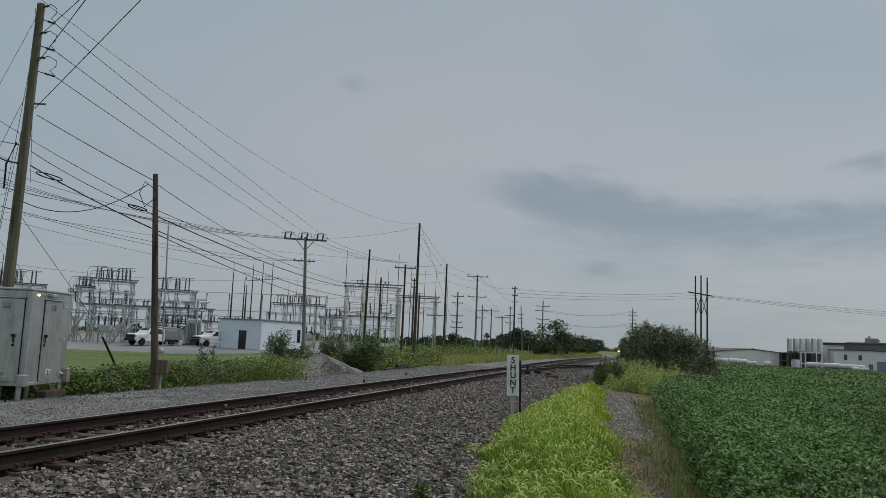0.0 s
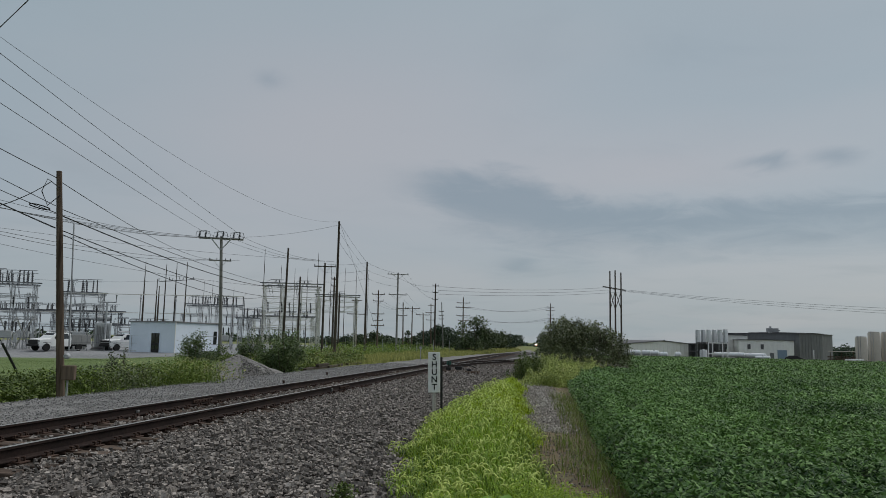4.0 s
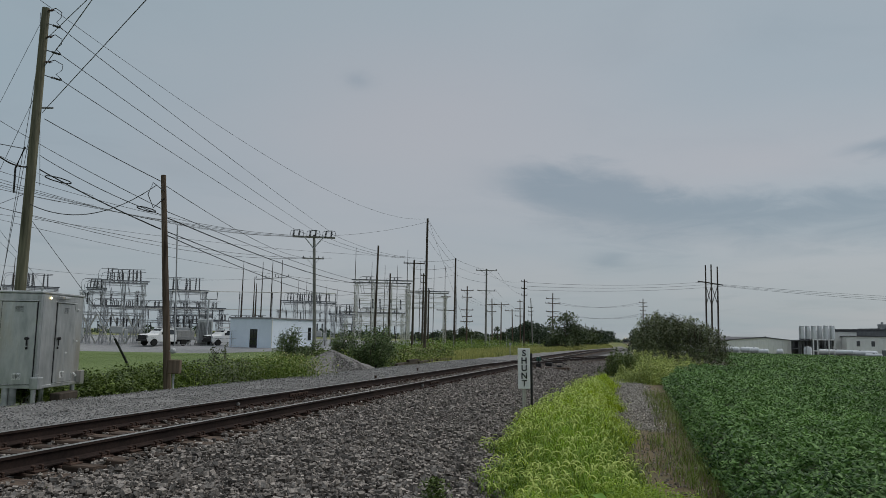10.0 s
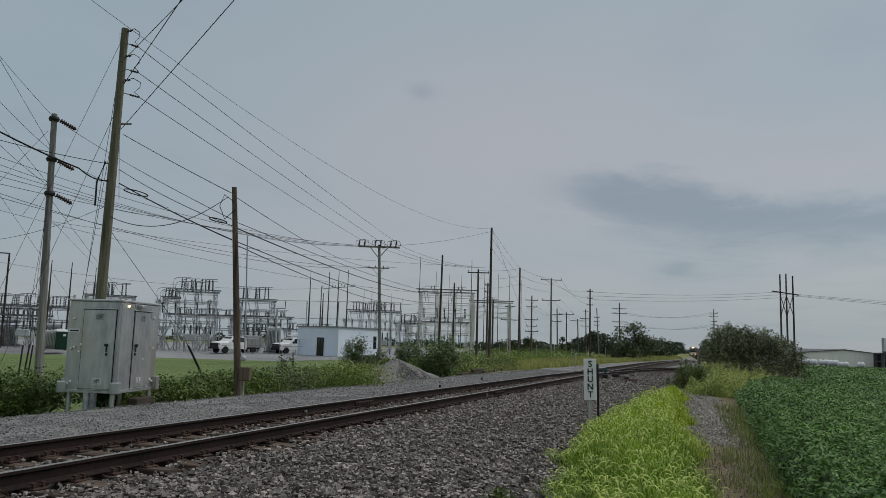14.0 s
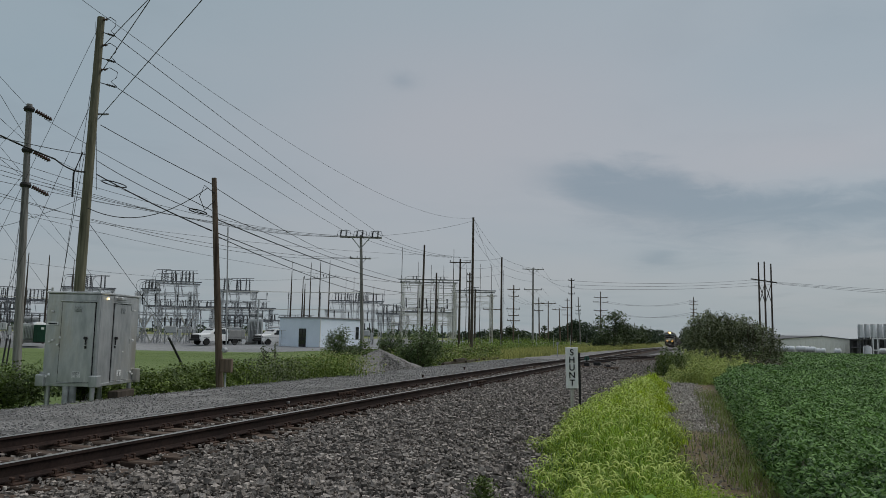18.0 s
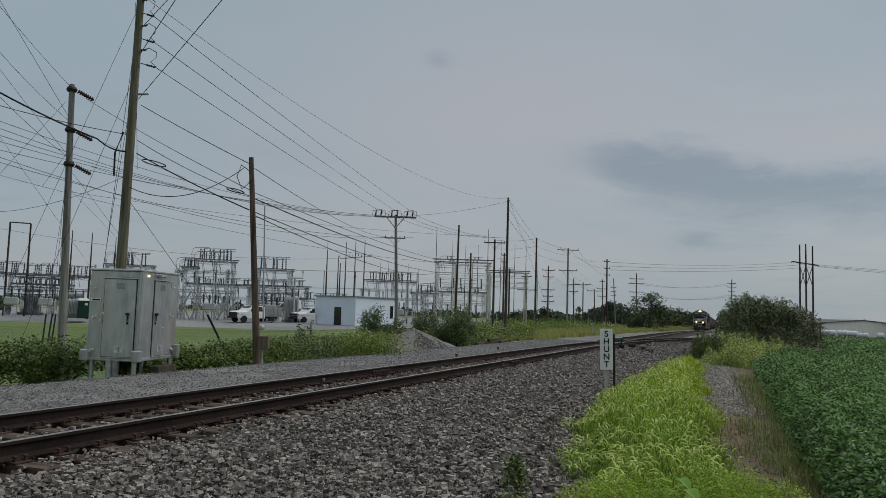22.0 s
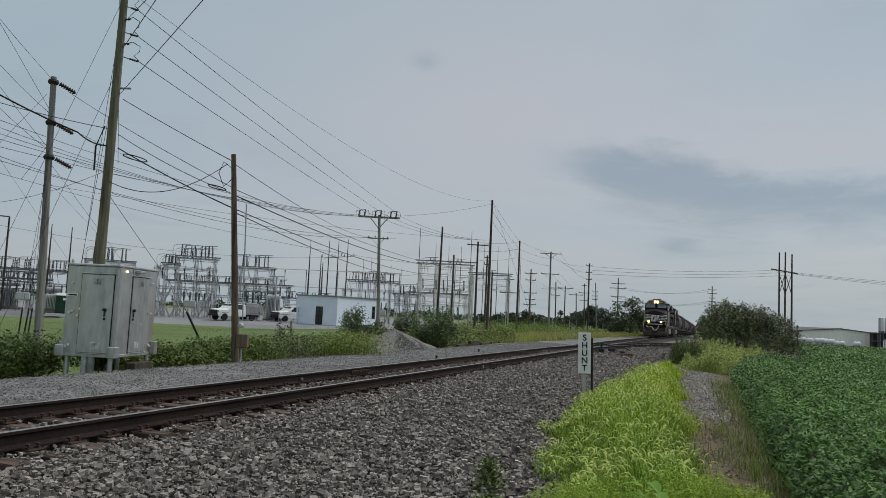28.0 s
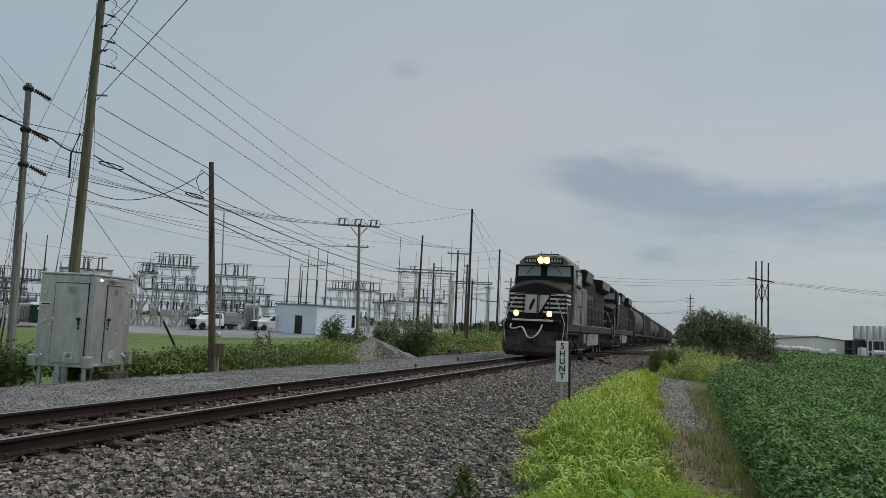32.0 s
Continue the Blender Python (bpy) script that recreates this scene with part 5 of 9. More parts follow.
def build_hopper(style, wheel_me):
    mat = (M_HOPPER_GREY, M_HOPPER_TAN, M_HOPPER_DARK)[style]
    words = ("dirty grey round-sided covered hopper car with dark streaks", "tan ribbed covered hopper car with a dark roof", "dark weathered covered hopper car")[style]
    ob = thing("hopper_car", words, "rail car", group="hopper cars in the train")
    L = CAR_LEN - 1.4
    mid = -CAR_LEN / 2
    if style == 0:
        prof = [(0.70, 1.25), (1.20, 1.70), (1.50, 2.40), (1.52, 3.05), (1.28, 3.72), (0.82, 4.12), (0.32, 4.28)]
    else:
        prof = [(1.45, 1.5), (1.55, 1.7), (1.55, 3.0), (1.55, 3.9), (1.40, 4.15), (0.9, 4.40), (0.35, 4.5)]
    ends = [prof_ring(mid + sx * (L / 2 - 1.1), prof) for sx in (-1, 1)]
    low = [(y * 0.97, max(z, 2.5)) for y, z in prof]
    part("body", Shape().loft([prof_ring(mid - L / 2 + 0.75, low)] + ends + [prof_ring(mid + L / 2 - 0.75, low)]), mat, ob)
    for sx in (-1, 1):
        part("slope_sheet", Shape().loft([[(mid + sx * (L / 2 - 0.78), y, 2.6) for y in (-1.3, 1.3)] + [(mid + sx * (L / 2 - 0.90), y, 2.6) for y in (1.3, -1.3)], [(mid + sx * (L / 2 - 3.2), y, 1.2) for y in (-1.1, 1.1)] + [(mid + sx * (L / 2 - 3.3), y, 1.2) for y in (1.1, -1.1)]]), mat, ob, "sloping end sheet")
    for i in range(4):
        x = mid - 5.4 + i * 3.6
        rings = [[(x + a * 1.6, b * 1.25, 1.9) for a, b in ((-1, -1), (1, -1), (1, 1), (-1, 1))], [(x + a * 0.4, b * 0.55, 0.55) for a, b in ((-1, -1), (1, -1), (1, 1), (-1, 1))]]
        part("discharge_hopper", Shape().loft(rings), mat, ob)
    if style:
        for i in range(13):
            x = mid - L / 2 + 1.2 + i * (L - 2.4) / 12
            for k in (-1, 1):
                part("rib", Shape().box((x, k * 1.585, 2.8), (0.10, 0.09, 2.3), 0.01), mat, ob)
    else:
        for i in range(5):
            x = mid - L / 2 + 1.4 + i * (L - 2.8) / 4
            ring = [prof_ring(x + q, [(y * 1.012, z * 1.004) for y, z in prof]) for q in (-0.09, 0.09)]
            part("seam_band", Shape().loft(ring), M_HOPPER_DARK, ob)
    part("roof_walk", Shape().box((mid, 0, 4.62), (L - 0.6, 0.62, 0.05), 0.01), M_HOPPER_DARK, ob)
    for i in range(6):
        part("hatch", Shape().lathe([(0.32, 0), (0.32, 0.1), (0.1, 0.16)], 14, pose(mid - L * 0.4 + i * L * 0.16, 0.62, 4.36, -18, 0, 0)), mat, ob)
    part("sill", Shape().box((mid, 0, 1.05), (L, 0.5, 0.3), 0.03).box((mid, 1.45, 1.32), (L, 0.12, 0.22), 0.02).box((mid, -1.45, 1.32), (L, 0.12, 0.22), 0.02), M_LOCO_UNDER, ob)
    for sx in (-1, 1):
        x = mid + sx * L / 2
        part("end_frame", Shape().box((x - sx * 0.25, 0, 1.25), (0.3, 2.9, 0.25), 0.03).rod((x - sx * 0.15, 1.3, 1.3), (x - sx * 0.5, 1.35, 2.5), 0.05).rod((x - sx * 0.15, -1.3, 1.3), (x - sx * 0.5, -1.35, 2.5), 0.05), M_LOCO_UNDER, ob)
        for k in (-1, 1):
            lad = Shape().rod((x, k * 1.42, 1.2), (x, k * 1.42, 4.3), 0.02, seg=5).rod((x, k * 0.98, 1.2), (x, k * 0.98, 4.3), 0.02, seg=5)
            for i in range(8):
                lad.rod((x, k * 1.42, 1.4 + i * 0.38), (x, k * 0.98, 1.4 + i * 0.38), 0.015, seg=5)
            part("ladder", lad, M_HOPPER_DARK, ob)
        part("coupler", Shape().box((mid + sx * (L / 2 + 0.4), 0, 0.88), (0.75, 0.24, 0.24), 0.04), M_LOCO_UNDER, ob)
        add_truck(ob, mid + sx * (L / 2 - 1.7), 2, 1.78, wheel_me)
    return ob


def build_train():
    wheel = wheelset_mesh()
    lead = build_loco(True, wheel)
    second = build_loco(False, wheel)
    kinds = [build_hopper(i, wheel) for i in range(3)]
    order = [0, 1, 0, 0, 2, 1, 0, 2, 1, 0, 1, 0]
    cars, used = [], set()
    for k in order:
        cars.append(copy_thing(kinds[k], Matrix()) if k in used else kinds[k])
        used.add(k)
    return [lead, second] + cars


TRAIN = build_train()

# ---- utility poles and wires ----
def insulator(sh, base, tip, r=0.06, discs=4):
    """A stack of porcelain discs from base to tip."""
    base, tip = Vector(base), Vector(tip)
    span, prof = (tip - base).length, []
    for i in range(discs):
        prof += [(r, i / discs * span), (r * 0.62, (i + 0.5) / discs * span), (r * 0.38, (i + 0.55) / discs * span), (r * 0.38, (i + 0.99) / discs * span)]
    way = (tip - base).to_track_quat("Z", "Y").to_matrix().to_4x4()
    return sh.lathe(prof, 8, Matrix.Translation(base) @ way)


def make_pole(az, dist, top_el, r=0.15, mat=None, lean=(0.0, 0.0), label="", arms=(), name="utility_pole", caps=0, group="utility poles"):
    """A tapered pole; arms: (metres under the top, half width, turn in degrees, insulators each side). Returns thing, top, pole pose."""
    top = S(az + lean[0], top_el, dist)
    foot = P(az, dist)
    gz = ground_at(foot)
    ob = thing(name, label or "weathered wooden utility pole in rough grass", "pole", Matrix.Translation((foot.x, foot.y, gz)), group=group)
    rel = top - Vector((foot.x, foot.y, gz))
    m = mat or M_POLE
    sh = Shape()
    k = 8
    pts = [Vector((0, 0, -0.4)).lerp(rel, i / k) for i in range(k + 1)]
    sh.tube(pts, [r * (1.0 - 0.36 * i / k) for i in range(k + 1)], 12)
    part("shaft", sh, m, ob)
    for down, half, turn, ins in arms:
        c = rel + Vector((0, 0, -down))
        a = radians(turn)
        u = Vector((math.cos(a), math.sin(a), 0))
        arm = Shape().box((0, 0, 0), (half * 2, 0.10, 0.12), 0.01, Matrix.Translation(c) @ Matrix.Rotation(a, 4, "Z"))
        part("crossarm", arm, m, ob)
        if half > 0.7:
            br = Shape().rod(c + u * half * 0.55 + Vector((0, 0, -0.04)), c + Vector((0, 0, -0.75)), 0.022, seg=5).rod(c - u * half * 0.55 + Vector((0, 0, -0.04)), c + Vector((0, 0, -0.75)), 0.022, seg=5)
            part("brace", br, M_STEEL, ob)
        for i in range(ins):
            for sg in (-1, 1):
                q = c + u * sg * half * (1 - i * 0.42) * 0.94 + Vector((0, 0, 0.06))
                part("insulator", insulator(Shape(), q, q + Vector((0, 0, 0.22)), 0.06, 2), M_PORC, ob)
    return ob, top


def sag_line(a, b, sag, k=18):
    a, b = Vector(a), Vector(b)
    return [a.lerp(b, i / k) - Vector((0, 0, 4 * sag * (i / k) * (1 - i / k))) for i in range(k + 1)]


def wire(a, b, sag=0.4, r=0.011, mat=None, label="thin dark overhead wire strung between poles", k=18):
    me = Shape().tube(sag_line(a, b, sag, k), r, 4).mesh("overhead_wire", mat or M_WIRE, 60)
    return solid("overhead_wire", me, None, label, "wire", group="overhead wires")


def build_poles():
    n = {}
    # the tall treated pole behind the cabinet, with pins, jumpers and a riser
    ob, top = make_pole(29.72, 27.0, 21.0, 0.185, M_POLE_GREEN, (-0.18, 0), "tall greenish treated wooden pole behind the signal cabinet")
    n["p1"] = (ob, top)
    foot = Vector(ob.matrix_basis.translation)

    def on(z):
        return foot + (top - foot) * ((z - foot.z) / (top.z - foot.z))
    n["p1_at"] = on
    for az, el in ((28.56, 19.95), (28.41, 18.23), (28.23, 16.57)):
        end = S(az, el, 26.6) - foot
        c = on(end.z + foot.z + 0.62) - foot
        out = Vector((end.x - c.x, end.y - c.y, 0))
        part("pin", insulator(Shape(), c + out * 0.22, c + out * 0.5, 0.045, 2), M_PORC_BROWN, ob)
        part("jumper", Shape().tube([c + out * 0.25, c + out * 0.62 + Vector((0, 0, 0.06)), c + out * 1.0 + Vector((0, 0, -0.10)), c + out * 0.98 + Vector((0, 0, -0.28)), c + out * 0.72 + Vector((0, 0, -0.42)), end + Vector((0, 0, 0.03))], 0.013, 5), M_CABLE, ob, "drooping black jumper wire")
        hold = on(end.z + foot.z + 0.22) - foot
        part("dead_end", insulator(Shape(), hold.lerp(end, 0.55), end, 0.042, 4).rod(hold + (end - hold) * 0.22, hold.lerp(end, 0.58), 0.016, seg=5), M_PORC, ob)
    part("riser", Shape().tube([on(7.0) - foot + Vector((-0.2, -0.1, 0)), on(6.3) - foot + Vector((-0.45, -0.1, 0)), on(5.5) - foot + Vector((-0.42, -0.12, 0))], 0.03, 6), M_CABLE, ob, "black cable riser")
    part("bracket", Shape().box(on(8.35) - foot + Vector((0.25, 0.1, 0)), (0.45, 0.05, 0.06), 0.01), M_STEEL, ob)
    # the grey pole with three brown strain insulators
    ob, top = make_pole(33.0, 38.0, 14.63, 0.19, M_POLE_GREY, (0.55, 0), "grey wooden pole with three brown strain insulators beyond a hedge")
    n["p0"] = (ob, top)
    f0 = Vector(ob.matrix_basis.translation)
    n["p0_at"] = lambda z, top=top: f0 + (top - f0) * ((z - f0.z) / (top.z - f0.z))
    for el in (14.3, 11.6, 9.3):
        z = EYE + 38 * math.tan(radians(el))
        c = n["p0_at"](z) - f0
        part("clamp", Shape().lathe([(0.2, -0.1), (0.24, 0), (0.2, 0.1)], 12, Matrix.Translation(c)), M_BLACK, ob)
        part("strain_insulator", insulator(Shape(), c + Vector((0.26, 0.11, -0.06)), c + Vector((0.88, 0.36, -0.40)), 0.115, 7), M_PORC_BROWN, ob, "dark brown strain insulator")
    # short dark-footed pole at the gravel's edge with a meter box
    ob, top = make_pole(19.95, 23.4, 10.96, 0.115, M_POLE, (1.25, 0), "brown wooden pole with a meter box at the gravel's edge")
    n["p2"] = (ob, top)
    f2 = Vector(ob.matrix_basis.translation)
    n["p2_at"] = lambda z, top=top: f2 + (top - f2) * ((z - f2.z) / (top.z - f2.z))
    z = EYE + 23.4 * math.tan(radians(-2.6)) - f2.z
    part("meter_box", Shape().box((0.2, -0.16, z), (0.33, 0.2, 0.40), 0.02), M_POLE, ob, "rusty brown box")
    part("meter", Shape().lathe([(0.08, 0), (0.08, 0.10), (0.05, 0.14)], 14, pose(0.12, -0.12, z + 0.45, 90, 0, 0)), M_STEEL, ob, "grey round meter")
    part("conduit", Shape().rod((0.16, -0.12, -0.2), (0.16, -0.12, z), 0.03, seg=8).rod((0.13, -0.1, z + 0.6), (0.0, -0.1, 4.8), 0.02, seg=6), M_STEEL, ob)
    part("drip_loop", Shape().tube([top - f2 + Vector((0.1, -0.1, -0.5)), top - f2 + Vector((-0.25, -0.1, -0.25)), top - f2 + Vector((-0.38, -0.1, -0.6)), top - f2 + Vector((-0.2, -0.1, -1.0)), top - f2 + Vector((0.12, -0.1, -0.7))], 0.014, 5), M_CABLE, ob, "black drip loop")
    # the crossarm pole with three fused insulators
    ob, top = make_pole(9.82, 75.0, 7.30, 0.20, M_POLE_GREY, (0.38, 0), "grey wooden pole carrying crossarms with fused cut-outs", arms=((2.35, 1.05, 8, 0),))
    n["tp"] = (ob, top)
    ft = Vector(ob.matrix_basis.translation)
    u, w = Vector((math.cos(radians(8)), math.sin(radians(8)), 0)), Vector((-math.sin(radians(8)), math.cos(radians(8)), 0))
    head = top - ft + Vector((0, 0, -0.22))
    for side in (-1, 1):
        part("crossarm", Shape().box((0, 0, 0), (4.15, 0.10, 0.15), 0.01, Matrix.Translation(head + w * 0.16 * side) @ Matrix.Rotation(radians(8), 4, "Z")), M_POLE_GREY, ob)
        part("brace", Shape().rod(head + u * 0.95 * side - w * 0.2, head + Vector((0, 0, -1.15)) - w * 0.2, 0.055, seg=6), M_STEEL, ob, "pale steel brace")
    for d in (-1.72, -0.12, 1.42):
        for k in (-0.30, 0.24):
            c = head + u * (d + k) - w * 0.18
            part("cutout", insulator(Shape(), c, c + Vector((0.07, 0, 0.62)), 0.125, 5), M_PORC, ob, "dark stacked cut-out insulator")
        c = head + u * d - w * 0.2
        part("fuse_tube", Shape().rod(c + u * -0.26 + Vector((0, 0, 0.6)), c + u * 0.34 + Vector((0, 0, 0.66)), 0.045, seg=6), M_STEEL_DARK, ob)
        part("cutout_loop", Shape().tube([c + u * 0.3 + Vector((0, 0, 0.64)), c + u * 0.62 + Vector((0, 0, 0.60)), c + u * 0.72 + Vector((0, 0, 0.2)), c + u * 0.5 + Vector((0, 0, -0.12))], 0.024, 5), M_CABLE, ob)
        part("cutout_loop", Shape().tube([c + u * -0.3 + Vector((0, 0, 0.62)), c + u * -0.55 + Vector((0, 0, 0.52)), c + u * -0.6 + Vector((0, 0, 0.1))], 0.024, 5), M_CABLE, ob)
    for d in (-0.95, -0.3, 0.5, 0.95):
        q = head + Vector((0, 0, -2.1)) + u * d
        part("insulator", insulator(Shape(), q, q + Vector((0, 0, 0.2)), 0.07, 2), M_PORC, ob)
    # poles along the far side: bearing, distance, top angle, radius, arms
    rows = [
        (1.60, 82, 8.85, 0.17, M_POLE_DARK, (), 0.0), (5.42, 84, 6.67, 0.15, M_POLE_DARK, (), -0.1), (2.55, 88, 5.66, 0.15, M_POLE_DARK, ((0.4, 1.25, 5, 1),), 0.0),
        (4.35, 96, 4.58, 0.15, M_POLE_DARK, (), 0.0), (1.8, 98, 4.65, 0.15, M_POLE_DARK, ((0.3, 0.35, 0, 1), (1.2, 0.35, 0, 1)), 0.0), (-0.62, 100, 5.85, 0.16, M_POLE_DARK, (), 0.0),
        (1.37, 105, 3.37, 0.14, M_POLE_DARK, (), 0.0), (0.02, 118, 3.0, 0.14, M_POLE, ((0.2, 0.8, 0, 0), (2.3, 1.4, 8, 1)), 0.06),
        (-1.55, 130, 3.74, 0.16, M_POLE, ((0.75, 1.1, 10, 1), (1.9, 0.9, 10, 1), (4.1, 1.1, 10, 1), (5.2, 0.9, 10, 1), (6.1, 1.1, 10, 1)), 0.0),
        (-3.0, 120, 5.08, 0.18, M_POLE_GREY, ((0.25, 1.7, 6, 1), (3.5, 1.45, 6, 1)), 0.0), (-3.5, 150, 2.84, 0.15, M_POLE, ((1.2, 1.1, 10, 1), (2.6, 0.9, 10, 1)), 0.06),
        (-4.15, 150, 2.56, 0.14, M_POLE, ((0.4, 1.5, 10, 1),), 0.0), (-5.05, 165, 2.07, 0.15, M_POLE, ((0.4, 1.6, 14, 2),), 0.08), (-5.62, 165, 2.8, 0.14, M_POLE, ((0.4, 0.6, 10, 0), (2.0, 1.2, 10, 1), (3.6, 1.0, 10, 1)), 0.06),
        (-5.88, 130, 4.32, 0.17, M_POLE_DARK, ((0.4, 0.5, 0, 1), (1.55, 0.5, 0, 1), (2.7, 0.5, 0, 1)), 0.0), (-6.55, 150, 2.9, 0.13, M_POLE_GREY, ((1.8, 0.5, 0, 1), (2.6, 0.5, 0, 1), (3.3, 0.5, 0, 1)), 0.18),
        (-8.02, 165, 3.31, 0.16, M_POLE, ((1.2, 1.5, 8, 1), (2.2, 1.7, 8, 1), (4.0, 1.5, 8, 1), (5.0, 1.2, 8, 1)), 0.0), (-9.06, 260, 2.04, 0.16, M_POLE, ((1.5, 1.5, 8, 0), (2.6, 1.2, 8, 0)), 0.0),
        (-14.61, 185, 2.95, 0.16, M_POLE, ((0.9, 0.95, 8, 1), (1.75, 1.05, 8, 1), (2.8, 0.75, 8, 1), (3.6, 0.75, 8, 1), (4.5, 0.85, 8, 1)), 0.0), (-10.55, 260, 1.05, 0.13, M_POLE, (), 0.1), (-11.1, 300, 0.9, 0.13, M_POLE, ((0.8, 0.9, 8, 0),), 0.05), (-11.6, 330, 0.8, 0.13, M_POLE, (), 0.0)]
    for az, dist, el, r, m, arms, lean in rows:
        made = make_pole(az, dist, el, r, m, (lean, 0), "", arms)
        tagged(made[0], {M_POLE_DARK: "dark creosoted utility pole standing in tall weeds", M_POLE_GREY: "pale grey utility pole with crossarms in tall weeds", M_POLE: "brown utility pole with crossarms near trees"}[m] if arms or m != M_POLE else "slim brown utility pole beside the far trees")
        n[az] = made
    # the three-post line tower in the field
    ob = thing("three_post_tower", "dark three-post timber transmission tower behind the bush", "power tower", Matrix.Translation(P(-19.4, 165, ground_at(P(-19.4, 165)))))
    o = Vector(ob.matrix_basis.translation)
    tops = []
    for az, el in ((-19.0, 5.41), (-19.38, 5.45), (-19.80, 5.29)):
        top = S(az, el, 165) - o
        tops.append(top)
        part("post", Shape().tube([Vector((top.x * 1.0, top.y, -0.5)).lerp(top, i / 6) for i in range(7)], [0.21 - 0.013 * i for i in range(7)], 10), M_POLE_DARK, ob)
    a, b = S(-18.49, 4.25, 165) - o, S(-20.14, 3.97, 165) - o
    part("crossarm", Shape().rod(a, b, 0.13, seg=6), M_POLE_DARK, ob)
    for i, j in ((0, 1), (1, 2)):
        hi, lo = (a.z + b.z) / 2 - 0.5, (a.z + b.z) / 2 - 4.6
        part("brace", Shape().rod((tops[i].x, tops[i].y, hi), (tops[j].x, tops[j].y, lo), 0.08, seg=6).rod((tops[j].x, tops[j].y, hi), (tops[i].x, tops[i].y, lo), 0.08, seg=6), M_POLE_DARK, ob)
    n["tri"] = [o + a, o + a.lerp(b, 0.5), o + b]
    for q in (a, a.lerp(b, 0.5), b):
        part("insulator", insulator(Shape(), q + Vector((0, 0, 0.05)), q + Vector((0, 0, -0.28)), 0.09, 3), M_PORC, ob)
    return n


POLES = build_poles()


def build_wires():
    n = POLES
    p0 = n["p0_at"]
    tp = n["tp"][1]
    u = Vector((math.cos(radians(8)), math.sin(radians(8)), 0))
    # three phases from the treated pole to the crossarm pole
    wire(S(28.56, 19.95, 26.6), S(9.05, 7.62, 75), 0.12, 0.014)
    wire(S(28.41, 18.23, 26.6), S(10.2, 7.58, 75), 0.12, 0.014)
    wire(S(28.23, 16.57, 26.6), S(11.45, 7.55, 75), 0.12, 0.014)
    # thin static wire to the tall pole
    wire(S(36.65, 24.68, 20), S(1.63, 8.81, 82), 2.0, 0.008)
    # phases that cross over the line behind the eye
    wire(S(29.38, 19.06, 27), S(20.96, 29.09, 15), 0, 0.013)
    wire(S(29.34, 17.33, 27), S(22.67, 28.84, 15), 0, 0.013)
    wire(S(29.26, 14.26, 27), S(16.92, 30.26, 14), 0, 0.013)
    # to the brown pole and beyond
    wire(S(29.08, 13.89, 26.8), S(21.24, 10.47, 23.4), 0.03, 0.012)
    wire(S(21.07, 10.27, 23.4), S(10.72, 5.58, 75), 0.5, 0.012)
    wire(S(32.60, 13.83, 38), S(21.23, 8.60, 23.4), 0.1, 0.011)
    wire(S(29.19, 11.45, 27), S(21.20, 8.14, 23.4), 0.12, 0.011)
    wire(S(20.97, 8.45, 23.4), S(2.88, 3.67, 96), 0.8, 0.011)
    wire(S(29.13, 10.51, 27), S(21.15, 7.11, 23.4), 0.06, 0.019, M_CABLE, "thick black bundled cable sagging between poles")
    wire(S(20.94, 7.04, 23.4), S(4.29, 3.29, 96), 1, 0.015, M_CABLE, "thick black bundled cable sagging between poles")
    wire(S(20.99, 8.03, 23.4), S(4.31, 3.98, 96), 1, 0.019, M_CABLE, "thick black bundled cable sagging between poles")
    wire(S(20.93, 6.79, 23.4), S(6.83, 3.04, 96), 0.9, 0.015, M_CABLE, "thick black bundled cable sagging between poles")
    wire(S(29.74, 8.23, 27), S(21.60, 10.23, 23.4), 0.62, 0.013)
    # bundle from the left
    wire(S(41.66, 15.12, 22), S(31.75, 11.23, 26), 0.12, 0.027, M_CABLE, "thick black bundled cable sagging between poles")
    wire(S(31.75, 11.23, 26), S(29.73, 10.60, 27), 0.12, 0.025, M_CABLE, "thick black bundled cable sagging between poles")
    wire(S(40.29, 13.01, 30), S(29.47, 11.73, 27), 0.12, 0.012)
    # strands of the grey pole
    wire(S(38.19, 18.77, 33), S(33.68, 14.50, 38), 0.05, 0.012)
    wire(S(38.58, 19.62, 32), S(33.61, 12.44, 38), 0, 0.011)
    wire(S(37.98, 15.94, 34), S(33.59, 12.21, 38), 0.1, 0.012)
    wire(S(38.25, 15.28, 34), S(33.58, 10.00, 38), 0.05, 0.011)
    wire(S(37.77, 13.13, 36), S(33.57, 9.85, 38), 0.1, 0.011)
    wire(S(37.42, 8.18, 42), S(33.85, 13.46, 38), 0, 0.01)
    wire(S(34.90, 7.64, 40), S(33.58, 10.00, 38), 0, 0.01)
    wire(S(32.56, 11.51, 38), S(25.68, 9.08, 60), 0.1, 0.01)
    wire(S(32.31, 9.38, 38), S(25.65, 8.51, 60), 0.3, 0.01)
    wire(S(37.24, 5.71, 52), S(29.77, 8.86, 38), 0.35, 0.012)
    # long flat wires to the crossarm pole
    wire(S(37.62, 11.11, 45), S(11.5, 7.16, 75), 1.25, 0.014)
    wire(S(37.59, 10.67, 45), S(10.65, 7.14, 75), 1.1, 0.014)
    wire(S(37.56, 10.27, 45), S(9.87, 7.16, 75), 0.95, 0.014)
    wire(S(37.52, 9.72, 45), S(8.92, 7.18, 75), 0.75, 0.014)
    wire(S(37.49, 9.25, 45), S(10.76, 5.54, 75), 1.3, 0.014)
    wire(S(37.47, 8.92, 45), S(8.82, 5.61, 75), 1.1, 0.014)
    wire(S(37.66, 11.58, 45), S(11.72, 7.2, 75), 1, 0.014)
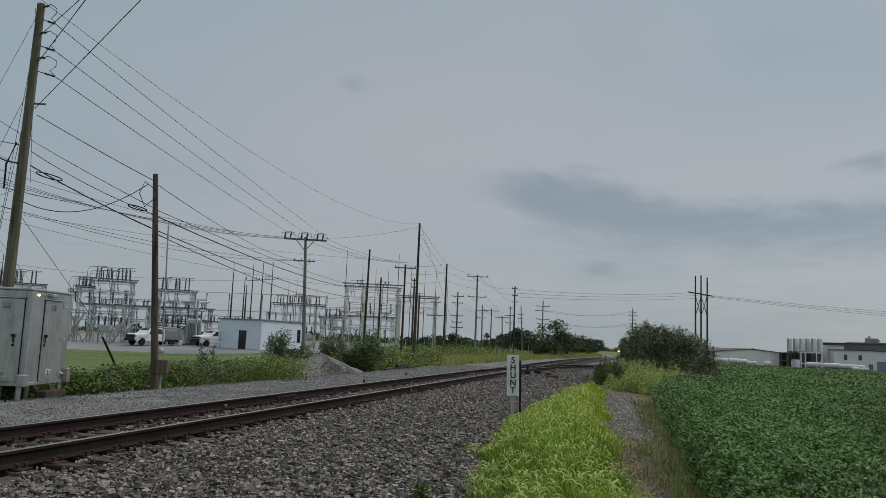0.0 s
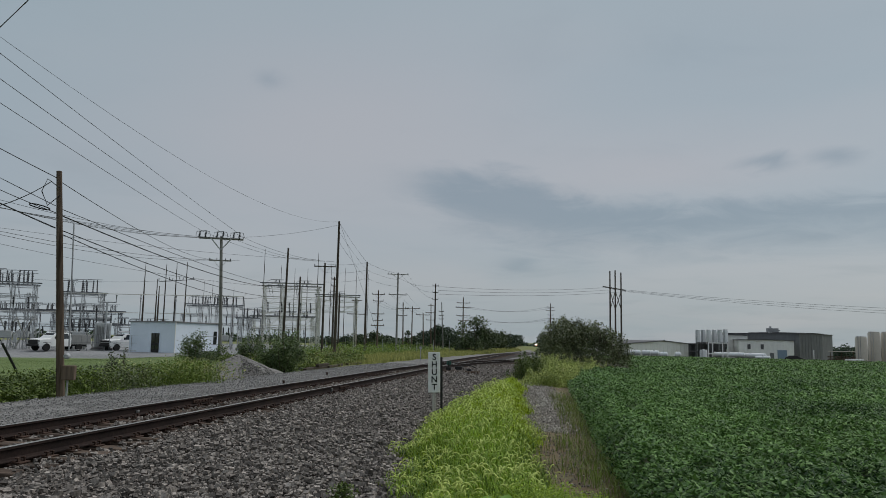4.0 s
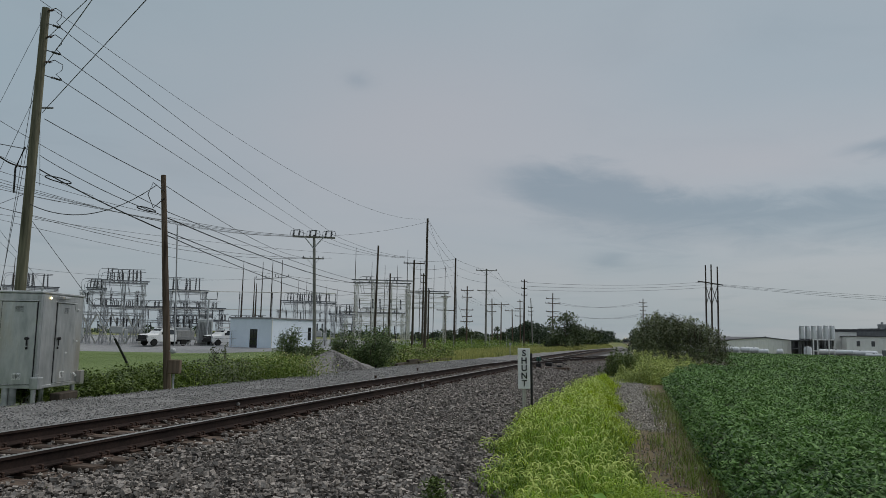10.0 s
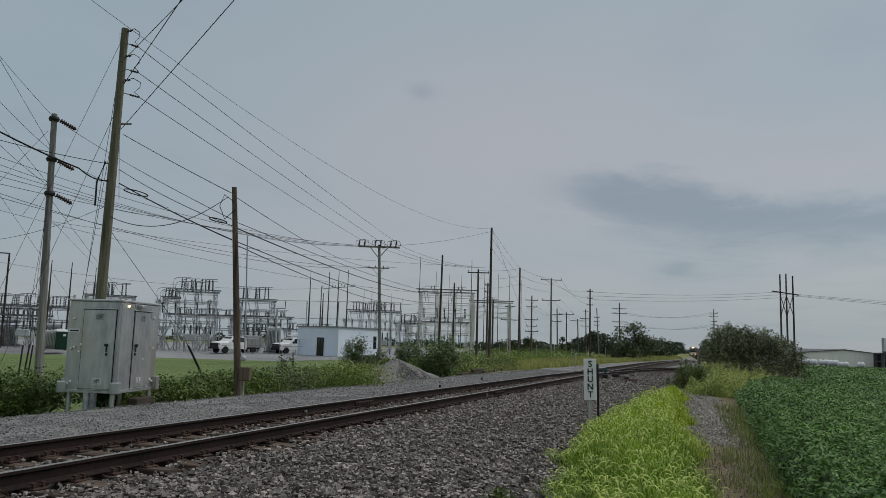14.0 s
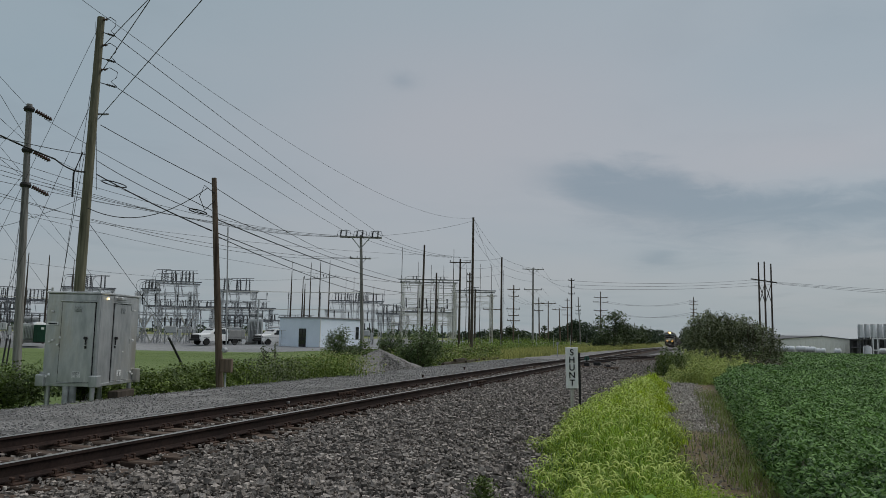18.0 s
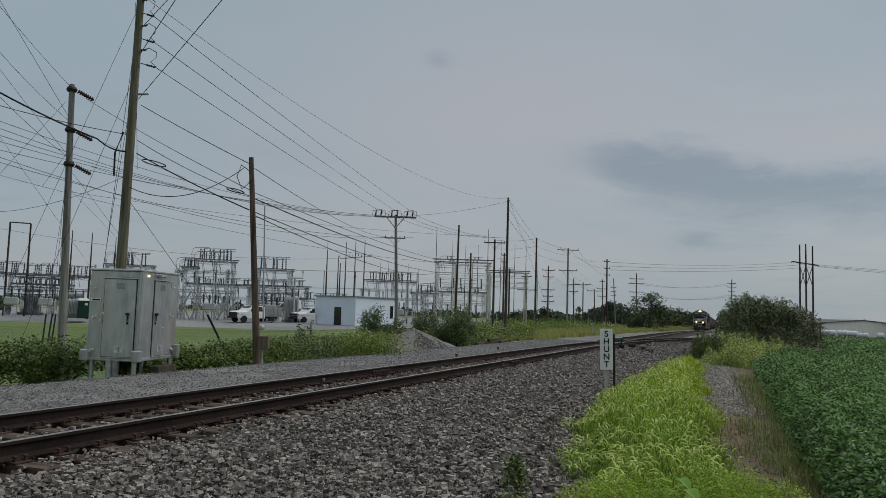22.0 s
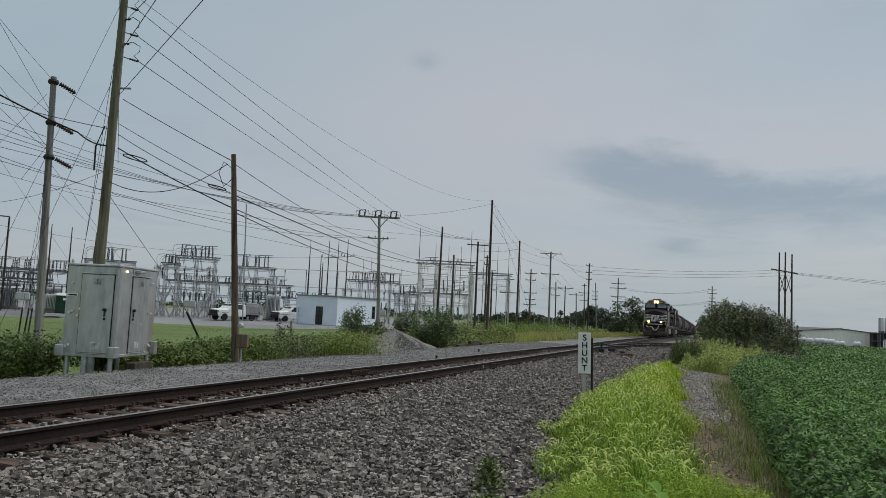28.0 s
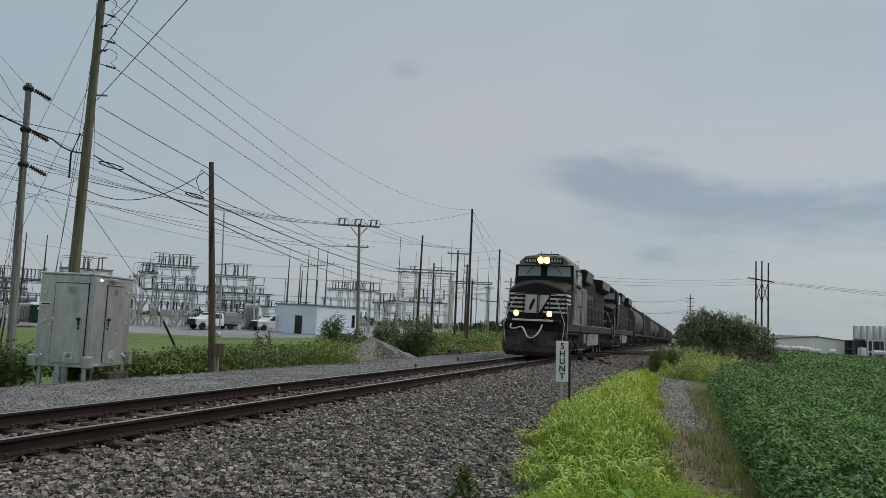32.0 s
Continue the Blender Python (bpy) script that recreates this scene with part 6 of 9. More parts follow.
    wire(S(38.70, 8.32, 60), S(3.18, 3.66, 100), 1.4, 0.013)
    wire(S(37.17, 4.60, 75), S(12.68, 4.01, 105), 1.2, 0.012)
    wire(S(33.17, 7.43, 60), S(3.24, 5.90, 95), 0.6, 0.012)
    # guys of the treated pole and of the grey pole
    for az, el, foot_az, reach in ((29.75, 20.12, 38.0, 33), (29.75, 17.87, 31.2, 33), (29.74, 15.36, 35.9, 34), (29.83, 13.25, 31.4, 32)):
        foot = P(foot_az, reach)
        foot.z = ground_at(foot) - 0.05
        wire(S(az, el, 27), foot, 0, 0.008, label="thin steel guy wire of a pole", k=4)
    wire(S(29.87, 20.66, 27), S(29.03, 9.41, 27), 0, 0.008, label="thin steel guy wire of a pole", k=4)
    wire(S(33.49, 9.17, 38), S(25.51, -0.85, 60), 0, 0.01, label="thin steel guy wire of a pole", k=4)
    wire(S(37.58, 10.56, 45), S(28.81, -1.53, 75), 0, 0.01, label="thin steel guy wire of a pole", k=4)
    wire(S(29.41, 7.15, 27), S(24.3, 0.40, 31), 0, 0.011, label="thin steel guy wire of a pole", k=4)
    wire(S(33.18, 7.58, 40), S(29.74, 4.18, 55), 0, 0.009, label="thin steel guy wire of a pole", k=4)
    coil_a = (S(29.13, 10.51, 27), S(21.15, 7.11, 23.4))
    coil_b = (S(29.19, 11.45, 27), S(21.20, 8.14, 23.4))
    for ends, sag, i, w in ((coil_a, 0.06, 3, 0.34), (coil_b, 0.12, 16, 0.24)):
        c = sag_line(*ends, sag)[i]
        ring = [c + Vector((w * math.cos(t), 0.5 * w * math.cos(t), 0.2 * w * math.sin(t) - 0.2 * w * math.cos(t))) for t in np.linspace(0, 2 * math.pi, 18)]
        solid("cable_loop", Shape().tube(ring, 0.018, 5), M_CABLE, "black coil of slack cable on a wire", "cable")
    g, end = S(24.3, 0.40, 31), P(21.9, 32.5)
    end.z = ground_at(end)
    solid("guy_guard", Shape().rod(end + Vector((0, 0, -0.1)), end.lerp(g, 0.75), 0.045, seg=8), M_CABLE, "dark plastic guard on a guy wire", "guy guard")
    wire(end.lerp(g, 0.75), g, 0, 0.011, label="thin steel guy wire of a pole", k=4)
    for az, az2 in ((33.98, 33.72), (33.72, 33.52), (34.25, 34.1)):
        e2 = P(az, 37)
        e2.z = ground_at(e2)
        top = S(az2, -0.9, 37.3)
        solid("guy_guard", Shape().rod(e2 + Vector((0, 0, -0.1)), top, 0.035, seg=8), M_CABLE, "dark plastic guard on a guy wire", "guy guard")
        wire(top, p0(9.2 if az < 34 else 7.4), 0.0, 0.009, label="thin steel guy wire of a pole", k=4)
    # along the far poles
    keys = [(2.55, -0.62), (-0.62, -3.0), (1.60, -0.62)]
    for a, b in keys:
        for dz in (-0.1, -1.1, -2.2):
            wire(n[a][1] + Vector((0, 0, dz)), n[b][1] + Vector((0, 0, dz)), 0.2, 0.014)
    for d in (-1.4, 0, 1.4):
        wire(tp + u * d + Vector((0, 0, 0.3)), n[2.55][1] + Vector((d * 0.7, 0, 0.2)), 0.6, 0.014)
        wire(n[-3.0][1] + Vector((d, 0, 0.1)), n[-5.88][1] + Vector((-0.4, 0, -0.4 - 0.8 * (d + 1.4))), 0.8, 0.014)
        wire(n[-3.0][1] + Vector((d, 0, -3.2)), n[-5.05][1] + Vector((d, 0, 0)), 0.6, 0.013)
        wire(n[-1.55][1] + Vector((d * 0.7, 0, -2)), n[-3.5][1] + Vector((d * 0.7, 0, -1.5)), 0.4, 0.013)
    wire(tp + u * 1.9 + Vector((0, 0, 0)), n[1.60][1] + Vector((0, 0, -0.4)), 0.25, 0.012)
    wire(n[1.60][1], n[-0.62][1] + Vector((1.5, 0, -9)), 0.0, 0.012, label="thin steel guy wire of a pole", k=4)
    # the field line through the three-post tower
    for i, q in enumerate(n["tri"]):
        down = Vector((0, 0, -0.25))
        wire(n[-5.88][1] + Vector((0.5, 0, -0.5 - i * 0.65)), q + down, 0.55, 0.022)
        wire(q + down, S(-38.0, 2.62 - 0.17 * i, 172), 0.45, 0.022)
    for k in (-1, 1):
        wire(n[-8.02][1] + Vector((k * 1.2, 0, -2)), n[-14.61][1] + Vector((k * 0.9, 0, -0.9)), 1.1, 0.02)
        wire(n[-8.02][1] + Vector((k * 1.2, 0, -4)), n[-14.61][1] + Vector((k * 0.8, 0, -3.6)), 1.3, 0.02)


build_wires()

# ---- plants ----
M_SOY = leaf_mat("soybean_leaf", (0.016, 0.050, 0.012), (0.165, 0.305, 0.074), 0.15, 0.62, 0.25)
M_FOXTAIL = leaf_mat("foxtail_blade", (0.050, 0.105, 0.004), (0.60, 0.75, 0.06), 0.22, 0.65, 1.2)
M_FOX_GREEN = leaf_mat("young_foxtail_blade", (0.026, 0.074, 0.008), (0.40, 0.58, 0.07), 0.20, 0.6, 1.6)
M_GRASS = leaf_mat("lawn_blade", (0.088, 0.130, 0.036), (0.150, 0.200, 0.060), 0.2, 0.7, 0.2)
M_SEED = leaf_mat("foxtail_head", (0.34, 0.45, 0.10), (0.66, 0.72, 0.24), 0.35, 0.8, 0.8)
M_LOW = leaf_mat("low_weed_leaf", (0.11, 0.20, 0.014), (0.38, 0.50, 0.05), 0.35, 0.6, 1.5)
M_BRIGHT = leaf_mat("yellow_weed_leaf", (0.095, 0.150, 0.028), (0.54, 0.61, 0.18), 0.28, 0.6, 0.9)
M_WEED = leaf_mat("tall_weed_leaf", (0.065, 0.115, 0.020), (0.20, 0.27, 0.050), 0.25, 0.6, 0.35)
M_YELLOW = leaf_mat("yellow_grass", (0.13, 0.155, 0.045), (0.42, 0.41, 0.135), 0.25, 0.7, 0.30)
M_FLOWER = leaf_mat("pale_yellow_flower", (0.62, 0.60, 0.25), (0.80, 0.78, 0.45), 0.3, 0.7, 1.0)
M_DRY = leaf_mat("dry_grass", (0.13, 0.115, 0.06), (0.27, 0.235, 0.13), 0.2, 0.8, 0.6)
M_HEDGE = leaf_mat("hedge_leaf", (0.022, 0.043, 0.010), (0.185, 0.250, 0.054), 0.15, 0.5, 1.1, 0.5)
M_BUSH = leaf_mat("bush_leaf", (0.018, 0.030, 0.012), (0.170, 0.200, 0.090), 0.12, 0.5, 0.8, 0.4)
M_TREE = leaf_mat("tree_leaf", (0.016, 0.030, 0.012), (0.105, 0.140, 0.055), 0.15, 0.6, 0.4, 0.4)
M_FAR_TREE = leaf_mat("far_tree_leaf", (0.022, 0.040, 0.022), (0.055, 0.082, 0.045), 0.1, 0.7, 0.08)


def blades(name, base, height, width, lean, rnd, material, segs=3, droop=0.5):
    """Grass blades: bent tapered strips at the base points."""
    k = len(base)
    a = rnd.uniform(0, 2 * np.pi, k)
    u = np.stack([np.cos(a), np.sin(a), np.zeros(k)], 1)
    side = np.stack([-np.sin(a), np.cos(a), np.zeros(k)], 1)
    vs = []
    for i in range(segs + 1):
        f = i / segs
        c = base + u * (lean * height * f ** 2)[:, None]
        c[:, 2] += height * (f - droop * 0.5 * f ** 3 * lean)
        wd = (width * (1 - 0.92 * f) * (0.65 if i == 0 else 1))[:, None] / 2
        vs += [c - side * wd, c + side * wd]
    v = np.stack(vs, 1).reshape(-1, 3)
    n = 2 * (segs + 1)
    f = np.array([(2 * i, 2 * i + 1, 2 * i + 3, 2 * i + 2) for i in range(segs)])
    return v, (f[None] + (np.arange(k) * n)[:, None, None]).reshape(-1, 4)


def leaf_cards(centre, size, rnd, up=0.5, long=1.6):
    """Pointed leaves: two triangles folded along the middle, as quads; up: how far they face the sky."""
    k = len(centre)
    nrm = rnd.normal(0, 1, (k, 3))
    nrm[:, 2] = np.abs(nrm[:, 2]) + up * 2
    nrm /= np.linalg.norm(nrm, axis=1)[:, None]
    t = np.cross(nrm, rnd.normal(0, 1, (k, 3)))
    t /= np.linalg.norm(t, axis=1)[:, None] + 1e-9
    b = np.cross(nrm, t)
    s = size[:, None]
    v = np.stack([centre - t * s * long / 2, centre + b * s * 0.5 - nrm * s * 0.12 + t * s * 0.05, centre + t * s * long / 2, centre - b * s * 0.5 - nrm * s * 0.12 + t * s * 0.05], 1)
    return v.reshape(-1, 3), np.arange(4 * k).reshape(-1, 4)


def join(lists):
    vs, fs, k = [], [], 0
    for v, f in lists:
        vs.append(v)
        fs.append(f + k)
        k += len(v)
    return np.concatenate(vs), np.concatenate(fs)


def at_sn(s, n, lift=0.0):
    z = np.array([ground_z(a, b) for a, b in zip(s, n)]) + lift
    return np.stack([D.x * s + R.x * n, D.y * s + R.y * n, z], 1)


def value_noise(x, y, cell, seed):
    rnd = np.random.RandomState(seed)
    g = rnd.rand(64, 64)
    i, j = np.floor(x / cell).astype(int), np.floor(y / cell).astype(int)
    fx, fy = x / cell - i, y / cell - j
    fx, fy = fx * fx * (3 - 2 * fx), fy * fy * (3 - 2 * fy)
    at = lambda a, b: g[a % 64, b % 64]
    return (at(i, j) * (1 - fx) + at(i + 1, j) * fx) * (1 - fy) + (at(i, j + 1) * (1 - fx) + at(i + 1, j + 1) * fx) * fy


SOY_EDGE = [(-60, 1.0), (0, 1.0), (9.7, 0.85), (12, 0.74), (18, 0.66), (24, 0.48), (30, 0.40), (36, 0.9), (40, 1.8), (48, 4.6), (58, 6.2), (75, 6.5), (200, 7.0)]


def build_soy():
    """The soybean canopy: leaves by the thousand over a closed undergrowth."""
    rnd = np.random.RandomState(21)
    ob = thing("soybean_field", "dense dark green soybean field reaching to the factory", "crop field", kind="stuff")
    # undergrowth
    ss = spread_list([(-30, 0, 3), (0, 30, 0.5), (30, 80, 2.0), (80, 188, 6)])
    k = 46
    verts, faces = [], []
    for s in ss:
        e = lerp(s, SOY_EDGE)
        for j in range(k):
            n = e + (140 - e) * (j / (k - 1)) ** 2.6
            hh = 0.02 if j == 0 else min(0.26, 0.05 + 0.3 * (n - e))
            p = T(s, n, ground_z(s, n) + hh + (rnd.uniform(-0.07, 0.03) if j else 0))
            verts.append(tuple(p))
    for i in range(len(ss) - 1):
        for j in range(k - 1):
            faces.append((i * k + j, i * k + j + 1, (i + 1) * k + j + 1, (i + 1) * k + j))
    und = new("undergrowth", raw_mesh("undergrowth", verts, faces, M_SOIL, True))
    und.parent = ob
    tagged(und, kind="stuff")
    lists = []
    for r0, r1, count, size in ((5, 11, 76000, 0.035), (11, 20, 140000, 0.037), (20, 42, 160000, 0.054), (42, 90, 80000, 0.11), (90, 185, 52000, 0.18)):
        a = np.radians(rnd.uniform(11, 46, count))
        r = np.sqrt(rnd.uniform(r0 * r0, r1 * r1, count))
        x, y = r * np.sin(a), r * np.cos(a)
        s, n = x * D.x + y * D.y, x * R.x + y * R.y
        e = np.interp(s, [p[0] for p in SOY_EDGE], [p[1] for p in SOY_EDGE])
        ok = (n > e - 0.15) & (s < 187)
        s, n, e = s[ok], n[ok], e[ok]
        rows = 0.06 * np.sin(n * 2 * np.pi / 0.76)
        top = np.minimum(0.62, 0.24 + 1.1 * (n - e + 0.15)) + rows + 0.16 * (value_noise(s, n, 0.30, 4) - 0.5) + 0.10 * (value_noise(s, n, 6.0, 5) - 0.5)
        p = at_sn(s, n) + np.stack([rnd.normal(0, 0.03, len(s)), rnd.normal(0, 0.03, len(s)), top - np.minimum(top - 0.05, np.abs(rnd.normal(0, 0.09 + 0.001 * r0, len(s))))], 1)
        lists.append(leaf_cards(p, rnd.uniform(0.6, 1.05, len(s)) * size, rnd, 0.42, 2.5))
    # behind and beside the stand, coarser
    s, n = rnd.uniform(-14, 7, 26000), 0.9 + 16 * rnd.rand(26000) ** 1.4
    ok = ~((s > 4.5) & (np.degrees(np.arctan2(n, s)) < 60))
    s, n = s[ok], n[ok]
    lists.append(leaf_cards(at_sn(s, n) + np.stack([0 * s, 0 * s, np.minimum(0.6, 0.2 + 0.9 * (n - 0.85)) + rnd.normal(0, 0.05, len(s))], 1), rnd.uniform(0.05, 0.09, len(s)), rnd, 0.5, 1.5))
    v, f = join(lists)
    lv = new("leaves", raw_mesh("leaves", v, f, M_SOY))
    lv.parent = ob
    tagged(lv, kind="stuff")


def seed_heads(base, height, rnd):
    """Arched, bristly foxtail heads on thin stems."""
    k, seg, side = len(base), 6, 4
    a = rnd.uniform(0, 2 * np.pi, k)
    u = np.stack([np.cos(a), np.sin(a), np.zeros(k)], 1)
    w = np.stack([-np.sin(a), np.cos(a), np.zeros(k)], 1)
    z = np.array([0, 0, 1.0])
    L = rnd.uniform(0.065, 0.125, k)
    vs = []
    prof = [0.25, 0.8, 1.0, 1.0, 0.8, 0.2]
    bend = rnd.uniform(2.0, 3.6, k)
    for i in range(seg):
        th = i / (seg - 1) * bend
        c = base + z * (height + L * 0.55 * np.sin(th))[:, None] + u * (L * 0.55 * (1 - np.cos(th)))[:, None]
        for q in range(side):
            g = 2 * np.pi * q / side
            vs.append(c + (w * np.cos(g) + (z * 0.7 + u * 0.7) * np.sin(g)) * 0.0085 * prof[i])
    v = np.stack(vs, 1).reshape(-1, 3)
    f = np.array([(i * side + q, i * side + (q + 1) % side, (i + 1) * side + (q + 1) % side, (i + 1) * side + q) for i in range(seg - 1) for q in range(side)])
    return v, (f[None] + (np.arange(k) * seg * side)[:, None, None]).reshape(-1, 4)


FOX_LEFT = [(4, -0.8), (6.5, -1.2), (7.9, -1.5), (9, -1.75), (10.2, -2.0), (12.5, -2.35), (15.5, -2.35), (18, -2.2), (22, -2.2), (30, -2.2)]
FOX_RIGHT = [(4, 0.5), (6.7, 0.0), (8, -0.22), (10, -0.45), (12.8, -0.68), (18, -1.02), (24, -1.42), (30, -1.75)]


def build_foxtail():
    rnd = np.random.RandomState(31)
    ob = thing("foxtail_grass", "bright yellow-green foxtail grass growing along the ballast", "grass", kind="stuff")

    def side(s, pts):
        return np.interp(s, [p[0] for p in pts], [p[1] for p in pts])

    def spot(k, s0, s1, power=1.4):
        s = s0 + (s1 - s0) * rnd.rand(k) ** power
        lo = side(s, FOX_LEFT) + 0.5 * (value_noise(s, s * 0, 0.9, 8) - 0.5)
        hi = side(s, FOX_RIGHT) + 0.8 * (value_noise(s, s * 0 + 9, 0.7, 9) - 0.5)
        n = lo + (hi - lo) * rnd.rand(k) + rnd.normal(0, 0.09, k)
        keep = ((s > 6.7) | (n < -0.95) | (rnd.rand(k) < 0.12)) & (value_noise(s, n, 0.38, 23) > 0.16)
        return s[keep], n[keep]

    def tallness(s, n):
        tall = (0.56 + 0.30 * value_noise(s, n, 1.3, 3)) * (0.66 + 0.5 * value_noise(s, n, 0.34, 17))
        rim = np.minimum(n - side(s, FOX_LEFT), 1.4 * (side(s, FOX_RIGHT) - n) + 0.25)
        return tall * np.clip(0.34 + rim * 0.95, 0.26, 1.0) * np.interp(s, [4, 7, 9, 14, 29], [0.55, 0.74, 0.88, 1.0, 1.0])

    # upright, arching blades: greener near the low weeds, yellower beyond
    s, n = spot(60000, 4.0, 29)
    tall = tallness(s, n)
    near = s + rnd.normal(0, 1.8, len(s)) < 12.0
    for name, pick, mat in (("green_blades", near, M_FOX_GREEN), ("blades", ~near, M_FOXTAIL)):
        k = pick.sum()
        v, f = blades("b", at_sn(s[pick], n[pick]), tall[pick] * rnd.uniform(0.5, 1.12, k), rnd.uniform(0.008, 0.019, k), rnd.uniform(0.10, 0.75, k), rnd, mat)
        b = new(name, raw_mesh(name, v, f, mat))
        b.parent = ob
        tagged(b, kind="stuff")
    # side leaves that arch away from the upper stems
    s, n = spot(24000, 5.0, 29, 1.3)
    tall = tallness(s, n)
    near = s + rnd.normal(0, 1.8, len(s)) < 12.0
    p = at_sn(s, n)
    p[:, 2] += tall * rnd.uniform(0.30, 0.9, len(s))
    for name, pick, mat in (("green_side_leaves", near, M_FOX_GREEN), ("side_leaves", ~near, M_FOXTAIL)):
        k = pick.sum()
        v, f = blades("l", p[pick], rnd.uniform(0.06, 0.16, k), rnd.uniform(0.008, 0.016, k), rnd.uniform(0.8, 1.6, k), rnd, mat, 3, 0.9)
        b = new(name, raw_mesh(name, v, f, mat))
        b.parent = ob
        tagged(b, kind="stuff")
    s, n = spot(2400, 5.8, 20, 1.3)
    tall = tallness(s, n) * rnd.uniform(0.86, 1.10, len(s))
    base = at_sn(s, n)
    v, f = seed_heads(base, tall, rnd)
    h = new("seed_heads", raw_mesh("seed_heads", v, f, M_SEED))
    h.parent = ob
    tagged(h, "pale arched bristly seed heads", kind="stuff")
    v, f = blades("s", base, tall + 0.02, np.full(len(s), 0.006), np.full(len(s), 0.02), rnd, M_FOXTAIL)
    st = new("stems", raw_mesh("stems", v, f, M_FOXTAIL))
    st.parent = ob
    tagged(st, kind="stuff")
    # sparse dry grass and weeds on the path
    ob = thing("path_grass", "sparse dry grass and small weeds on the path", "grass", kind="stuff")
    s = 6.5 + 19 * rnd.rand(24000) ** 1.4
    lo, hi = side(s, FOX_RIGHT), np.interp(s, [q[0] for q in SOY_EDGE], [q[1] for q in SOY_EDGE])
    across = rnd.rand(24000)
    n = lo + (hi - lo) * across
    keep = 0.55 * value_noise(s, n, 0.33, 6) + 0.45 * rnd.rand(24000) + 0.62 * np.abs(across - 0.35) - 0.3 * (s > 14) * (across < 0.55) > 0.76
    s, n = s[keep], n[keep]
    v, f = blades("d", at_sn(s, n), rnd.uniform(0.03, 0.22, len(s)), rnd.uniform(0.003, 0.008, len(s)), rnd.uniform(0.2, 1.0, len(s)), rnd, M_DRY)
    d = new("dry_blades", raw_mesh("dry_blades", v, f, M_DRY))
    d.parent = ob
    tagged(d, kind="stuff")
    k = rnd.rand(len(s)) < 0.45
    v, f = blades("d", at_sn(s[k], n[k]), rnd.uniform(0.08, 0.36, k.sum()), rnd.uniform(0.008, 0.016, k.sum()), rnd.uniform(0.2, 1.0, k.sum()), rnd, M_WEED)
    d = new("green_blades", raw_mesh("green_blades", v, f, M_WEED))
    d.parent = ob
    tagged(d, kind="stuff")


def clump_leaves(blobs, density, size, rnd, up=0.3, shell=0.75):
    """Leaves through soft ellipsoids (x, y, z, rx, ry, rz), thicker towards the outside, with gaps."""
    pts = []
    for x, y, z, rx, ry, rz in blobs:
        k = max(8, int(density * (rx * ry + ry * rz + rx * rz)))
        d = rnd.normal(0, 1, (k, 3))
        d /= np.linalg.norm(d, axis=1)[:, None]
        d *= (shell + (1.08 - shell) * rnd.rand(k) ** 0.7)[:, None] * (1 + 0.16 * np.sin(d[:, :1] * 7 + x) * np.cos(d[:, 2:] * 6 + y))
        pts.append(np.stack([x + d[:, 0] * rx, y + d[:, 1] * ry, z + d[:, 2] * rz], 1))
    p = np.concatenate(pts)
    return leaf_cards(p, rnd.uniform(0.6, 1.4, len(p)) * size, rnd, up)


def plant_mesh(name, vf, mat, parent, label=""):
    ob = new(name, raw_mesh(name, *vf, mat))
    ob.parent = parent
    return tagged(ob, label)


def tree(az, dist, top_el, width, seed, mat=None, name="tree", label="", trunk=0.3, size=None, group="trees", squat=0.30):
    """Trunk, limbs and a crown of leaf clumps with an uneven outline."""
    rnd = np.random.RandomState(seed)
    foot = P(az, dist)
    gz = ground_at(foot)
    top = EYE + dist * math.tan(radians(top_el)) - gz
    ob = thing(name, label or "dark green broadleaf tree with an uneven crown", "tree", Matrix.Translation((foot.x, foot.y, gz)), group=group)
    tr = Shape()
    r0 = max(0.03, 0.028 * top)
    tr.tube([(0, 0, -0.3), (0.02 * top, 0, top * 0.2), (0.0, 0.02 * top, top * 0.45), (-0.02 * top, 0, top * 0.8)], [r0 * 1.2, r0, r0 * 0.7, r0 * 0.2], 8)
    blobs = []
    for i in range(11):
        a, f = rnd.uniform(0, 2 * np.pi), rnd.rand()
        z = top * (squat + (0.88 - squat) * f)
        rad = width / 2 * (0.35 + 0.5 * rnd.rand()) * (1.15 - 0.75 * f ** 2)
        x, y = rad * math.cos(a), rad * math.sin(a)
        tr.tube([(0, 0, z * 0.55), (x * 0.5, y * 0.5, z * 0.85), (x, y, z)], [r0 * 0.4, r0 * 0.25, r0 * 0.08], 5)
        w = width * rnd.uniform(0.16, 0.27)
        blobs.append((x, y, z, w, w, w * rnd.uniform(0.6, 0.9)))
    blobs.append((0, 0, top * 0.9, width * 0.16, width * 0.16, top * 0.10))
    blobs.append((0, 0, top * (squat + 0.3), width * 0.3, width * 0.3, top * 0.25))
    part("trunk", tr, M_BARK, ob)
    sz = size or max(0.10, dist * 0.0016)
    dens = 2.2 / (sz * sz)
    plant_mesh("crown", clump_leaves(blobs, dens, sz, rnd, 0.2, 0.35), mat or M_TREE, ob)
    return ob


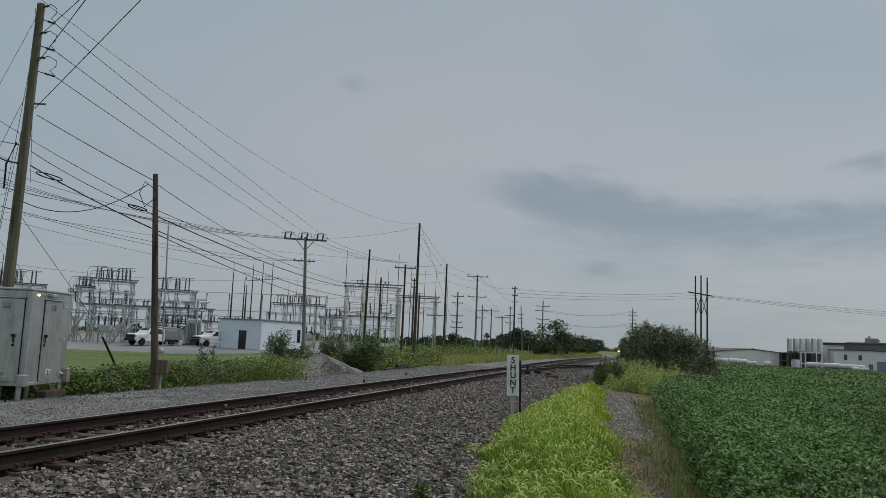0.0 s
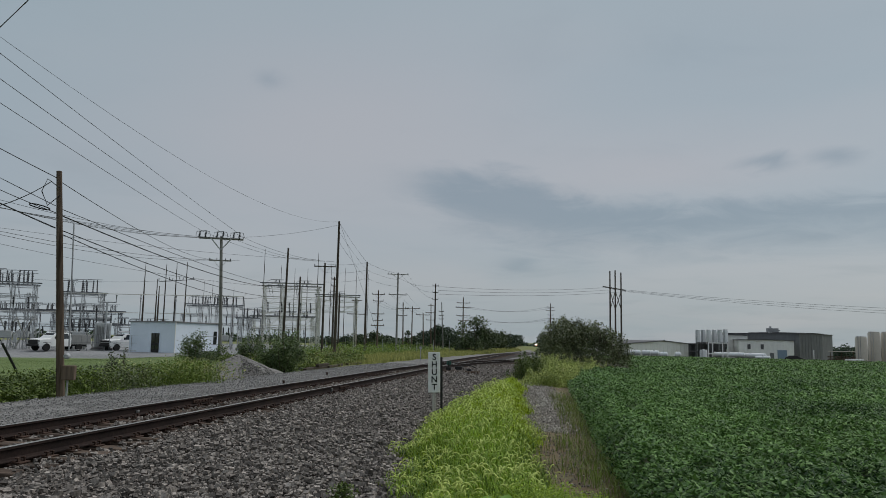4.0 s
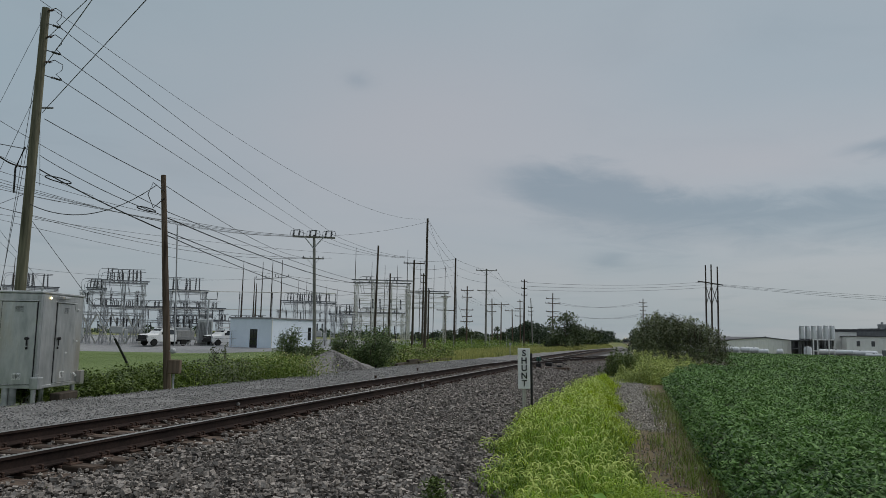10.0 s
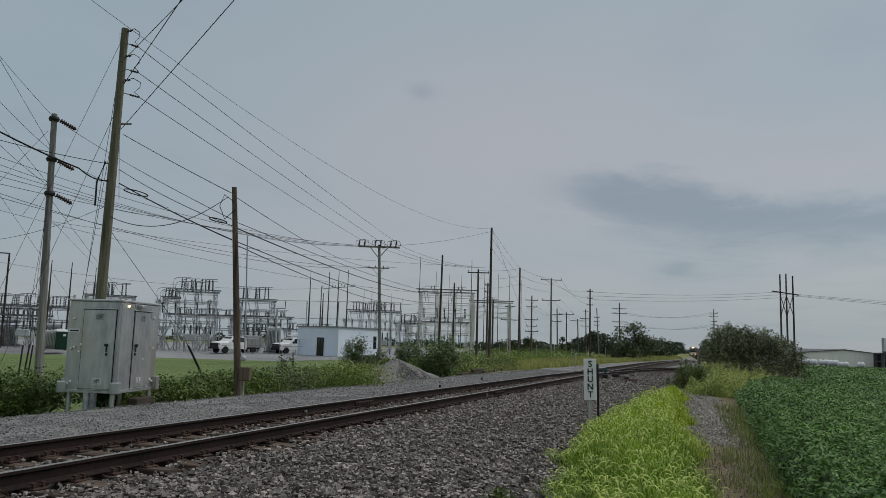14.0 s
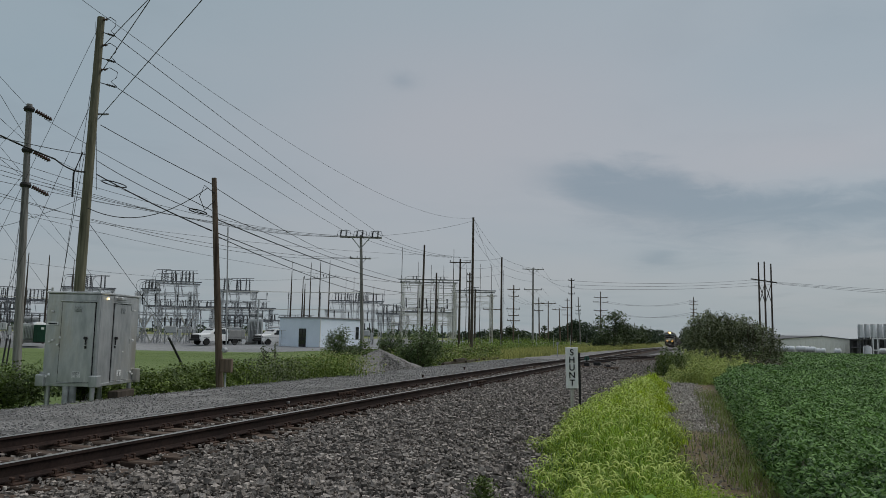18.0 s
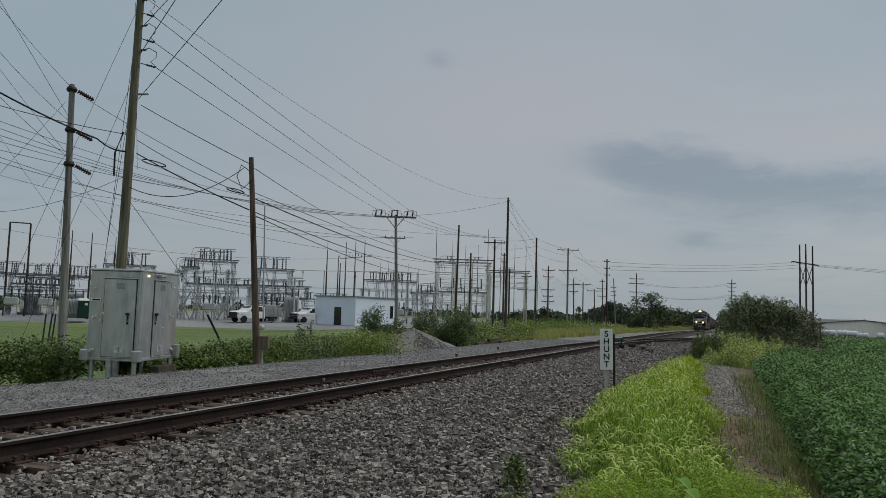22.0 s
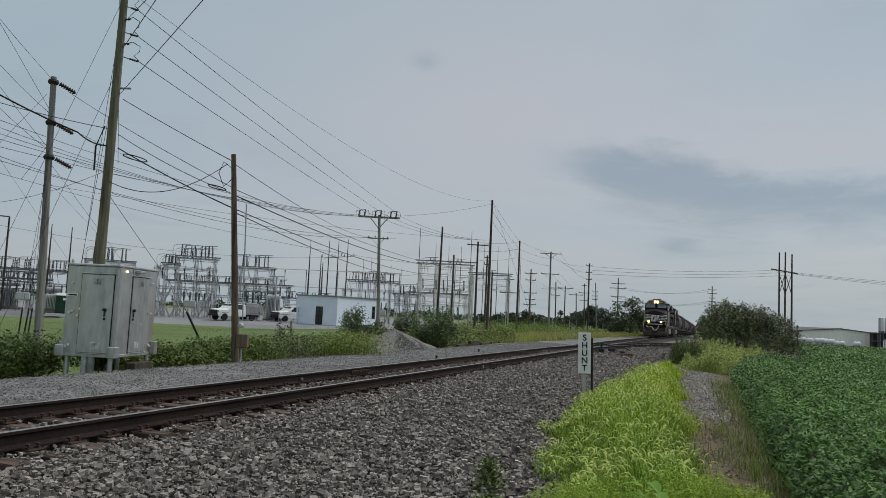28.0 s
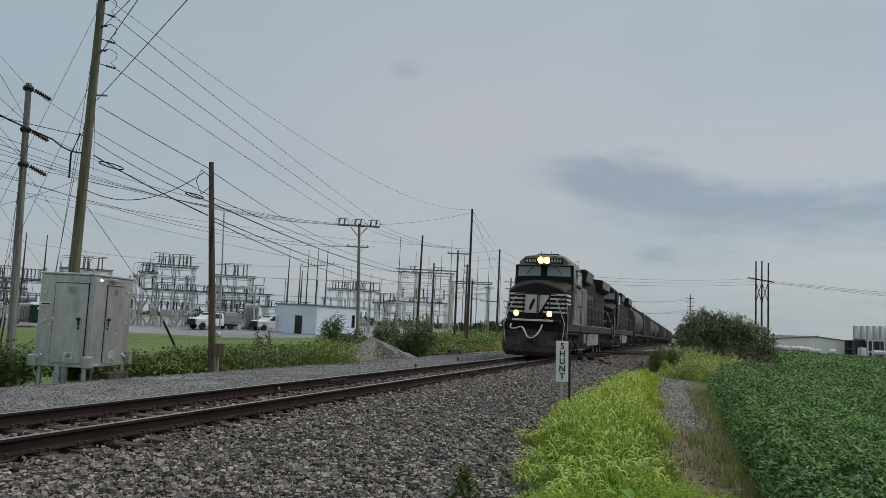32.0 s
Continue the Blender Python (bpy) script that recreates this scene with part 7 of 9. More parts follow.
def sapling(az, dist, top_el, width, seed, mat, label, stems=18, leaves=5200, size=0.06):
    """Bushy from the ground: many fanning stems with leaves all along them."""
    rnd = np.random.RandomState(seed)
    foot = P(az, dist)
    gz = ground_at(foot)
    top = EYE + dist * math.tan(radians(top_el)) - gz
    ob = thing("young_tree", label, "tree", Matrix.Translation((foot.x, foot.y, gz)), group="young trees")
    wood, pts = Shape(), []
    for i in range(stems):
        a, r, h = rnd.uniform(0, 2 * np.pi), width / 2 * np.sqrt(rnd.rand()), top * (1 - 0.5 * rnd.rand() ** 1.5)
        h *= 1 - 0.45 * (2 * r / width) ** 2
        x, y = r * math.cos(a), r * math.sin(a)
        line = [Vector((x * 0.15, y * 0.15, -0.1)), Vector((x * 0.6, y * 0.6, h * 0.4)), Vector((x, y, h * 0.8)), Vector((x * 1.1, y * 1.1, h))]
        wood.tube(line, [0.03, 0.02, 0.01, 0.004], 5)
        k = leaves // stems
        t = rnd.uniform(0.1, 1.0, k)
        c = np.array([[np.interp(u, [0, 0.4, 0.8, 1.0], [p[j] for p in line]) for j in range(3)] for u in t])
        wide = (0.16 * width * (1.15 - 0.75 * t))[:, None]
        pts.append(c + rnd.normal(0, 1, (k, 3)) * wide * np.array([1, 1, 0.7]))
    part("woody_stem", wood, M_BARK, ob)
    p = np.concatenate(pts)
    p[:, 2] = np.maximum(p[:, 2], 0.05)
    plant_mesh("foliage", leaf_cards(p, rnd.uniform(0.6, 1.4, len(p)) * size, rnd, 0.2, 1.8), mat, ob)
    return ob


def build_bushes():
    # the large dark bush at the field's edge
    rnd = np.random.RandomState(41)
    foot = T(51, 0.9)
    gz = ground_at(foot)
    ob = thing("large_bush", "large dense dark green bush with straggling shoots at the field's edge", "bush", Matrix.Translation((foot.x, foot.y, gz)))
    blobs, stems = [], Shape()

    def rel(az, el, d):
        return S(az, el, d) - Vector((foot.x, foot.y, gz))
    for az, el, d, r in ((-14.55, 0.2, 48, 0.85), (-14.6, -0.7, 48, 0.9), (-15.3, 0.9, 49, 1.15), (-16.2, 0.8, 50, 1.3), (-17.2, 0.7, 51, 1.25), (-18.2, 0.5, 52, 1.2), (-19.1, 0.0, 53, 1.1), (-19.8, -0.6, 54, 0.85), (-15.0, -0.9, 49, 1.3),
                         (-16.2, -0.8, 50, 1.5), (-17.5, -0.9, 51, 1.5), (-18.7, -1.0, 53, 1.3), (-19.6, -1.3, 54, 0.9), (-15.7, 0.4, 52, 1.4), (-17.4, 0.2, 54, 1.4), (-18.9, 0.4, 55, 0.9), (-14.7, -1.3, 47.5, 0.8)):
        p = rel(az, el, d)
        blobs.append((p.x, p.y, p.z, r, r, r * 0.75))
        stems.tube([(p.x * 0.3, p.y * 0.3, -0.2), (p.x * 0.7, p.y * 0.7, p.z * 0.5), (p.x, p.y, p.z)], [0.07, 0.05, 0.015], 6)
    shoots = []
    for az, el, d in ((-15.6, 2.1, 49.5), (-15.4, 1.9, 49.5), (-16.1, 1.6, 50), (-16.7, 1.95, 50.5), (-17.0, 1.5, 51), (-17.9, 1.75, 51.5), (-17.7, 1.4, 51.5), (-18.6, 1.2, 52.5), (-14.8, 1.5, 48.5), (-19.6, 0.9, 53), (-20.1, 0.4, 54), (-14.5, 1.0, 48)):
        p = rel(az, el, d)
        q = rel(az - 0.12, el - 1.3, d)
        stems.tube([q, q.lerp(p, 0.5) + Vector((0.06, 0, 0)), p], [0.03, 0.018, 0.006], 5)
        for i in range(6):
            c = q.lerp(p, 0.25 + 0.125 * i)
            w = 0.36 * (1 - 0.10 * i)
            shoots.append((c.x, c.y, c.z, w, w, 0.2))
    for i in range(26):
        az = -14.4 - 5.6 * rnd.rand()
        el = np.interp(-az, [14.4, 15.3, 16.3, 17.3, 18.4, 20.0], [0.8, 1.55, 1.45, 1.15, 0.85, 0.0]) + rnd.uniform(-0.25, 0.55)
        p, q = rel(az, el, 50), rel(az + rnd.uniform(-0.3, 0.3), el - 1.2, 50.5)
        stems.tube([q, q.lerp(p, 0.5), p], [0.025, 0.014, 0.005], 4)
        for j in range(4):
            c = q.lerp(p, 0.4 + 0.19 * j)
            w = rnd.uniform(0.12, 0.28) * (1.1 - 0.18 * j)
            shoots.append((c.x, c.y, c.z, w, w, w * 0.7))
    part("woody_stem", stems, M_BARK, ob)
    plant_mesh("crown", join([clump_leaves(blobs, 330, 0.080, rnd, 0.15, 0.3), clump_leaves(shoots, 200, 0.06, rnd, 0.2, 0.1)]), M_BUSH, ob)
    # bright weeds in front of it
    for az, d, w, h, seed, mat, words in ((-14.5, 37, 1.0, 1.45, 1, M_BRIGHT, "yellow-green weed clump beside the field"), (-14.9, 38, 1.5, 1.5, 2, M_BRIGHT, "yellow-green weed clump beside the field"), (-16.0, 39, 1.5, 1.4, 3, M_BRIGHT, "yellow-green weed clump beside the field"),
                                          (-15.3, 33, 1.2, 1.15, 4, M_BRIGHT, "yellow-green weed clump beside the field"), (-17.2, 42, 1.4, 1.2, 5, M_BRIGHT, "yellow-green weed clump beside the field"), (-15.0, 31, 0.8, 1.0, 6, M_BRIGHT, "yellow-green weed clump beside the path"),
                                          (-12.75, 37, 0.55, 1.5, 7, M_HEDGE, "dark green bushy weed beside the path"), (-13.4, 36, 0.55, 1.6, 8, M_HEDGE, "dark green bushy weed beside the path"), (-16.4, 33, 1.0, 0.9, 9, M_BRIGHT, "yellow-green weed clump beside the field")):
        r2 = np.random.RandomState(100 + seed)
        f = P(az, d)
        g = ground_at(f)
        wd = thing("weed_clump", words, "weeds", Matrix.Translation((f.x, f.y, g)), group="weeds before the bush")
        vf = []
        for j in range(34):
            x, y = r2.normal(0, w * 0.6), r2.normal(0, w * 0.6)
            hh = h * r2.uniform(0.55, 0.95) * math.exp(-(x * x + y * y) / (3.2 * w * w))
            k = 14
            base = np.stack([x + r2.normal(0, 0.05, k), y + r2.normal(0, 0.05, k), np.zeros(k) - 0.03], 1)
            vf.append(blades("w", base, r2.uniform(0.4, 1.0, k) * hh, r2.uniform(0.012, 0.026, k), r2.uniform(0.1, 0.5, k), r2, mat))
            t = r2.rand(150)
            lp = np.stack([x + r2.normal(0, 0.16, 150) * (1.15 - t), y + r2.normal(0, 0.16, 150) * (1.15 - t), hh * t], 1)
            vf.append(leaf_cards(lp, r2.uniform(0.022, 0.055, 150), r2, 0.35))
        plant_mesh("foliage", join(vf), mat, wd)
        if mat is M_BRIGHT:
            k = 260
            fx, fy = r2.normal(0, w * 0.62, k), r2.normal(0, w * 0.62, k)
            fp = np.stack([fx, fy, h * r2.uniform(0.45, 0.95, k) * np.exp(-(fx * fx + fy * fy) / (3.2 * w * w))], 1)
            plant_mesh("flowers", leaf_cards(fp, r2.uniform(0.02, 0.04, k), r2, 0.6, 1.0), M_FLOWER, wd, "small pale yellow flowers")
    # low weeds on the ballast's edge
    for s, n, w, h, seed in ((7.05, -2.02, 0.17, 0.34, 1), (5.6, -1.6, 0.2, 0.35, 2)):
        r2 = np.random.RandomState(200 + seed)
        f = T(s, n)
        wd = thing("ballast_weed", "small leafy green weed growing in the ballast", "weeds", Matrix.Translation((f.x, f.y, ground_z(s, n))), group="weeds in the ballast")
        up = r2.rand(900)
        lp = np.stack([r2.normal(0, w * 0.5, 900) * (1.1 - 0.6 * up), r2.normal(0, w * 0.5, 900) * (1.1 - 0.6 * up), h * up], 1)
        plant_mesh("foliage", leaf_cards(lp, r2.uniform(0.010, 0.026, 900), r2, 0.3, 2.4), M_HEDGE, wd)
    for i, (s, n, h) in enumerate(((5.5, -0.85, 0.58), (5.75, -0.62, 0.56), (5.6, -1.05, 0.48), (6.3, -0.28, 0.58), (6.45, 0.0, 0.56), (6.3, 0.25, 0.52), (6.0, 0.42, 0.48), (5.7, 0.05, 0.5), (5.9, -0.2, 0.52), (5.5, 0.5, 0.4), (6.9, -0.1, 0.42))):
        r2 = np.random.RandomState(250 + i)
        f = T(s, n)
        wd = thing("low_weed", "low bright green weed with small round leaves beside the path", "weeds", Matrix.Translation((f.x, f.y, ground_z(s, n))), group="low weeds beside the path")
        u, a = np.sqrt(r2.rand(2600)) * 0.26, r2.uniform(0, 6.28, 2600)
        lp = np.stack([u * np.cos(a), u * np.sin(a), h * (1.02 - 3.5 * u * u) * r2.uniform(0.35, 1.0, 2600) + 0.05 * r2.rand(2600)], 1)
        plant_mesh("foliage", leaf_cards(lp, r2.uniform(0.010, 0.022, 2600), r2, 0.5, 1.2), M_LOW, wd)
    M_BROAD = leaf_mat("broad_leaf", (0.12, 0.25, 0.025), (0.26, 0.42, 0.06), 0.3, 0.5, 3.0)
    # broad leaves among the foxtail
    for s, n, seed in ((5.75, -0.42, 1), (6.1, -0.50, 2), (5.45, 0.62, 4)):
        r2 = np.random.RandomState(300 + seed)
        f = T(s, n)
        wd = thing("broadleaf_weed", "broad-leaved pale green weed among the foxtail grass", "weeds", Matrix.Translation((f.x, f.y, ground_z(s, n))), group="broad-leaved weeds")
        sh = Shape()
        for i in range(11):
            a, z, L = i * 2.4, 0.16 + 0.034 * i, 0.19 * r2.uniform(0.8, 1.25)
            u, w = Vector((math.cos(a), math.sin(a), 0)), Vector((-math.sin(a), math.cos(a), 0))
            p = [Vector((0, 0, z)) + u * L * q + Vector((0, 0, 0.09 * q - 0.12 * q * q)) for q in (0.1, 0.45, 0.8, 1.1)]
            wd_ = (0.01, 0.055, 0.045, 0.002)
            vs = [tuple(p[j] + w * wd_[j] + Vector((0, 0, 0.02 * (wd_[j] > 0.02)))) for j in range(4)] + [tuple(p[j]) for j in range(4)] + [tuple(p[j] - w * wd_[j] + Vector((0, 0, 0.02 * (wd_[j] > 0.02)))) for j in range(4)]
            sh.add(vs, [(j, j + 1, 5 + j, 4 + j) for j in range(3)] + [(4 + j, 5 + j, 9 + j, 8 + j) for j in range(3)])
        part("leaves", sh, M_BROAD, wd)
        part("stem", Shape().rod((0, 0, -0.05), (0, 0, 0.5), 0.012, 0.005, 6), M_WEED, wd)
    # the hedge of low shrubs beyond the left gravel
    for i in range(23):
        s = 3.5 + i * 0.95
        r2 = np.random.RandomState(400 + i)
        n = -14.9 + r2.uniform(-0.35, 0.35) - (1.0 if s < 14 else 0)
        h = (1.25 if s < 9 else 1.0 if s < 15 else 0.58) * r2.uniform(0.65, 1.3)
        f = T(s, n)
        light = s > 24
        wd = thing("shrub", "leafy olive-green shrub in a ragged row beyond the gravel" if not light else "yellow-green weedy shrub beyond the gravel", "shrub", Matrix.Translation((f.x, f.y, ground_z(s, n))), group="shrubs along the gravel")
        bl = [(r2.uniform(-0.5, 0.5), r2.uniform(-0.5, 0.5), h * r2.uniform(0.25, 0.8), 0.5, 0.5, 0.32) for _ in range(7)] + [(0, 0, h * 0.3, 0.7, 0.7, 0.35)]
        st = Shape()
        for x, y, z, *_ in bl:
            st.tube([(x * 0.3, y * 0.3, -0.1), (x * 0.7, y * 0.7, z * 0.5), (x, y, z)], [0.012, 0.009, 0.004], 4)
        part("woody_stem", st, M_BARK, wd)
        plant_mesh("foliage", clump_leaves(bl, 620, 0.052, r2, 0.35, 0.25), M_WEED if light and i % 3 else M_HEDGE, wd)
    # tall yellow weeds near the stone pile
    for i in range(10):
        r2 = np.random.RandomState(500 + i)
        s, n = 20.5 + i * 0.72 + r2.uniform(-0.4, 0.4), -14.1 + 0.09 * i + r2.uniform(-0.6, 0.4)
        f = T(s, n)
        wd = thing("tall_weeds", "clump of tall yellow-green weeds beside the stone pile", "weeds", Matrix.Translation((f.x, f.y, ground_z(s, n))), group="tall weeds near the stone pile")
        k = 110
        base = np.stack([r2.normal(0, 0.5, k), r2.normal(0, 0.5, k), np.zeros(k) - 0.05], 1)
        st = blades("w", base, r2.uniform(0.4, 1.0, k) * 0.98, r2.uniform(0.012, 0.028, k), r2.uniform(0.1, 0.4, k), r2, M_WEED)
        lp = np.stack([r2.normal(0, 0.6, 1500), r2.normal(0, 0.6, 1500), 0.82 * r2.rand(1500) ** 1.2], 1)
        plant_mesh("foliage", join([st, leaf_cards(lp, r2.uniform(0.025, 0.07, 1500), r2, 0.4)]), (M_HEDGE, M_WEED, M_BUSH, M_BUSH, M_HEDGE, M_WEED, M_WEED, M_WEED, M_WEED, M_YELLOW)[i], wd)
        if i > 3:
            fp = np.stack([r2.normal(0, 0.55, 150), r2.normal(0, 0.55, 150), r2.uniform(0.35, 0.98, 150)], 1)
            plant_mesh("flowers", leaf_cards(fp, r2.uniform(0.02, 0.04, 150), r2, 0.6, 1.0), M_FLOWER, wd, "small pale yellow flowers")
    M_YOUNG = leaf_mat("young_tree_leaf", (0.024, 0.048, 0.018), (0.165, 0.225, 0.085), 0.2, 0.55, 1.2, 0.5)
    # young trees round the stone pile
    sapling(11.45, 44, 0.5, 2.0, 61, M_YOUNG, "leafy young tree standing behind the weeds")
    sapling(7.75, 48, 0.72, 1.7, 62, M_YOUNG, "dark bushy young tree beside the stone pile")
    sapling(5.45, 42, 1.1, 2.2, 63, M_YOUNG, "dense dark green young tree at the gravel's edge", 26, 8500)
    sapling(16.55, 31, -0.15, 0.9, 64, M_BUSH, "small dark bushy sapling in the weeds", 10, 1400, 0.05)
    sapling(10.0, 46, -0.35, 1.5, 65, M_HEDGE, "small dark bushy sapling in the weeds", 12, 2600)
    sapling(15.2, 30, -1.75, 1.6, 66, M_BUSH, "low dark leafy bush at the gravel's edge", 14, 3600, 0.05)
    sapling(12.4, 36, -1.1, 1.7, 67, M_WEED, "pale green feathery bush behind the weeds", 16, 3600, 0.045)


def build_far_plants():
    rnd = np.random.RandomState(71)
    # tall yellow grass between the line and the poles
    ob = thing("yellow_meadow_grass", "tall yellow-green meadow grass along the line", "grass", kind="stuff")
    k = 48000
    s = 47 + 183 * rnd.rand(k) ** 1.5
    n = np.interp(s, [p[0] for p in MEADOW_EDGE], [p[1] for p in MEADOW_EDGE]) + 0.3 * np.sin(s * 0.6) - 12 * rnd.rand(k) ** 1.2
    keep = rnd.rand(k) < np.clip((s - 48) / 10, 0.06, 1)
    s, n = s[keep], n[keep]
    far = np.clip((s - 40) / 120, 0, 1)
    v, f = blades("y", at_sn(s, n), (0.20 + 0.40 * value_noise(s, n, 4, 2)) * rnd.uniform(0.6, 1.1, len(s)), 0.03 + 0.07 * far, rnd.uniform(0.1, 0.5, len(s)), rnd, M_YELLOW, 2)
    g = new("blades", raw_mesh("blades", v, f, M_YELLOW))
    g.parent = ob
    tagged(g, kind="stuff")
    # darker weeds behind it
    ob = thing("meadow_weeds", "dark green weeds and brush before the substation", "weeds", kind="stuff")
    k = 30000
    s = 44 + 100 * rnd.rand(k)
    n = axis_n(60) - 12.5 - 17 * rnd.rand(k) ** 1.0
    ok = -n / s < 0.40
    s, n, k = s[ok], n[ok], ok.sum()
    hump = value_noise(s, n, 5, 12)
    p = at_sn(s, n)
    p[:, 2] += rnd.rand(k) * (0.2 + 1.6 * hump ** 2.4)
    v, f = leaf_cards(p, rnd.uniform(0.07, 0.17, k), rnd, 0.3)
    g = new("leaves", raw_mesh("leaves", v, f, M_WEED))
    g.parent = ob
    tagged(g, kind="stuff")
    # low brush and dry stalks at the meadow's near end
    ob = thing("meadow_brush", "low dark green and brownish brush behind the old ties", "brush", kind="stuff")
    for name, k, mat, tall, lo, hi in (("leaves", 15000, M_HEDGE, 1.25, 0.05, 0.13), ("bright_leaves", 8000, M_BRIGHT, 0.9, 0.05, 0.11), ("dry_leaves", 4000, M_DRY, 1.3, 0.04, 0.09)):
        s = 42 + 17 * rnd.rand(k) ** 1.1
        n = -15.3 - 6.5 * rnd.rand(k) ** 1.3
        hump = value_noise(s, n, 1.6, 19 + k % 7) * (0.4 + 0.9 * value_noise(s, n, 5, 31))
        p = at_sn(s, n)
        p[:, 2] += rnd.rand(k) * (0.12 + tall * hump)
        v, f = leaf_cards(p, rnd.uniform(lo, hi, k), rnd, 0.25)
        g = new(name, raw_mesh(name, v, f, mat))
        g.parent = ob
        tagged(g, kind="stuff")
    # trees beyond the poles
    spec = [(-8.95, 125, 1.95, 8.5, 1), (-9.9, 150, 1.1, 7, 2), (-10.6, 190, 0.9, 9, 3), (-11.3, 230, 0.75, 10, 4), (-5.5, 210, 1.0, 11, 5), (-6.2, 200, 1.35, 10, 6), (-6.9, 215, 1.3, 9, 7), (-7.6, 230, 0.9, 9, 8),
            (-4.4, 190, 0.75, 6, 9), (-3.9, 180, 1.15, 4.5, 10), (-2.2, 190, 0.7, 10, 11), (-1.2, 170, 0.95, 10, 12), (-0.2, 180, 0.75, 9, 13), (0.9, 200, 0.6, 9, 14), (2.2, 210, 0.5, 10, 15), (-2.9, 175, 0.35, 6, 16), (-4.7, 165, 0.1, 5, 17),
            (-8.0, 150, 0.2, 5, 18), (-14.15, 330, 0.75, 7, 21), (-14.4, 130, 0.75, 6, 22), (-16.5, 240, 0.6, 12, 23), (-11.7, 330, 0.5, 8, 24), (-10.0, 260, 0.8, 12, 25), (-25.3, 300, 0.25, 9, 26), (-12.35, 430, 0.75, 10, 33), (-11.95, 380, 0.75, 10, 34), (-14.05, 290, 0.95, 7, 35), (-13.95, 380, 0.75, 7, 36),
            (-33.9, 330, 0.15, 12, 27), (-34.7, 320, 0.35, 14, 28), (-35.6, 330, 0.3, 12, 29), (-33.3, 340, 0.1, 8, 30), (36.9, 150, 0.6, 9, 31), (38.5, 160, 0.9, 10, 32)]
    for az, d, el, w, seed in spec:
        el, w = (el - 0.22, w * 0.8) if az < -5 else (el - 0.40, w * 0.62)
        tree(az, d, el, w, 600 + seed, M_TREE if d < 200 else M_FAR_TREE, label="dark green broadleaf tree beyond the poles" if az > -12.5 else "distant dark tree beyond the field", size=max(0.2, d * 0.0015), squat=0.12, group="far trees")
    # the last woods on the horizon
    ob = thing("far_woods", "hazy dark strip of woods on the horizon", "woods", kind="stuff")
    k = 26000
    a = np.radians(rnd.uniform(-40, 46, k))
    r = rnd.uniform(520, 620, k)
    h = (9.0 + 4.5 * value_noise(np.degrees(a) * 10, a * 0, 6.0, 15)) * rnd.rand(k)
    v, f = leaf_cards(np.stack([-np.sin(a) * r, np.cos(a) * r, h - 9.0], 1), rnd.uniform(0.8, 2.0, k), rnd, 0.1)
    g = new("leaves", raw_mesh("leaves", v, f, M_FAR_TREE))
    g.parent = ob
    tagged(g, kind="stuff")
    # lawn blades at the near edge of the lawn
    ob = thing("lawn_grass", "mown green lawn before the substation", "grass", kind="stuff")
    k = 26000
    a = np.radians(rnd.uniform(10, 41, k))
    r = np.sqrt(rnd.uniform(24 ** 2, 80 ** 2, k))
    x, y = -np.sin(a) * r, np.cos(a) * r
    s, n = x * D.x + y * D.y, x * R.x + y * R.y
    ok = (n < -17) & (y < 86)
    v, f = blades("l", at_sn(s[ok], n[ok]), rnd.uniform(0.03, 0.06, ok.sum()), np.full(ok.sum(), 0.03), rnd.uniform(0.1, 0.8, ok.sum()), rnd, M_GRASS, 2)
    g = new("blades", raw_mesh("blades", v, f, M_GRASS))
    g.parent = ob
    tagged(g, kind="stuff")


build_soy()
build_foxtail()
build_bushes()
build_far_plants()

# ---- the substation ----
M_SWITCH_GREY = surface("pale_grey_enamel", (0.36, 0.37, 0.37), (0.46, 0.47, 0.47), 0.55, grain=5, stain=0.6, bump=0.03, spread=0.08)


def lattice_column(sh, x, y, z0, z1, w, r=0.03):
    """Four slim legs with a zigzag on each side."""
    legs = [(-1, -1), (1, -1), (1, 1), (-1, 1)]
    h, k = z1 - z0, max(2, round((z1 - z0) / (w * 1.6)))
    at = lambda i, j: Vector((x + legs[j % 4][0] * w / 2, y + legs[j % 4][1] * w / 2, z0 + h * i / k))
    for j in range(4):
        sh.rod(at(0, j), at(k, j), r, seg=4, caps=False)
        for i in range(k):
            sh.rod(at(i, j + i % 2), at(i + 1, j + 1 - i % 2), r * 0.6, seg=3, caps=False)
    return sh


def lattice_beam(sh, a, b, w, r=0.03, high=None):
    """Two chords on each side with a zigzag between them."""
    a, b = Vector(a), Vector(b)
    d = b - a
    h = high or w
    k = max(2, round(d.length / (h * 1.5)))
    u = Vector((-d.y, d.x, 0)).normalized() * w / 2
    q = Vector((0, 0, h / 2))
    for side in (u, -u):
        for up in (q, -q):
            sh.rod(a + side + up, b + side + up, r, seg=4, caps=False)
        for i in range(k):
            lo, hi = (-q, q) if i % 2 else (q, -q)
            sh.rod(a + d * (i / k) + side + lo, a + d * ((i + 1) / k) + side + hi, r * 0.6, seg=3, caps=False)
    return sh


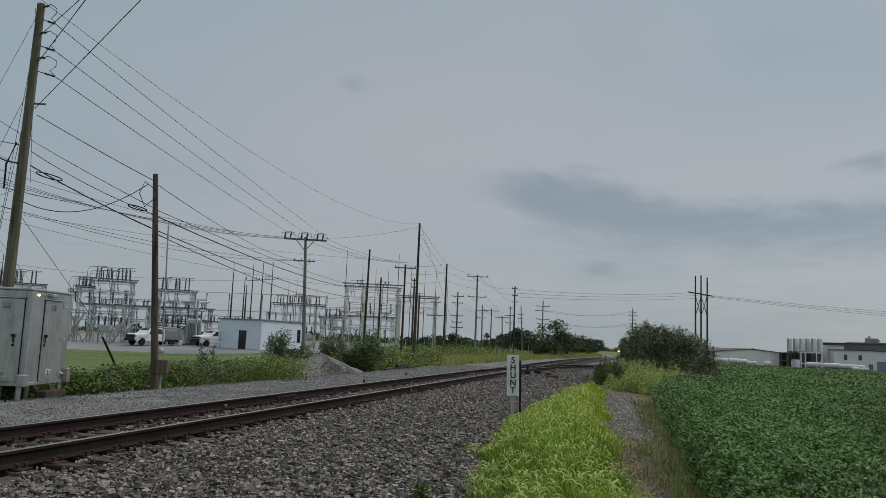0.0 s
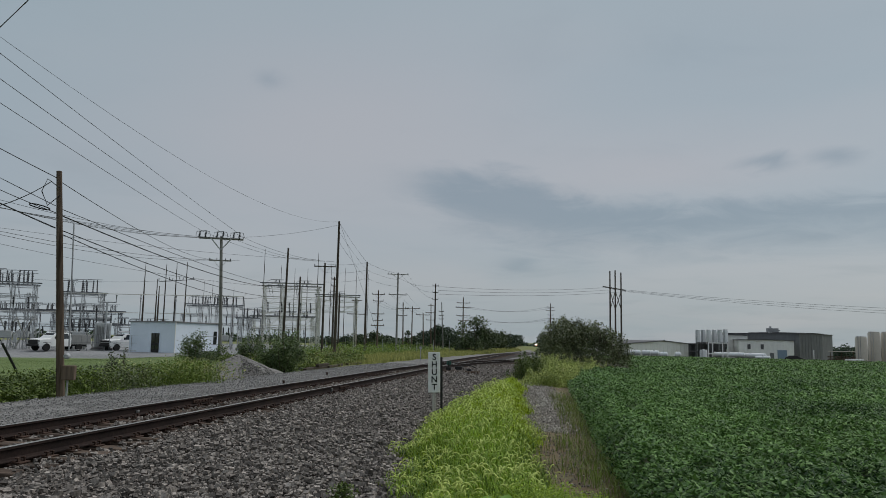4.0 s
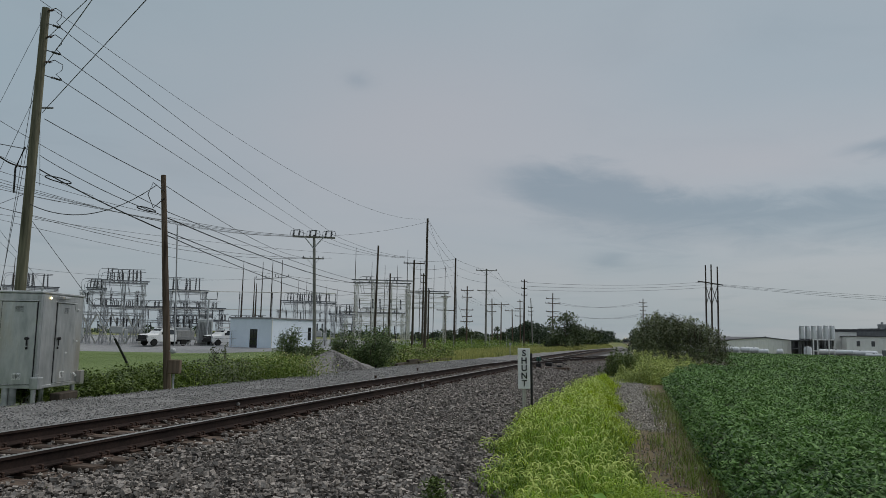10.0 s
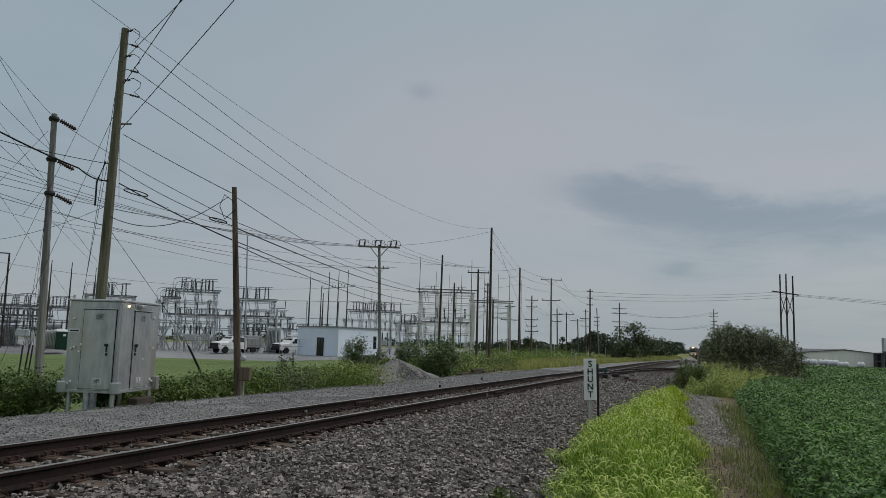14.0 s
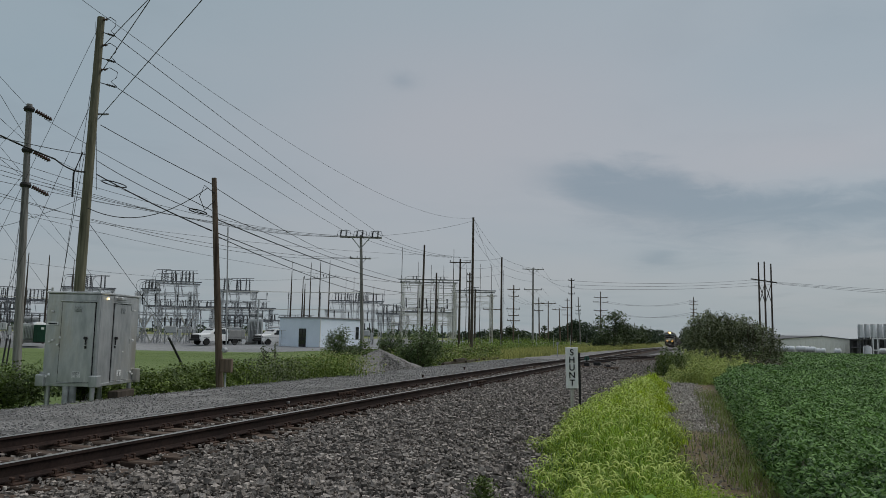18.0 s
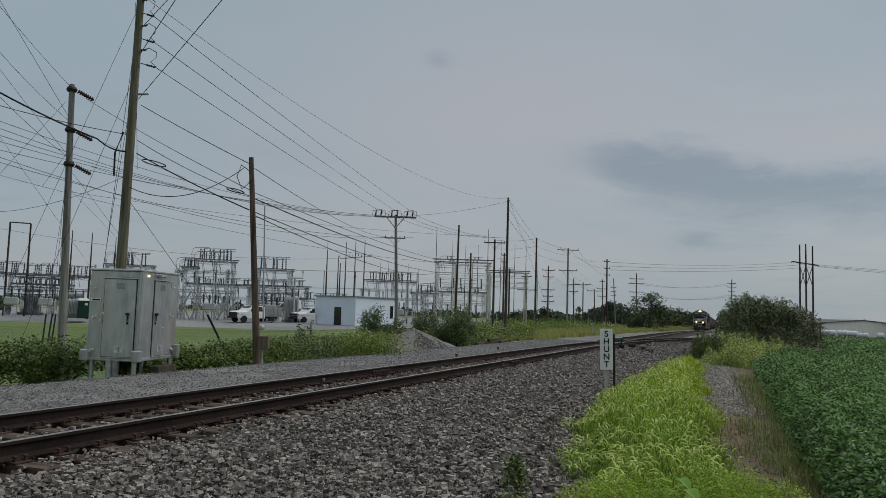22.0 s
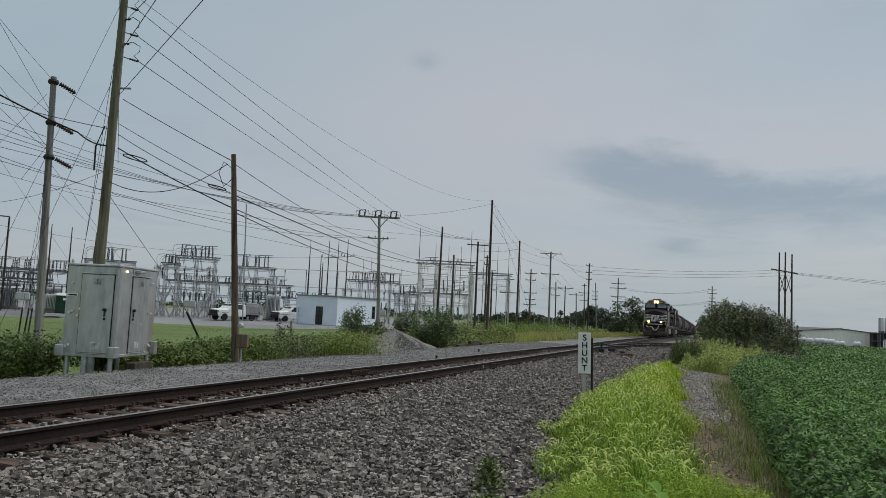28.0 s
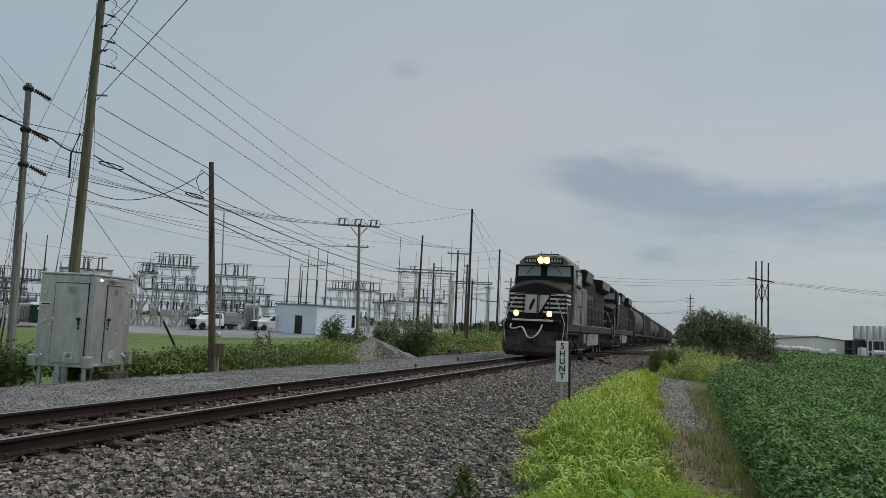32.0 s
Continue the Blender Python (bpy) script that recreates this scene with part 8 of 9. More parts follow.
def rack(az0, az1, dist, decks, depth, cols, seed, label, mat=None, pairs=3, stick_h=1.3, splay=False, name="switch_rack", hang=0, beam=0.3):
    """Open steel frame: slim lattice columns, decks (sight angle, from, to as shares of the width), standing pairs of insulators
    with looping leads on the upper deck, hanging strings under a deck, splayed feet."""
    rnd = random.Random(seed)
    m = mat or M_STEEL
    a, b = P(az0, dist), P(az1, dist)
    ax = (b - a).normalized()
    W = (b - a).length
    ob = thing(name, label, "switchgear", Matrix.Translation((a.x, a.y, YARD_Z)) @ pose(0, 0, 0, 0, 0, math.degrees(math.atan2(ax.y, ax.x))), group="substation steelwork")
    zs = [(EYE + dist * math.tan(radians(e)) - YARD_Z, f0 * W, f1 * W) for e, f0, f1 in decks]
    ztop, tx0, tx1 = zs[-1]
    for i in range(cols):
        x = W * i / (cols - 1)
        reach = max([z for z, p, q in zs if p - 0.3 <= x <= q + 0.3] or [zs[0][0]])
        for y in (0, depth):
            part("column", lattice_column(Shape(), x, y, 0, reach, 0.34, 0.028), m, ob)
        part("cross_beam", lattice_beam(Shape(), (x, 0, reach), (x, depth, reach), 0.2, 0.024), m, ob)
    for z, p, q in zs:
        for y in (0, depth):
            part("beam", lattice_beam(Shape(), (p - 0.4, y, z), (q + 0.4, y, z), 0.2, 0.026, beam), m, ob)
    # the dark channel that carries the switches
    for y in (0, depth):
        part("switch_channel", Shape().box(((tx0 + tx1) / 2, y, ztop + beam / 2 + 0.06), (tx1 - tx0 + 1.2, 0.2, 0.14), 0.01), M_STEEL_DARK, ob, "dark steel channel")
        for i in range(pairs):
            x = tx0 + (tx1 - tx0) * (i + 0.5) / pairs + rnd.uniform(-0.2, 0.2)
            hh = stick_h * rnd.uniform(0.92, 1.06)
            z0 = ztop + beam / 2 + 0.12
            for dx in (-0.26, 0.26):
                part("insulator", insulator(Shape(), (x + dx, y, z0), (x + dx * 0.8, y, z0 + hh), 0.11, 6), M_PORC, ob, "dark stacked insulator")
            part("switch_blade", Shape().rod((x - 0.9, y, z0 + hh), (x + 0.8, y, z0 + hh + rnd.uniform(0.0, 0.12)), 0.035, seg=5), M_STEEL_DARK, ob)
            part("lead", Shape().tube([(x - 0.85, y, z0 + hh), (x - 1.15, y, z0 + hh - 0.15), (x - 1.3, y, z0 + hh * 0.45), (x - 1.15, y + 0.2, z0 - 0.5), (x - 0.9, y + 0.3, z0 - 1.7)], 0.022, 4), M_CABLE, ob, "looping dark lead")
    for i in range(hang):
        z, p, q = zs[max(0, len(zs) - 2)]
        x = p + (q - p) * (i + 0.5) / hang + rnd.uniform(-0.3, 0.3)
        part("hanging_insulator", insulator(Shape(), (x, 0, z - beam / 2), (x + 0.06, 0, z - beam / 2 - 1.35), 0.13, 7), M_PORC, ob, "dark hanging insulator string")
    if splay:
        step = W / max(2, cols)
        z = zs[0][0]
        for y in (0, depth):
            for i in range(max(2, cols)):
                x0, x1 = step * i, step * (i + 1)
                part("brace", Shape().rod((x0, y, 0.0), (x1, y, z), 0.05, seg=4).rod((x1, y, 0.0), (x0, y, z), 0.05, seg=4), M_STEEL_PALE, ob, "pale crossed brace")
    return ob, W


def breaker(p, seed, turn=0):
    """Oil breaker: a grey tank on legs with three slanted bushings."""
    ob = thing("circuit_breaker", "grey oil circuit breaker with slanted bushings", "circuit breaker", Matrix.Translation(p) @ pose(0, 0, 0, 0, 0, turn), group="substation breakers")
    part("tank", Shape().box((0, 0, 1.75), (1.5, 0.8, 0.9), 0.12), M_SWITCH_GREY, ob)
    part("control_box", Shape().box((1.05, 0, 1.3), (0.4, 0.6, 1.0), 0.04), M_SWITCH_GREY, ob)
    for x in (-0.6, 0.6):
        for y in (-0.3, 0.3):
            part("leg", Shape().rod((x, y, 0), (x, y, 1.2), 0.05, seg=6), M_STEEL, ob)
    for x in (-0.7, 0, 0.7):
        for y in (-1, 1):
            part("bushing", insulator(Shape(), (x, y * 0.25, 2.15), (x, y * 0.75, 3.2), 0.11, 7), M_PORC, ob, "dark ribbed bushing")
    return ob


def transformer(p, turn, size=(2.6, 2.0, 2.6)):
    w, d, h = size
    ob = thing("power_transformer", "grey power transformer with cooling fins", "transformer", Matrix.Translation(p) @ pose(0, 0, 0, 0, 0, turn), group="substation transformers")
    part("tank", Shape().box((0, 0, h / 2 + 0.3), (w, d, h), 0.06), M_SWITCH_GREY, ob)
    part("plinth", Shape().box((0, 0, 0.15), (w + 0.6, d + 0.6, 0.3), 0.03), M_APRON, ob)
    for i in range(9):
        part("cooling_fin", Shape().box((-w / 2 + 0.2 + i * (w - 0.4) / 8, -d / 2 - 0.25, h * 0.5 + 0.3), (0.07, 0.5, h * 0.8), 0.02), M_SWITCH_GREY, ob)
    for i in range(3):
        part("bushing", insulator(Shape(), (-0.8 + i * 0.8, 0, h + 0.3), (-0.8 + i * 0.8, 0, h + 1.4), 0.14, 6), M_PORC, ob)
    part("conservator", Shape().rod((-w / 2, 0.6, h + 0.8), (w / 2, 0.6, h + 0.8), 0.3, seg=14), M_STEEL, ob)
    return ob


def mast(az, dist, el, r=0.07, mat=None, arm=0.0):
    f = P(az, dist)
    g = YARD_Z if f.y > 88 and f.x < -12 else ground_at(f)
    h = EYE + dist * math.tan(radians(el)) - g
    ob = thing("lightning_mast", "slim dark mast rising over the substation", "mast", Matrix.Translation((f.x, f.y, g)), group="substation masts")
    part("shaft", Shape().tube([(0, 0, -0.2), (0, 0, h * 0.6), (0, 0, h)], [r, r * 0.75, r * 0.35], 7), mat or M_POLE_DARK, ob)
    if arm:
        z = h * 0.80
        part("arm", Shape().rod((-arm, 0, z - 0.15), (arm, 0, z + 0.05), 0.05, seg=5), M_STEEL, ob)
        for x in (-arm, arm):
            part("insulator", insulator(Shape(), (x, 0, z), (x, 0, z + 0.4), 0.08, 3), M_PORC, ob)
    return ob


def build_substation():
    pale = "pale galvanised lattice switch rack with stacked insulators"
    dark = "dark grey switch rack with a row of standing insulators"
    low = "low grey bus rack with short standing insulators"
    rack(25.9, 22.0, 100, ((1.0, 0.0, 1.0), (2.45, 0.0, 1.0), (3.2, 0.36, 1.0)), 4.5, 4, 1, pale, pairs=4, splay=True, hang=5)
    rack(25.4, 22.4, 100, ((2.62, 0.0, 0.22),), 4.0, 2, 21, pale, pairs=2, stick_h=1.0)
    rack(25.6, 20.6, 109, ((0.55, 0.0, 1.0), (1.45, 0.1, 1.0)), 5.0, 5, 2, low, pairs=5, stick_h=0.8, hang=3)
    rack(20.3, 17.9, 106, ((1.2, 0.0, 1.0), (2.0, 0.0, 1.0), (2.72, 0.0, 1.0)), 4.5, 3, 3, pale, pairs=3, stick_h=1.55, hang=3)
    rack(20.1, 18.2, 101, ((0.35, 0.0, 1.0),), 3.5, 3, 22, low, pairs=3, stick_h=0.9, splay=True)
    rack(12.6, 7.9, 118, ((0.9, 0.0, 1.0), (1.55, 0.0, 1.0), (2.2, 0.1, 0.85)), 6.0, 5, 4, pale, pairs=5, hang=4)
    rack(38.8, 31.4, 112, ((0.75, 0.0, 1.0), (1.62, 0.0, 1.0)), 6.0, 7, 5, dark, M_STEEL_DARK, pairs=10, stick_h=1.35)
    rack(36.4, 32.4, 104, ((0.3, 0.0, 1.0), (0.95, 0.1, 0.9)), 4.0, 4, 6, dark, M_STEEL_DARK, pairs=6, stick_h=0.7)
    rack(30.6, 27.5, 108, ((0.9, 0.0, 1.0), (1.7, 0.0, 1.0), (2.55, 0.05, 0.95)), 4.0, 3, 7, pale, pairs=3, stick_h=1.6)
    rack(29.4, 26.4, 118, ((0.7, 0.0, 1.0), (1.5, 0.0, 1.0)), 4.0, 4, 23, low, pairs=4, stick_h=0.8)
    rack(6.92, 2.95, 102, ((1.15, 0.0, 1.0), (2.05, 0.0, 1.0), (2.82, 0.0, 1.0), (3.80, 0.0, 1.0)), 5.5, 4, 8, "tall pale lattice gantry of the substation", M_STEEL_PALE, pairs=2, stick_h=0.35, name="lattice_gantry", hang=5, beam=0.75)
    rack(2.9, 0.12, 108, ((2.25, 0.0, 1.0), (3.05, 0.0, 1.0)), 4.5, 3, 9, "pale lattice gantry of the substation", M_STEEL_PALE, pairs=1, stick_h=0.4, name="lattice_gantry", beam=0.75)
    rack(20.9, 16.6, 124, ((0.7, 0.0, 1.0), (1.5, 0.0, 1.0)), 5.0, 5, 12, low, M_STEEL_DARK, pairs=4, stick_h=0.9)
    rack(16.9, 13.4, 122, ((0.6, 0.0, 1.0),), 4.5, 4, 13, low, pairs=4, stick_h=0.9)
    rack(7.6, 3.3, 122, ((0.7, 0.0, 1.0), (1.5, 0.0, 1.0)), 5.0, 5, 14, low, M_STEEL_PALE, pairs=4, stick_h=0.7, hang=4)
    rack(8.6, 7.0, 112, ((0.6, 0.0, 1.0), (1.3, 0.0, 1.0)), 4.0, 3, 10, pale, pairs=2)
    # tall gantry frames at the far left and among the racks
    for az0, az1, d, el in ((36.6, 35.4, 104, 5.08), (39.2, 37.7, 104, 4.6), (18.15, 17.0, 98, 2.75)):
        a, b = P(az0, d), P(az1, d)
        h = EYE + d * math.tan(radians(el)) - YARD_Z
        ob = thing("portal_frame", "dark steel portal frame of the substation", "steel frame", Matrix.Translation((a.x, a.y, YARD_Z)), group="substation portals")
        o = b - a
        if el > 3:
            part("post", Shape().rod((0, 0, -0.1), (0, 0, h), 0.13, 0.10, 8), M_POLE_DARK, ob)
            part("post", Shape().rod((o.x, o.y, -0.1), (o.x, o.y, h), 0.13, 0.10, 8), M_POLE_DARK, ob)
            part("beam", Shape().rod((0, 0, h), (o.x, o.y, h), 0.08, seg=6), M_POLE_DARK, ob)
        else:
            part("post", Shape().rod((o.x / 2, o.y / 2, -0.1), (o.x / 2, o.y / 2, h - 0.9), 0.12, seg=8), M_STEEL, ob)
            part("fork", Shape().tube([(0, 0, h), (0, 0, h - 0.9), (o.x, o.y, h - 0.9), (o.x, o.y, h)], 0.09, 6), M_STEEL, ob)
    # masts: bearing, distance, top angle, thickness, arm
    for az, d, el, r, arm in ((32.86, 100, 4.83, 0.13, 0), (31.62, 100, 4.76, 0.13, 0), (30.1, 100, 4.5, 0.10, 0), (15.25, 105, 5.2, 0.06, 0), (15.25, 105, 4.4, 0.14, 0), (14.25, 100, 3.5, 0.14, 0), (13.85, 108, 5.1, 0.11, 0.9), (13.15, 108, 5.2, 0.11, 0.9),
                              (12.45, 108, 5.3, 0.11, 0.9), (14.4, 104, 4.0, 0.12, 0), (11.2, 112, 4.0, 0.05, 0), (10.6, 112, 4.1, 0.05, 0), (9.1, 112, 3.6, 0.05, 0), (8.3, 112, 3.3, 0.05, 0), (7.0, 103, 6.5, 0.075, 0),
                              (5.75, 108, 5.4, 0.06, 0), (4.75, 108, 5.2, 0.06, 0), (3.8, 110, 5.2, 0.06, 0), (3.05, 103, 6.4, 0.075, 0), (2.05, 112, 5.6, 0.06, 0), (1.0, 112, 5.3, 0.06, 0), (0.15, 112, 5.25, 0.06, 0), (-0.75, 115, 4.9, 0.05, 0)):
        mast(az, d, el, r, None, arm)
    # long bus pipes
    for az0, e0, az1, e1, d in ((20.1, 2.75, 8.4, 2.95, 103), (24.0, 1.4, 12.0, 1.6, 112), (35.0, 1.9, 26.5, 1.7, 108)):
        a, b = S(az0, e0, d), S(az1, e1, d)
        ob = thing("bus_pipe", "long grey bus pipe on posts over the switch racks", "bus pipe", Matrix.Translation((a.x, a.y, YARD_Z)))
        o = b - a
        part("pipe", Shape().rod((0, 0, a.z - YARD_Z), (o.x, o.y, b.z - YARD_Z), 0.05, seg=6), M_STEEL_PALE, ob)
        for i in range(6):
            q = o * (i / 5)
            zt = a.z - YARD_Z + o.z * i / 5
            part("post", Shape().rod((q.x, q.y, 0), (q.x, q.y, zt - 0.9), 0.06, seg=6), M_STEEL, ob)
            part("insulator", insulator(Shape(), (q.x, q.y, zt - 0.9), (q.x, q.y, zt), 0.09, 5), M_PORC, ob)
    for az, d, seed, turn in ((23.6, 97, 1, 20), (22.6, 104, 2, 25), (26.4, 98, 3, 30), (19.2, 100, 4, 15), (34.2, 99, 5, 35), (33.0, 106, 6, 30), (36.2, 98, 7, 35), (30.4, 103, 8, 30), (11.0, 108, 9, 10), (9.7, 110, 10, 10), (28.0, 104, 11, 25)):
        breaker(P(az, d, YARD_Z), seed, turn)
    transformer(P(17.72, 100, YARD_Z), 18, (1.8, 1.5, 3.0))
    transformer(P(32.4, 96, YARD_Z), 30, (1.6, 1.4, 1.8))
    transformer(P(35.0, 110, YARD_Z), 30, (2.4, 2.0, 2.4))
    # chain fence along the yard
    ob = thing("yard_fence", "thin wire fence with steel posts along the yard", "fence")
    for i in range(46):
        x = -95 + i * 2.4
        if x > 16:
            break
        y = 89.5 if x < -14 else 89.5 + (x + 14) * 0.6
        g = YARD_Z if x < -14 else ground_at(Vector((x, y, 0)))
        part("post", Shape().rod((x, y, g - 0.1), (x, y, g + 1.9), 0.03, seg=5), M_STEEL, ob)
    for z in (1.9, 1.0, 0.15):
        part("rail", Shape().rod((-95, 89.5, YARD_Z + z), (-14, 89.5, YARD_Z + z), 0.018, seg=4), M_STEEL, ob)


build_substation()


# ---- control building, trucks and cabin ----
M_WALL = surface("pale_blue_white_wall", (0.58, 0.645, 0.73), (0.70, 0.765, 0.85), 0.7, grain=10, stain=0.5, bump=0.05, spread=0)
M_ROOF = surface("grey_roof_edge", (0.16, 0.16, 0.17), (0.26, 0.26, 0.27), 0.8, bump=0.05, spread=0)
M_CAR = surface("white_car_paint", (0.70, 0.70, 0.70), (0.80, 0.80, 0.79), 0.35, bump=0, spread=0)
M_SERVICE = surface("grey_service_body", (0.20, 0.20, 0.20), (0.30, 0.30, 0.29), 0.5, bump=0.03, spread=0)
M_TYRE = surface("black_tyre", (0.012, 0.012, 0.012), (0.03, 0.03, 0.03), 0.85, bump=0.1, spread=0)
M_GREEN = surface("dark_green_plastic", (0.008, 0.035, 0.022), (0.015, 0.055, 0.035), 0.5, bump=0.03, spread=0)


def build_control_house():
    c, l, r = P(13.0, 90), P(15.72, 94), P(9.85, 98)
    ax = (r - c).normalized()
    ob = thing("control_building", "small white flat-roofed control building with a dark door", "building", Matrix.Translation((c.x, c.y, YARD_Z)) @ pose(0, 0, 0, 0, 0, math.degrees(math.atan2(ax.y, ax.x))))
    W, Dp = (r - c).length, (l - c).length
    h = EYE + 90 * math.tan(radians(0.95)) - YARD_Z
    part("wall", Shape().box((W / 2, Dp / 2, h / 2), (W, Dp, h), 0.02), M_WALL, ob)
    part("roof", Shape().box((W / 2, Dp / 2, h + 0.06), (W + 0.3, Dp + 0.3, 0.14), 0.02), M_ROOF, ob)
    part("downpipe", Shape().rod((-0.06, -0.06, 0), (-0.06, -0.06, h), 0.06, seg=8), M_WHITE, ob)
    y = Dp * 0.42
    door = part("door", Shape().box((-0.02, y, 1.08), (0.06, 1.02, 2.16), 0.01), M_BLACK, ob, "dark glazed door")
    for i in (-1, 1):
        for z in (0.6, 1.35, 1.9):
            part("pane", Shape().box((-0.055, y + i * 0.24, z), (0.02, 0.36, 0.5), 0.005), M_DARKGLASS, door)
    part("door_frame", Shape().box((-0.03, y - 0.57, 1.1), (0.08, 0.07, 2.25), 0.01).box((-0.03, y + 0.57, 1.1), (0.08, 0.07, 2.25), 0.01).box((-0.03, y, 2.22), (0.08, 1.2, 0.07), 0.01), M_WALL, ob)
    part("window", Shape().box((W * 0.86, -0.02, h * 0.5), (0.7, 0.06, 1.6), 0.01), M_DARKGLASS, ob)


def wheel_parts(parent, x, y, r):
    t = part("wheel", Shape().lathe([(r * 0.6, -0.13), (r * 0.95, -0.13), (r, -0.09), (r, 0.09), (r * 0.95, 0.13), (r * 0.6, 0.13)], 20, pose(x, y, r, 90, 0, 0)), M_TYRE, parent)
    part("rim", Shape().lathe([(0.0, -0.12), (r * 0.6, -0.11), (r * 0.6, 0.11), (0.0, 0.12)], 16, pose(x, y, r, 90, 0, 0)), M_STEEL, t)


def build_pickup(az, dist, turn, service, label):
    """Work truck; x points ahead."""
    f = P(az, dist)
    ob = thing("utility_truck", label, "truck", Matrix.Translation((f.x, f.y, YARD_Z)) @ pose(0, 0, 0, 0, 0, turn), group="utility trucks")
    hood = [prof_ring(2.9, [(0.85, 0.55), (0.92, 0.75), (0.92, 1.12), (0.8, 1.22)]), prof_ring(2.6, [(0.95, 0.5), (1.0, 0.75), (1.0, 1.2), (0.85, 1.32)]), prof_ring(1.5, [(0.98, 0.5), (1.02, 0.75), (1.02, 1.28), (0.9, 1.42)])]
    part("hood", Shape().loft(hood), M_CAR, ob)
    cab = [prof_ring(1.55, [(1.0, 0.5), (1.02, 0.8), (1.02, 1.25), (0.92, 1.42)]), prof_ring(0.85, [(1.0, 0.5), (1.02, 0.8), (1.02, 1.3), (0.80, 2.0)]), prof_ring(-0.75, [(1.0, 0.5), (1.02, 0.8), (1.02, 1.3), (0.80, 2.02)]), prof_ring(-0.95, [(1.0, 0.5), (1.02, 0.8), (1.02, 1.3), (0.85, 1.9)])]
    c = part("cab", Shape().loft(cab), M_CAR, ob)
    part("windscreen", Shape().add([(1.52, -0.86, 1.42), (1.52, 0.86, 1.42), (0.92, 0.74, 1.96), (0.92, -0.74, 1.96), (1.48, -0.86, 1.40), (1.48, 0.86, 1.40), (0.88, 0.74, 1.94), (0.88, -0.74, 1.94)],
                                   [(0, 1, 2, 3), (7, 6, 5, 4), (0, 4, 5, 1), (1, 5, 6, 2), (2, 6, 7, 3), (3, 7, 4, 0)]), M_DARKGLASS, c, smooth=0)
    for k in (-1, 1):
        part("side_window", Shape().add([(1.0, k * 1.03, 1.34), (-0.6, k * 1.03, 1.34), (-0.6, k * 0.87, 1.9), (0.65, k * 0.87, 1.9), (1.0, k * 0.99, 1.34), (-0.6, k * 0.99, 1.34), (-0.6, k * 0.83, 1.9), (0.65, k * 0.83, 1.9)],
                                        [(0, 1, 2, 3), (7, 6, 5, 4), (0, 4, 5, 1), (1, 5, 6, 2), (2, 6, 7, 3), (3, 7, 4, 0)]), M_DARKGLASS, c, smooth=0)
        part("mirror", Shape().box((1.15, k * 1.2, 1.45), (0.12, 0.2, 0.28), 0.03), M_BLACK, c)
        part("headlight", Shape().box((2.84, k * 0.86, 1.05), (0.14, 0.18, 0.26), 0.03), M_STEEL, ob)
        for x in (2.0, -2.0):
            wheel_parts(ob, x, k * 0.9, 0.42)
            part("wheel_arch", Shape().box((x, k * 0.96, 0.9), (1.0, 0.12, 0.12), 0.05), M_BLACK if x > 0 else M_SERVICE, ob)
    part("grille", Shape().box((2.92, 0, 0.94), (0.16, 1.55, 0.56), 0.02), M_BLACK, ob)
    part("bumper", Shape().box((2.98, 0, 0.62), (0.2, 1.9, 0.24), 0.05), M_BLACK, ob)
    part("chassis", Shape().box((-0.3, 0, 0.6), (5.6, 1.4, 0.2), 0.03), M_BLACK, ob)
    if service:
        body = part("service_body", Shape().box((-2.2, 0, 1.28), (2.5, 2.1, 1.1), 0.03), M_SERVICE, ob, "grey service body with lockers")
        for k in (-1, 1):
            for i in range(4):
                part("locker_door", Shape().box((-1.25 - i * 0.6, k * 1.06, 1.35), (0.54, 0.03, 0.8), 0.01), M_SERVICE, body)
        part("ladder_rack", Shape().rod((-3.3, 0.8, 2.1), (0.8, 0.8, 2.25), 0.03, seg=6).rod((-3.3, -0.8, 2.1), (0.8, -0.8, 2.25), 0.03, seg=6), M_STEEL, ob)
    else:
        part("bed", Shape().box((-2.1, 0, 1.0), (2.3, 2.0, 0.75), 0.05), M_CAR, ob)
        part("crane", Shape().rod((-1.6, 0, 1.3), (-1.6, 0, 2.4), 0.12, seg=8).rod((-1.6, 0, 2.35), (1.4, 0.2, 2.25), 0.10, seg=8), M_STEEL, ob, "folded lifting boom")
    return ob


def build_cabin():
    f = P(31.87, 95, YARD_Z)
    ob = thing("portable_toilet", "dark green portable toilet cabin with a white roof", "portable toilet", Matrix.Translation(f) @ pose(0, 0, 0, 0, 0, 35))
    part("body", Shape().box((0, 0, 1.05), (1.15, 1.15, 1.95), 0.04), M_GREEN, ob)
    part("roof", Shape().loft([[(a * 0.6, b * 0.6, 2.0) for a, b in ((-1, -1), (1, -1), (1, 1), (-1, 1))], [(a * 0.5, b * 0.5, 2.2) for a, b in ((-1, -1), (1, -1), (1, 1), (-1, 1))], [(a * 0.2, b * 0.4, 2.3) for a, b in ((-1, -1), (1, -1), (1, 1), (-1, 1))]]), M_WHITE, ob)
    part("door", Shape().box((0.08, -0.59, 1.05), (0.75, 0.04, 1.8), 0.01), M_GREEN, ob)
    part("sign_plate", Shape().box((0.25, -0.62, 1.6), (0.3, 0.02, 0.25), 0.005), M_WHITE, ob)
    part("base", Shape().box((0, 0, 0.05), (1.2, 1.2, 0.1), 0.01), M_BLACK, ob)


build_control_house()
build_pickup(20.45, 95, 236, True, "white utility truck with a grey service body in the yard")
build_pickup(16.15, 99, 232, False, "white pickup truck with a folded boom in the yard")
build_cabin()


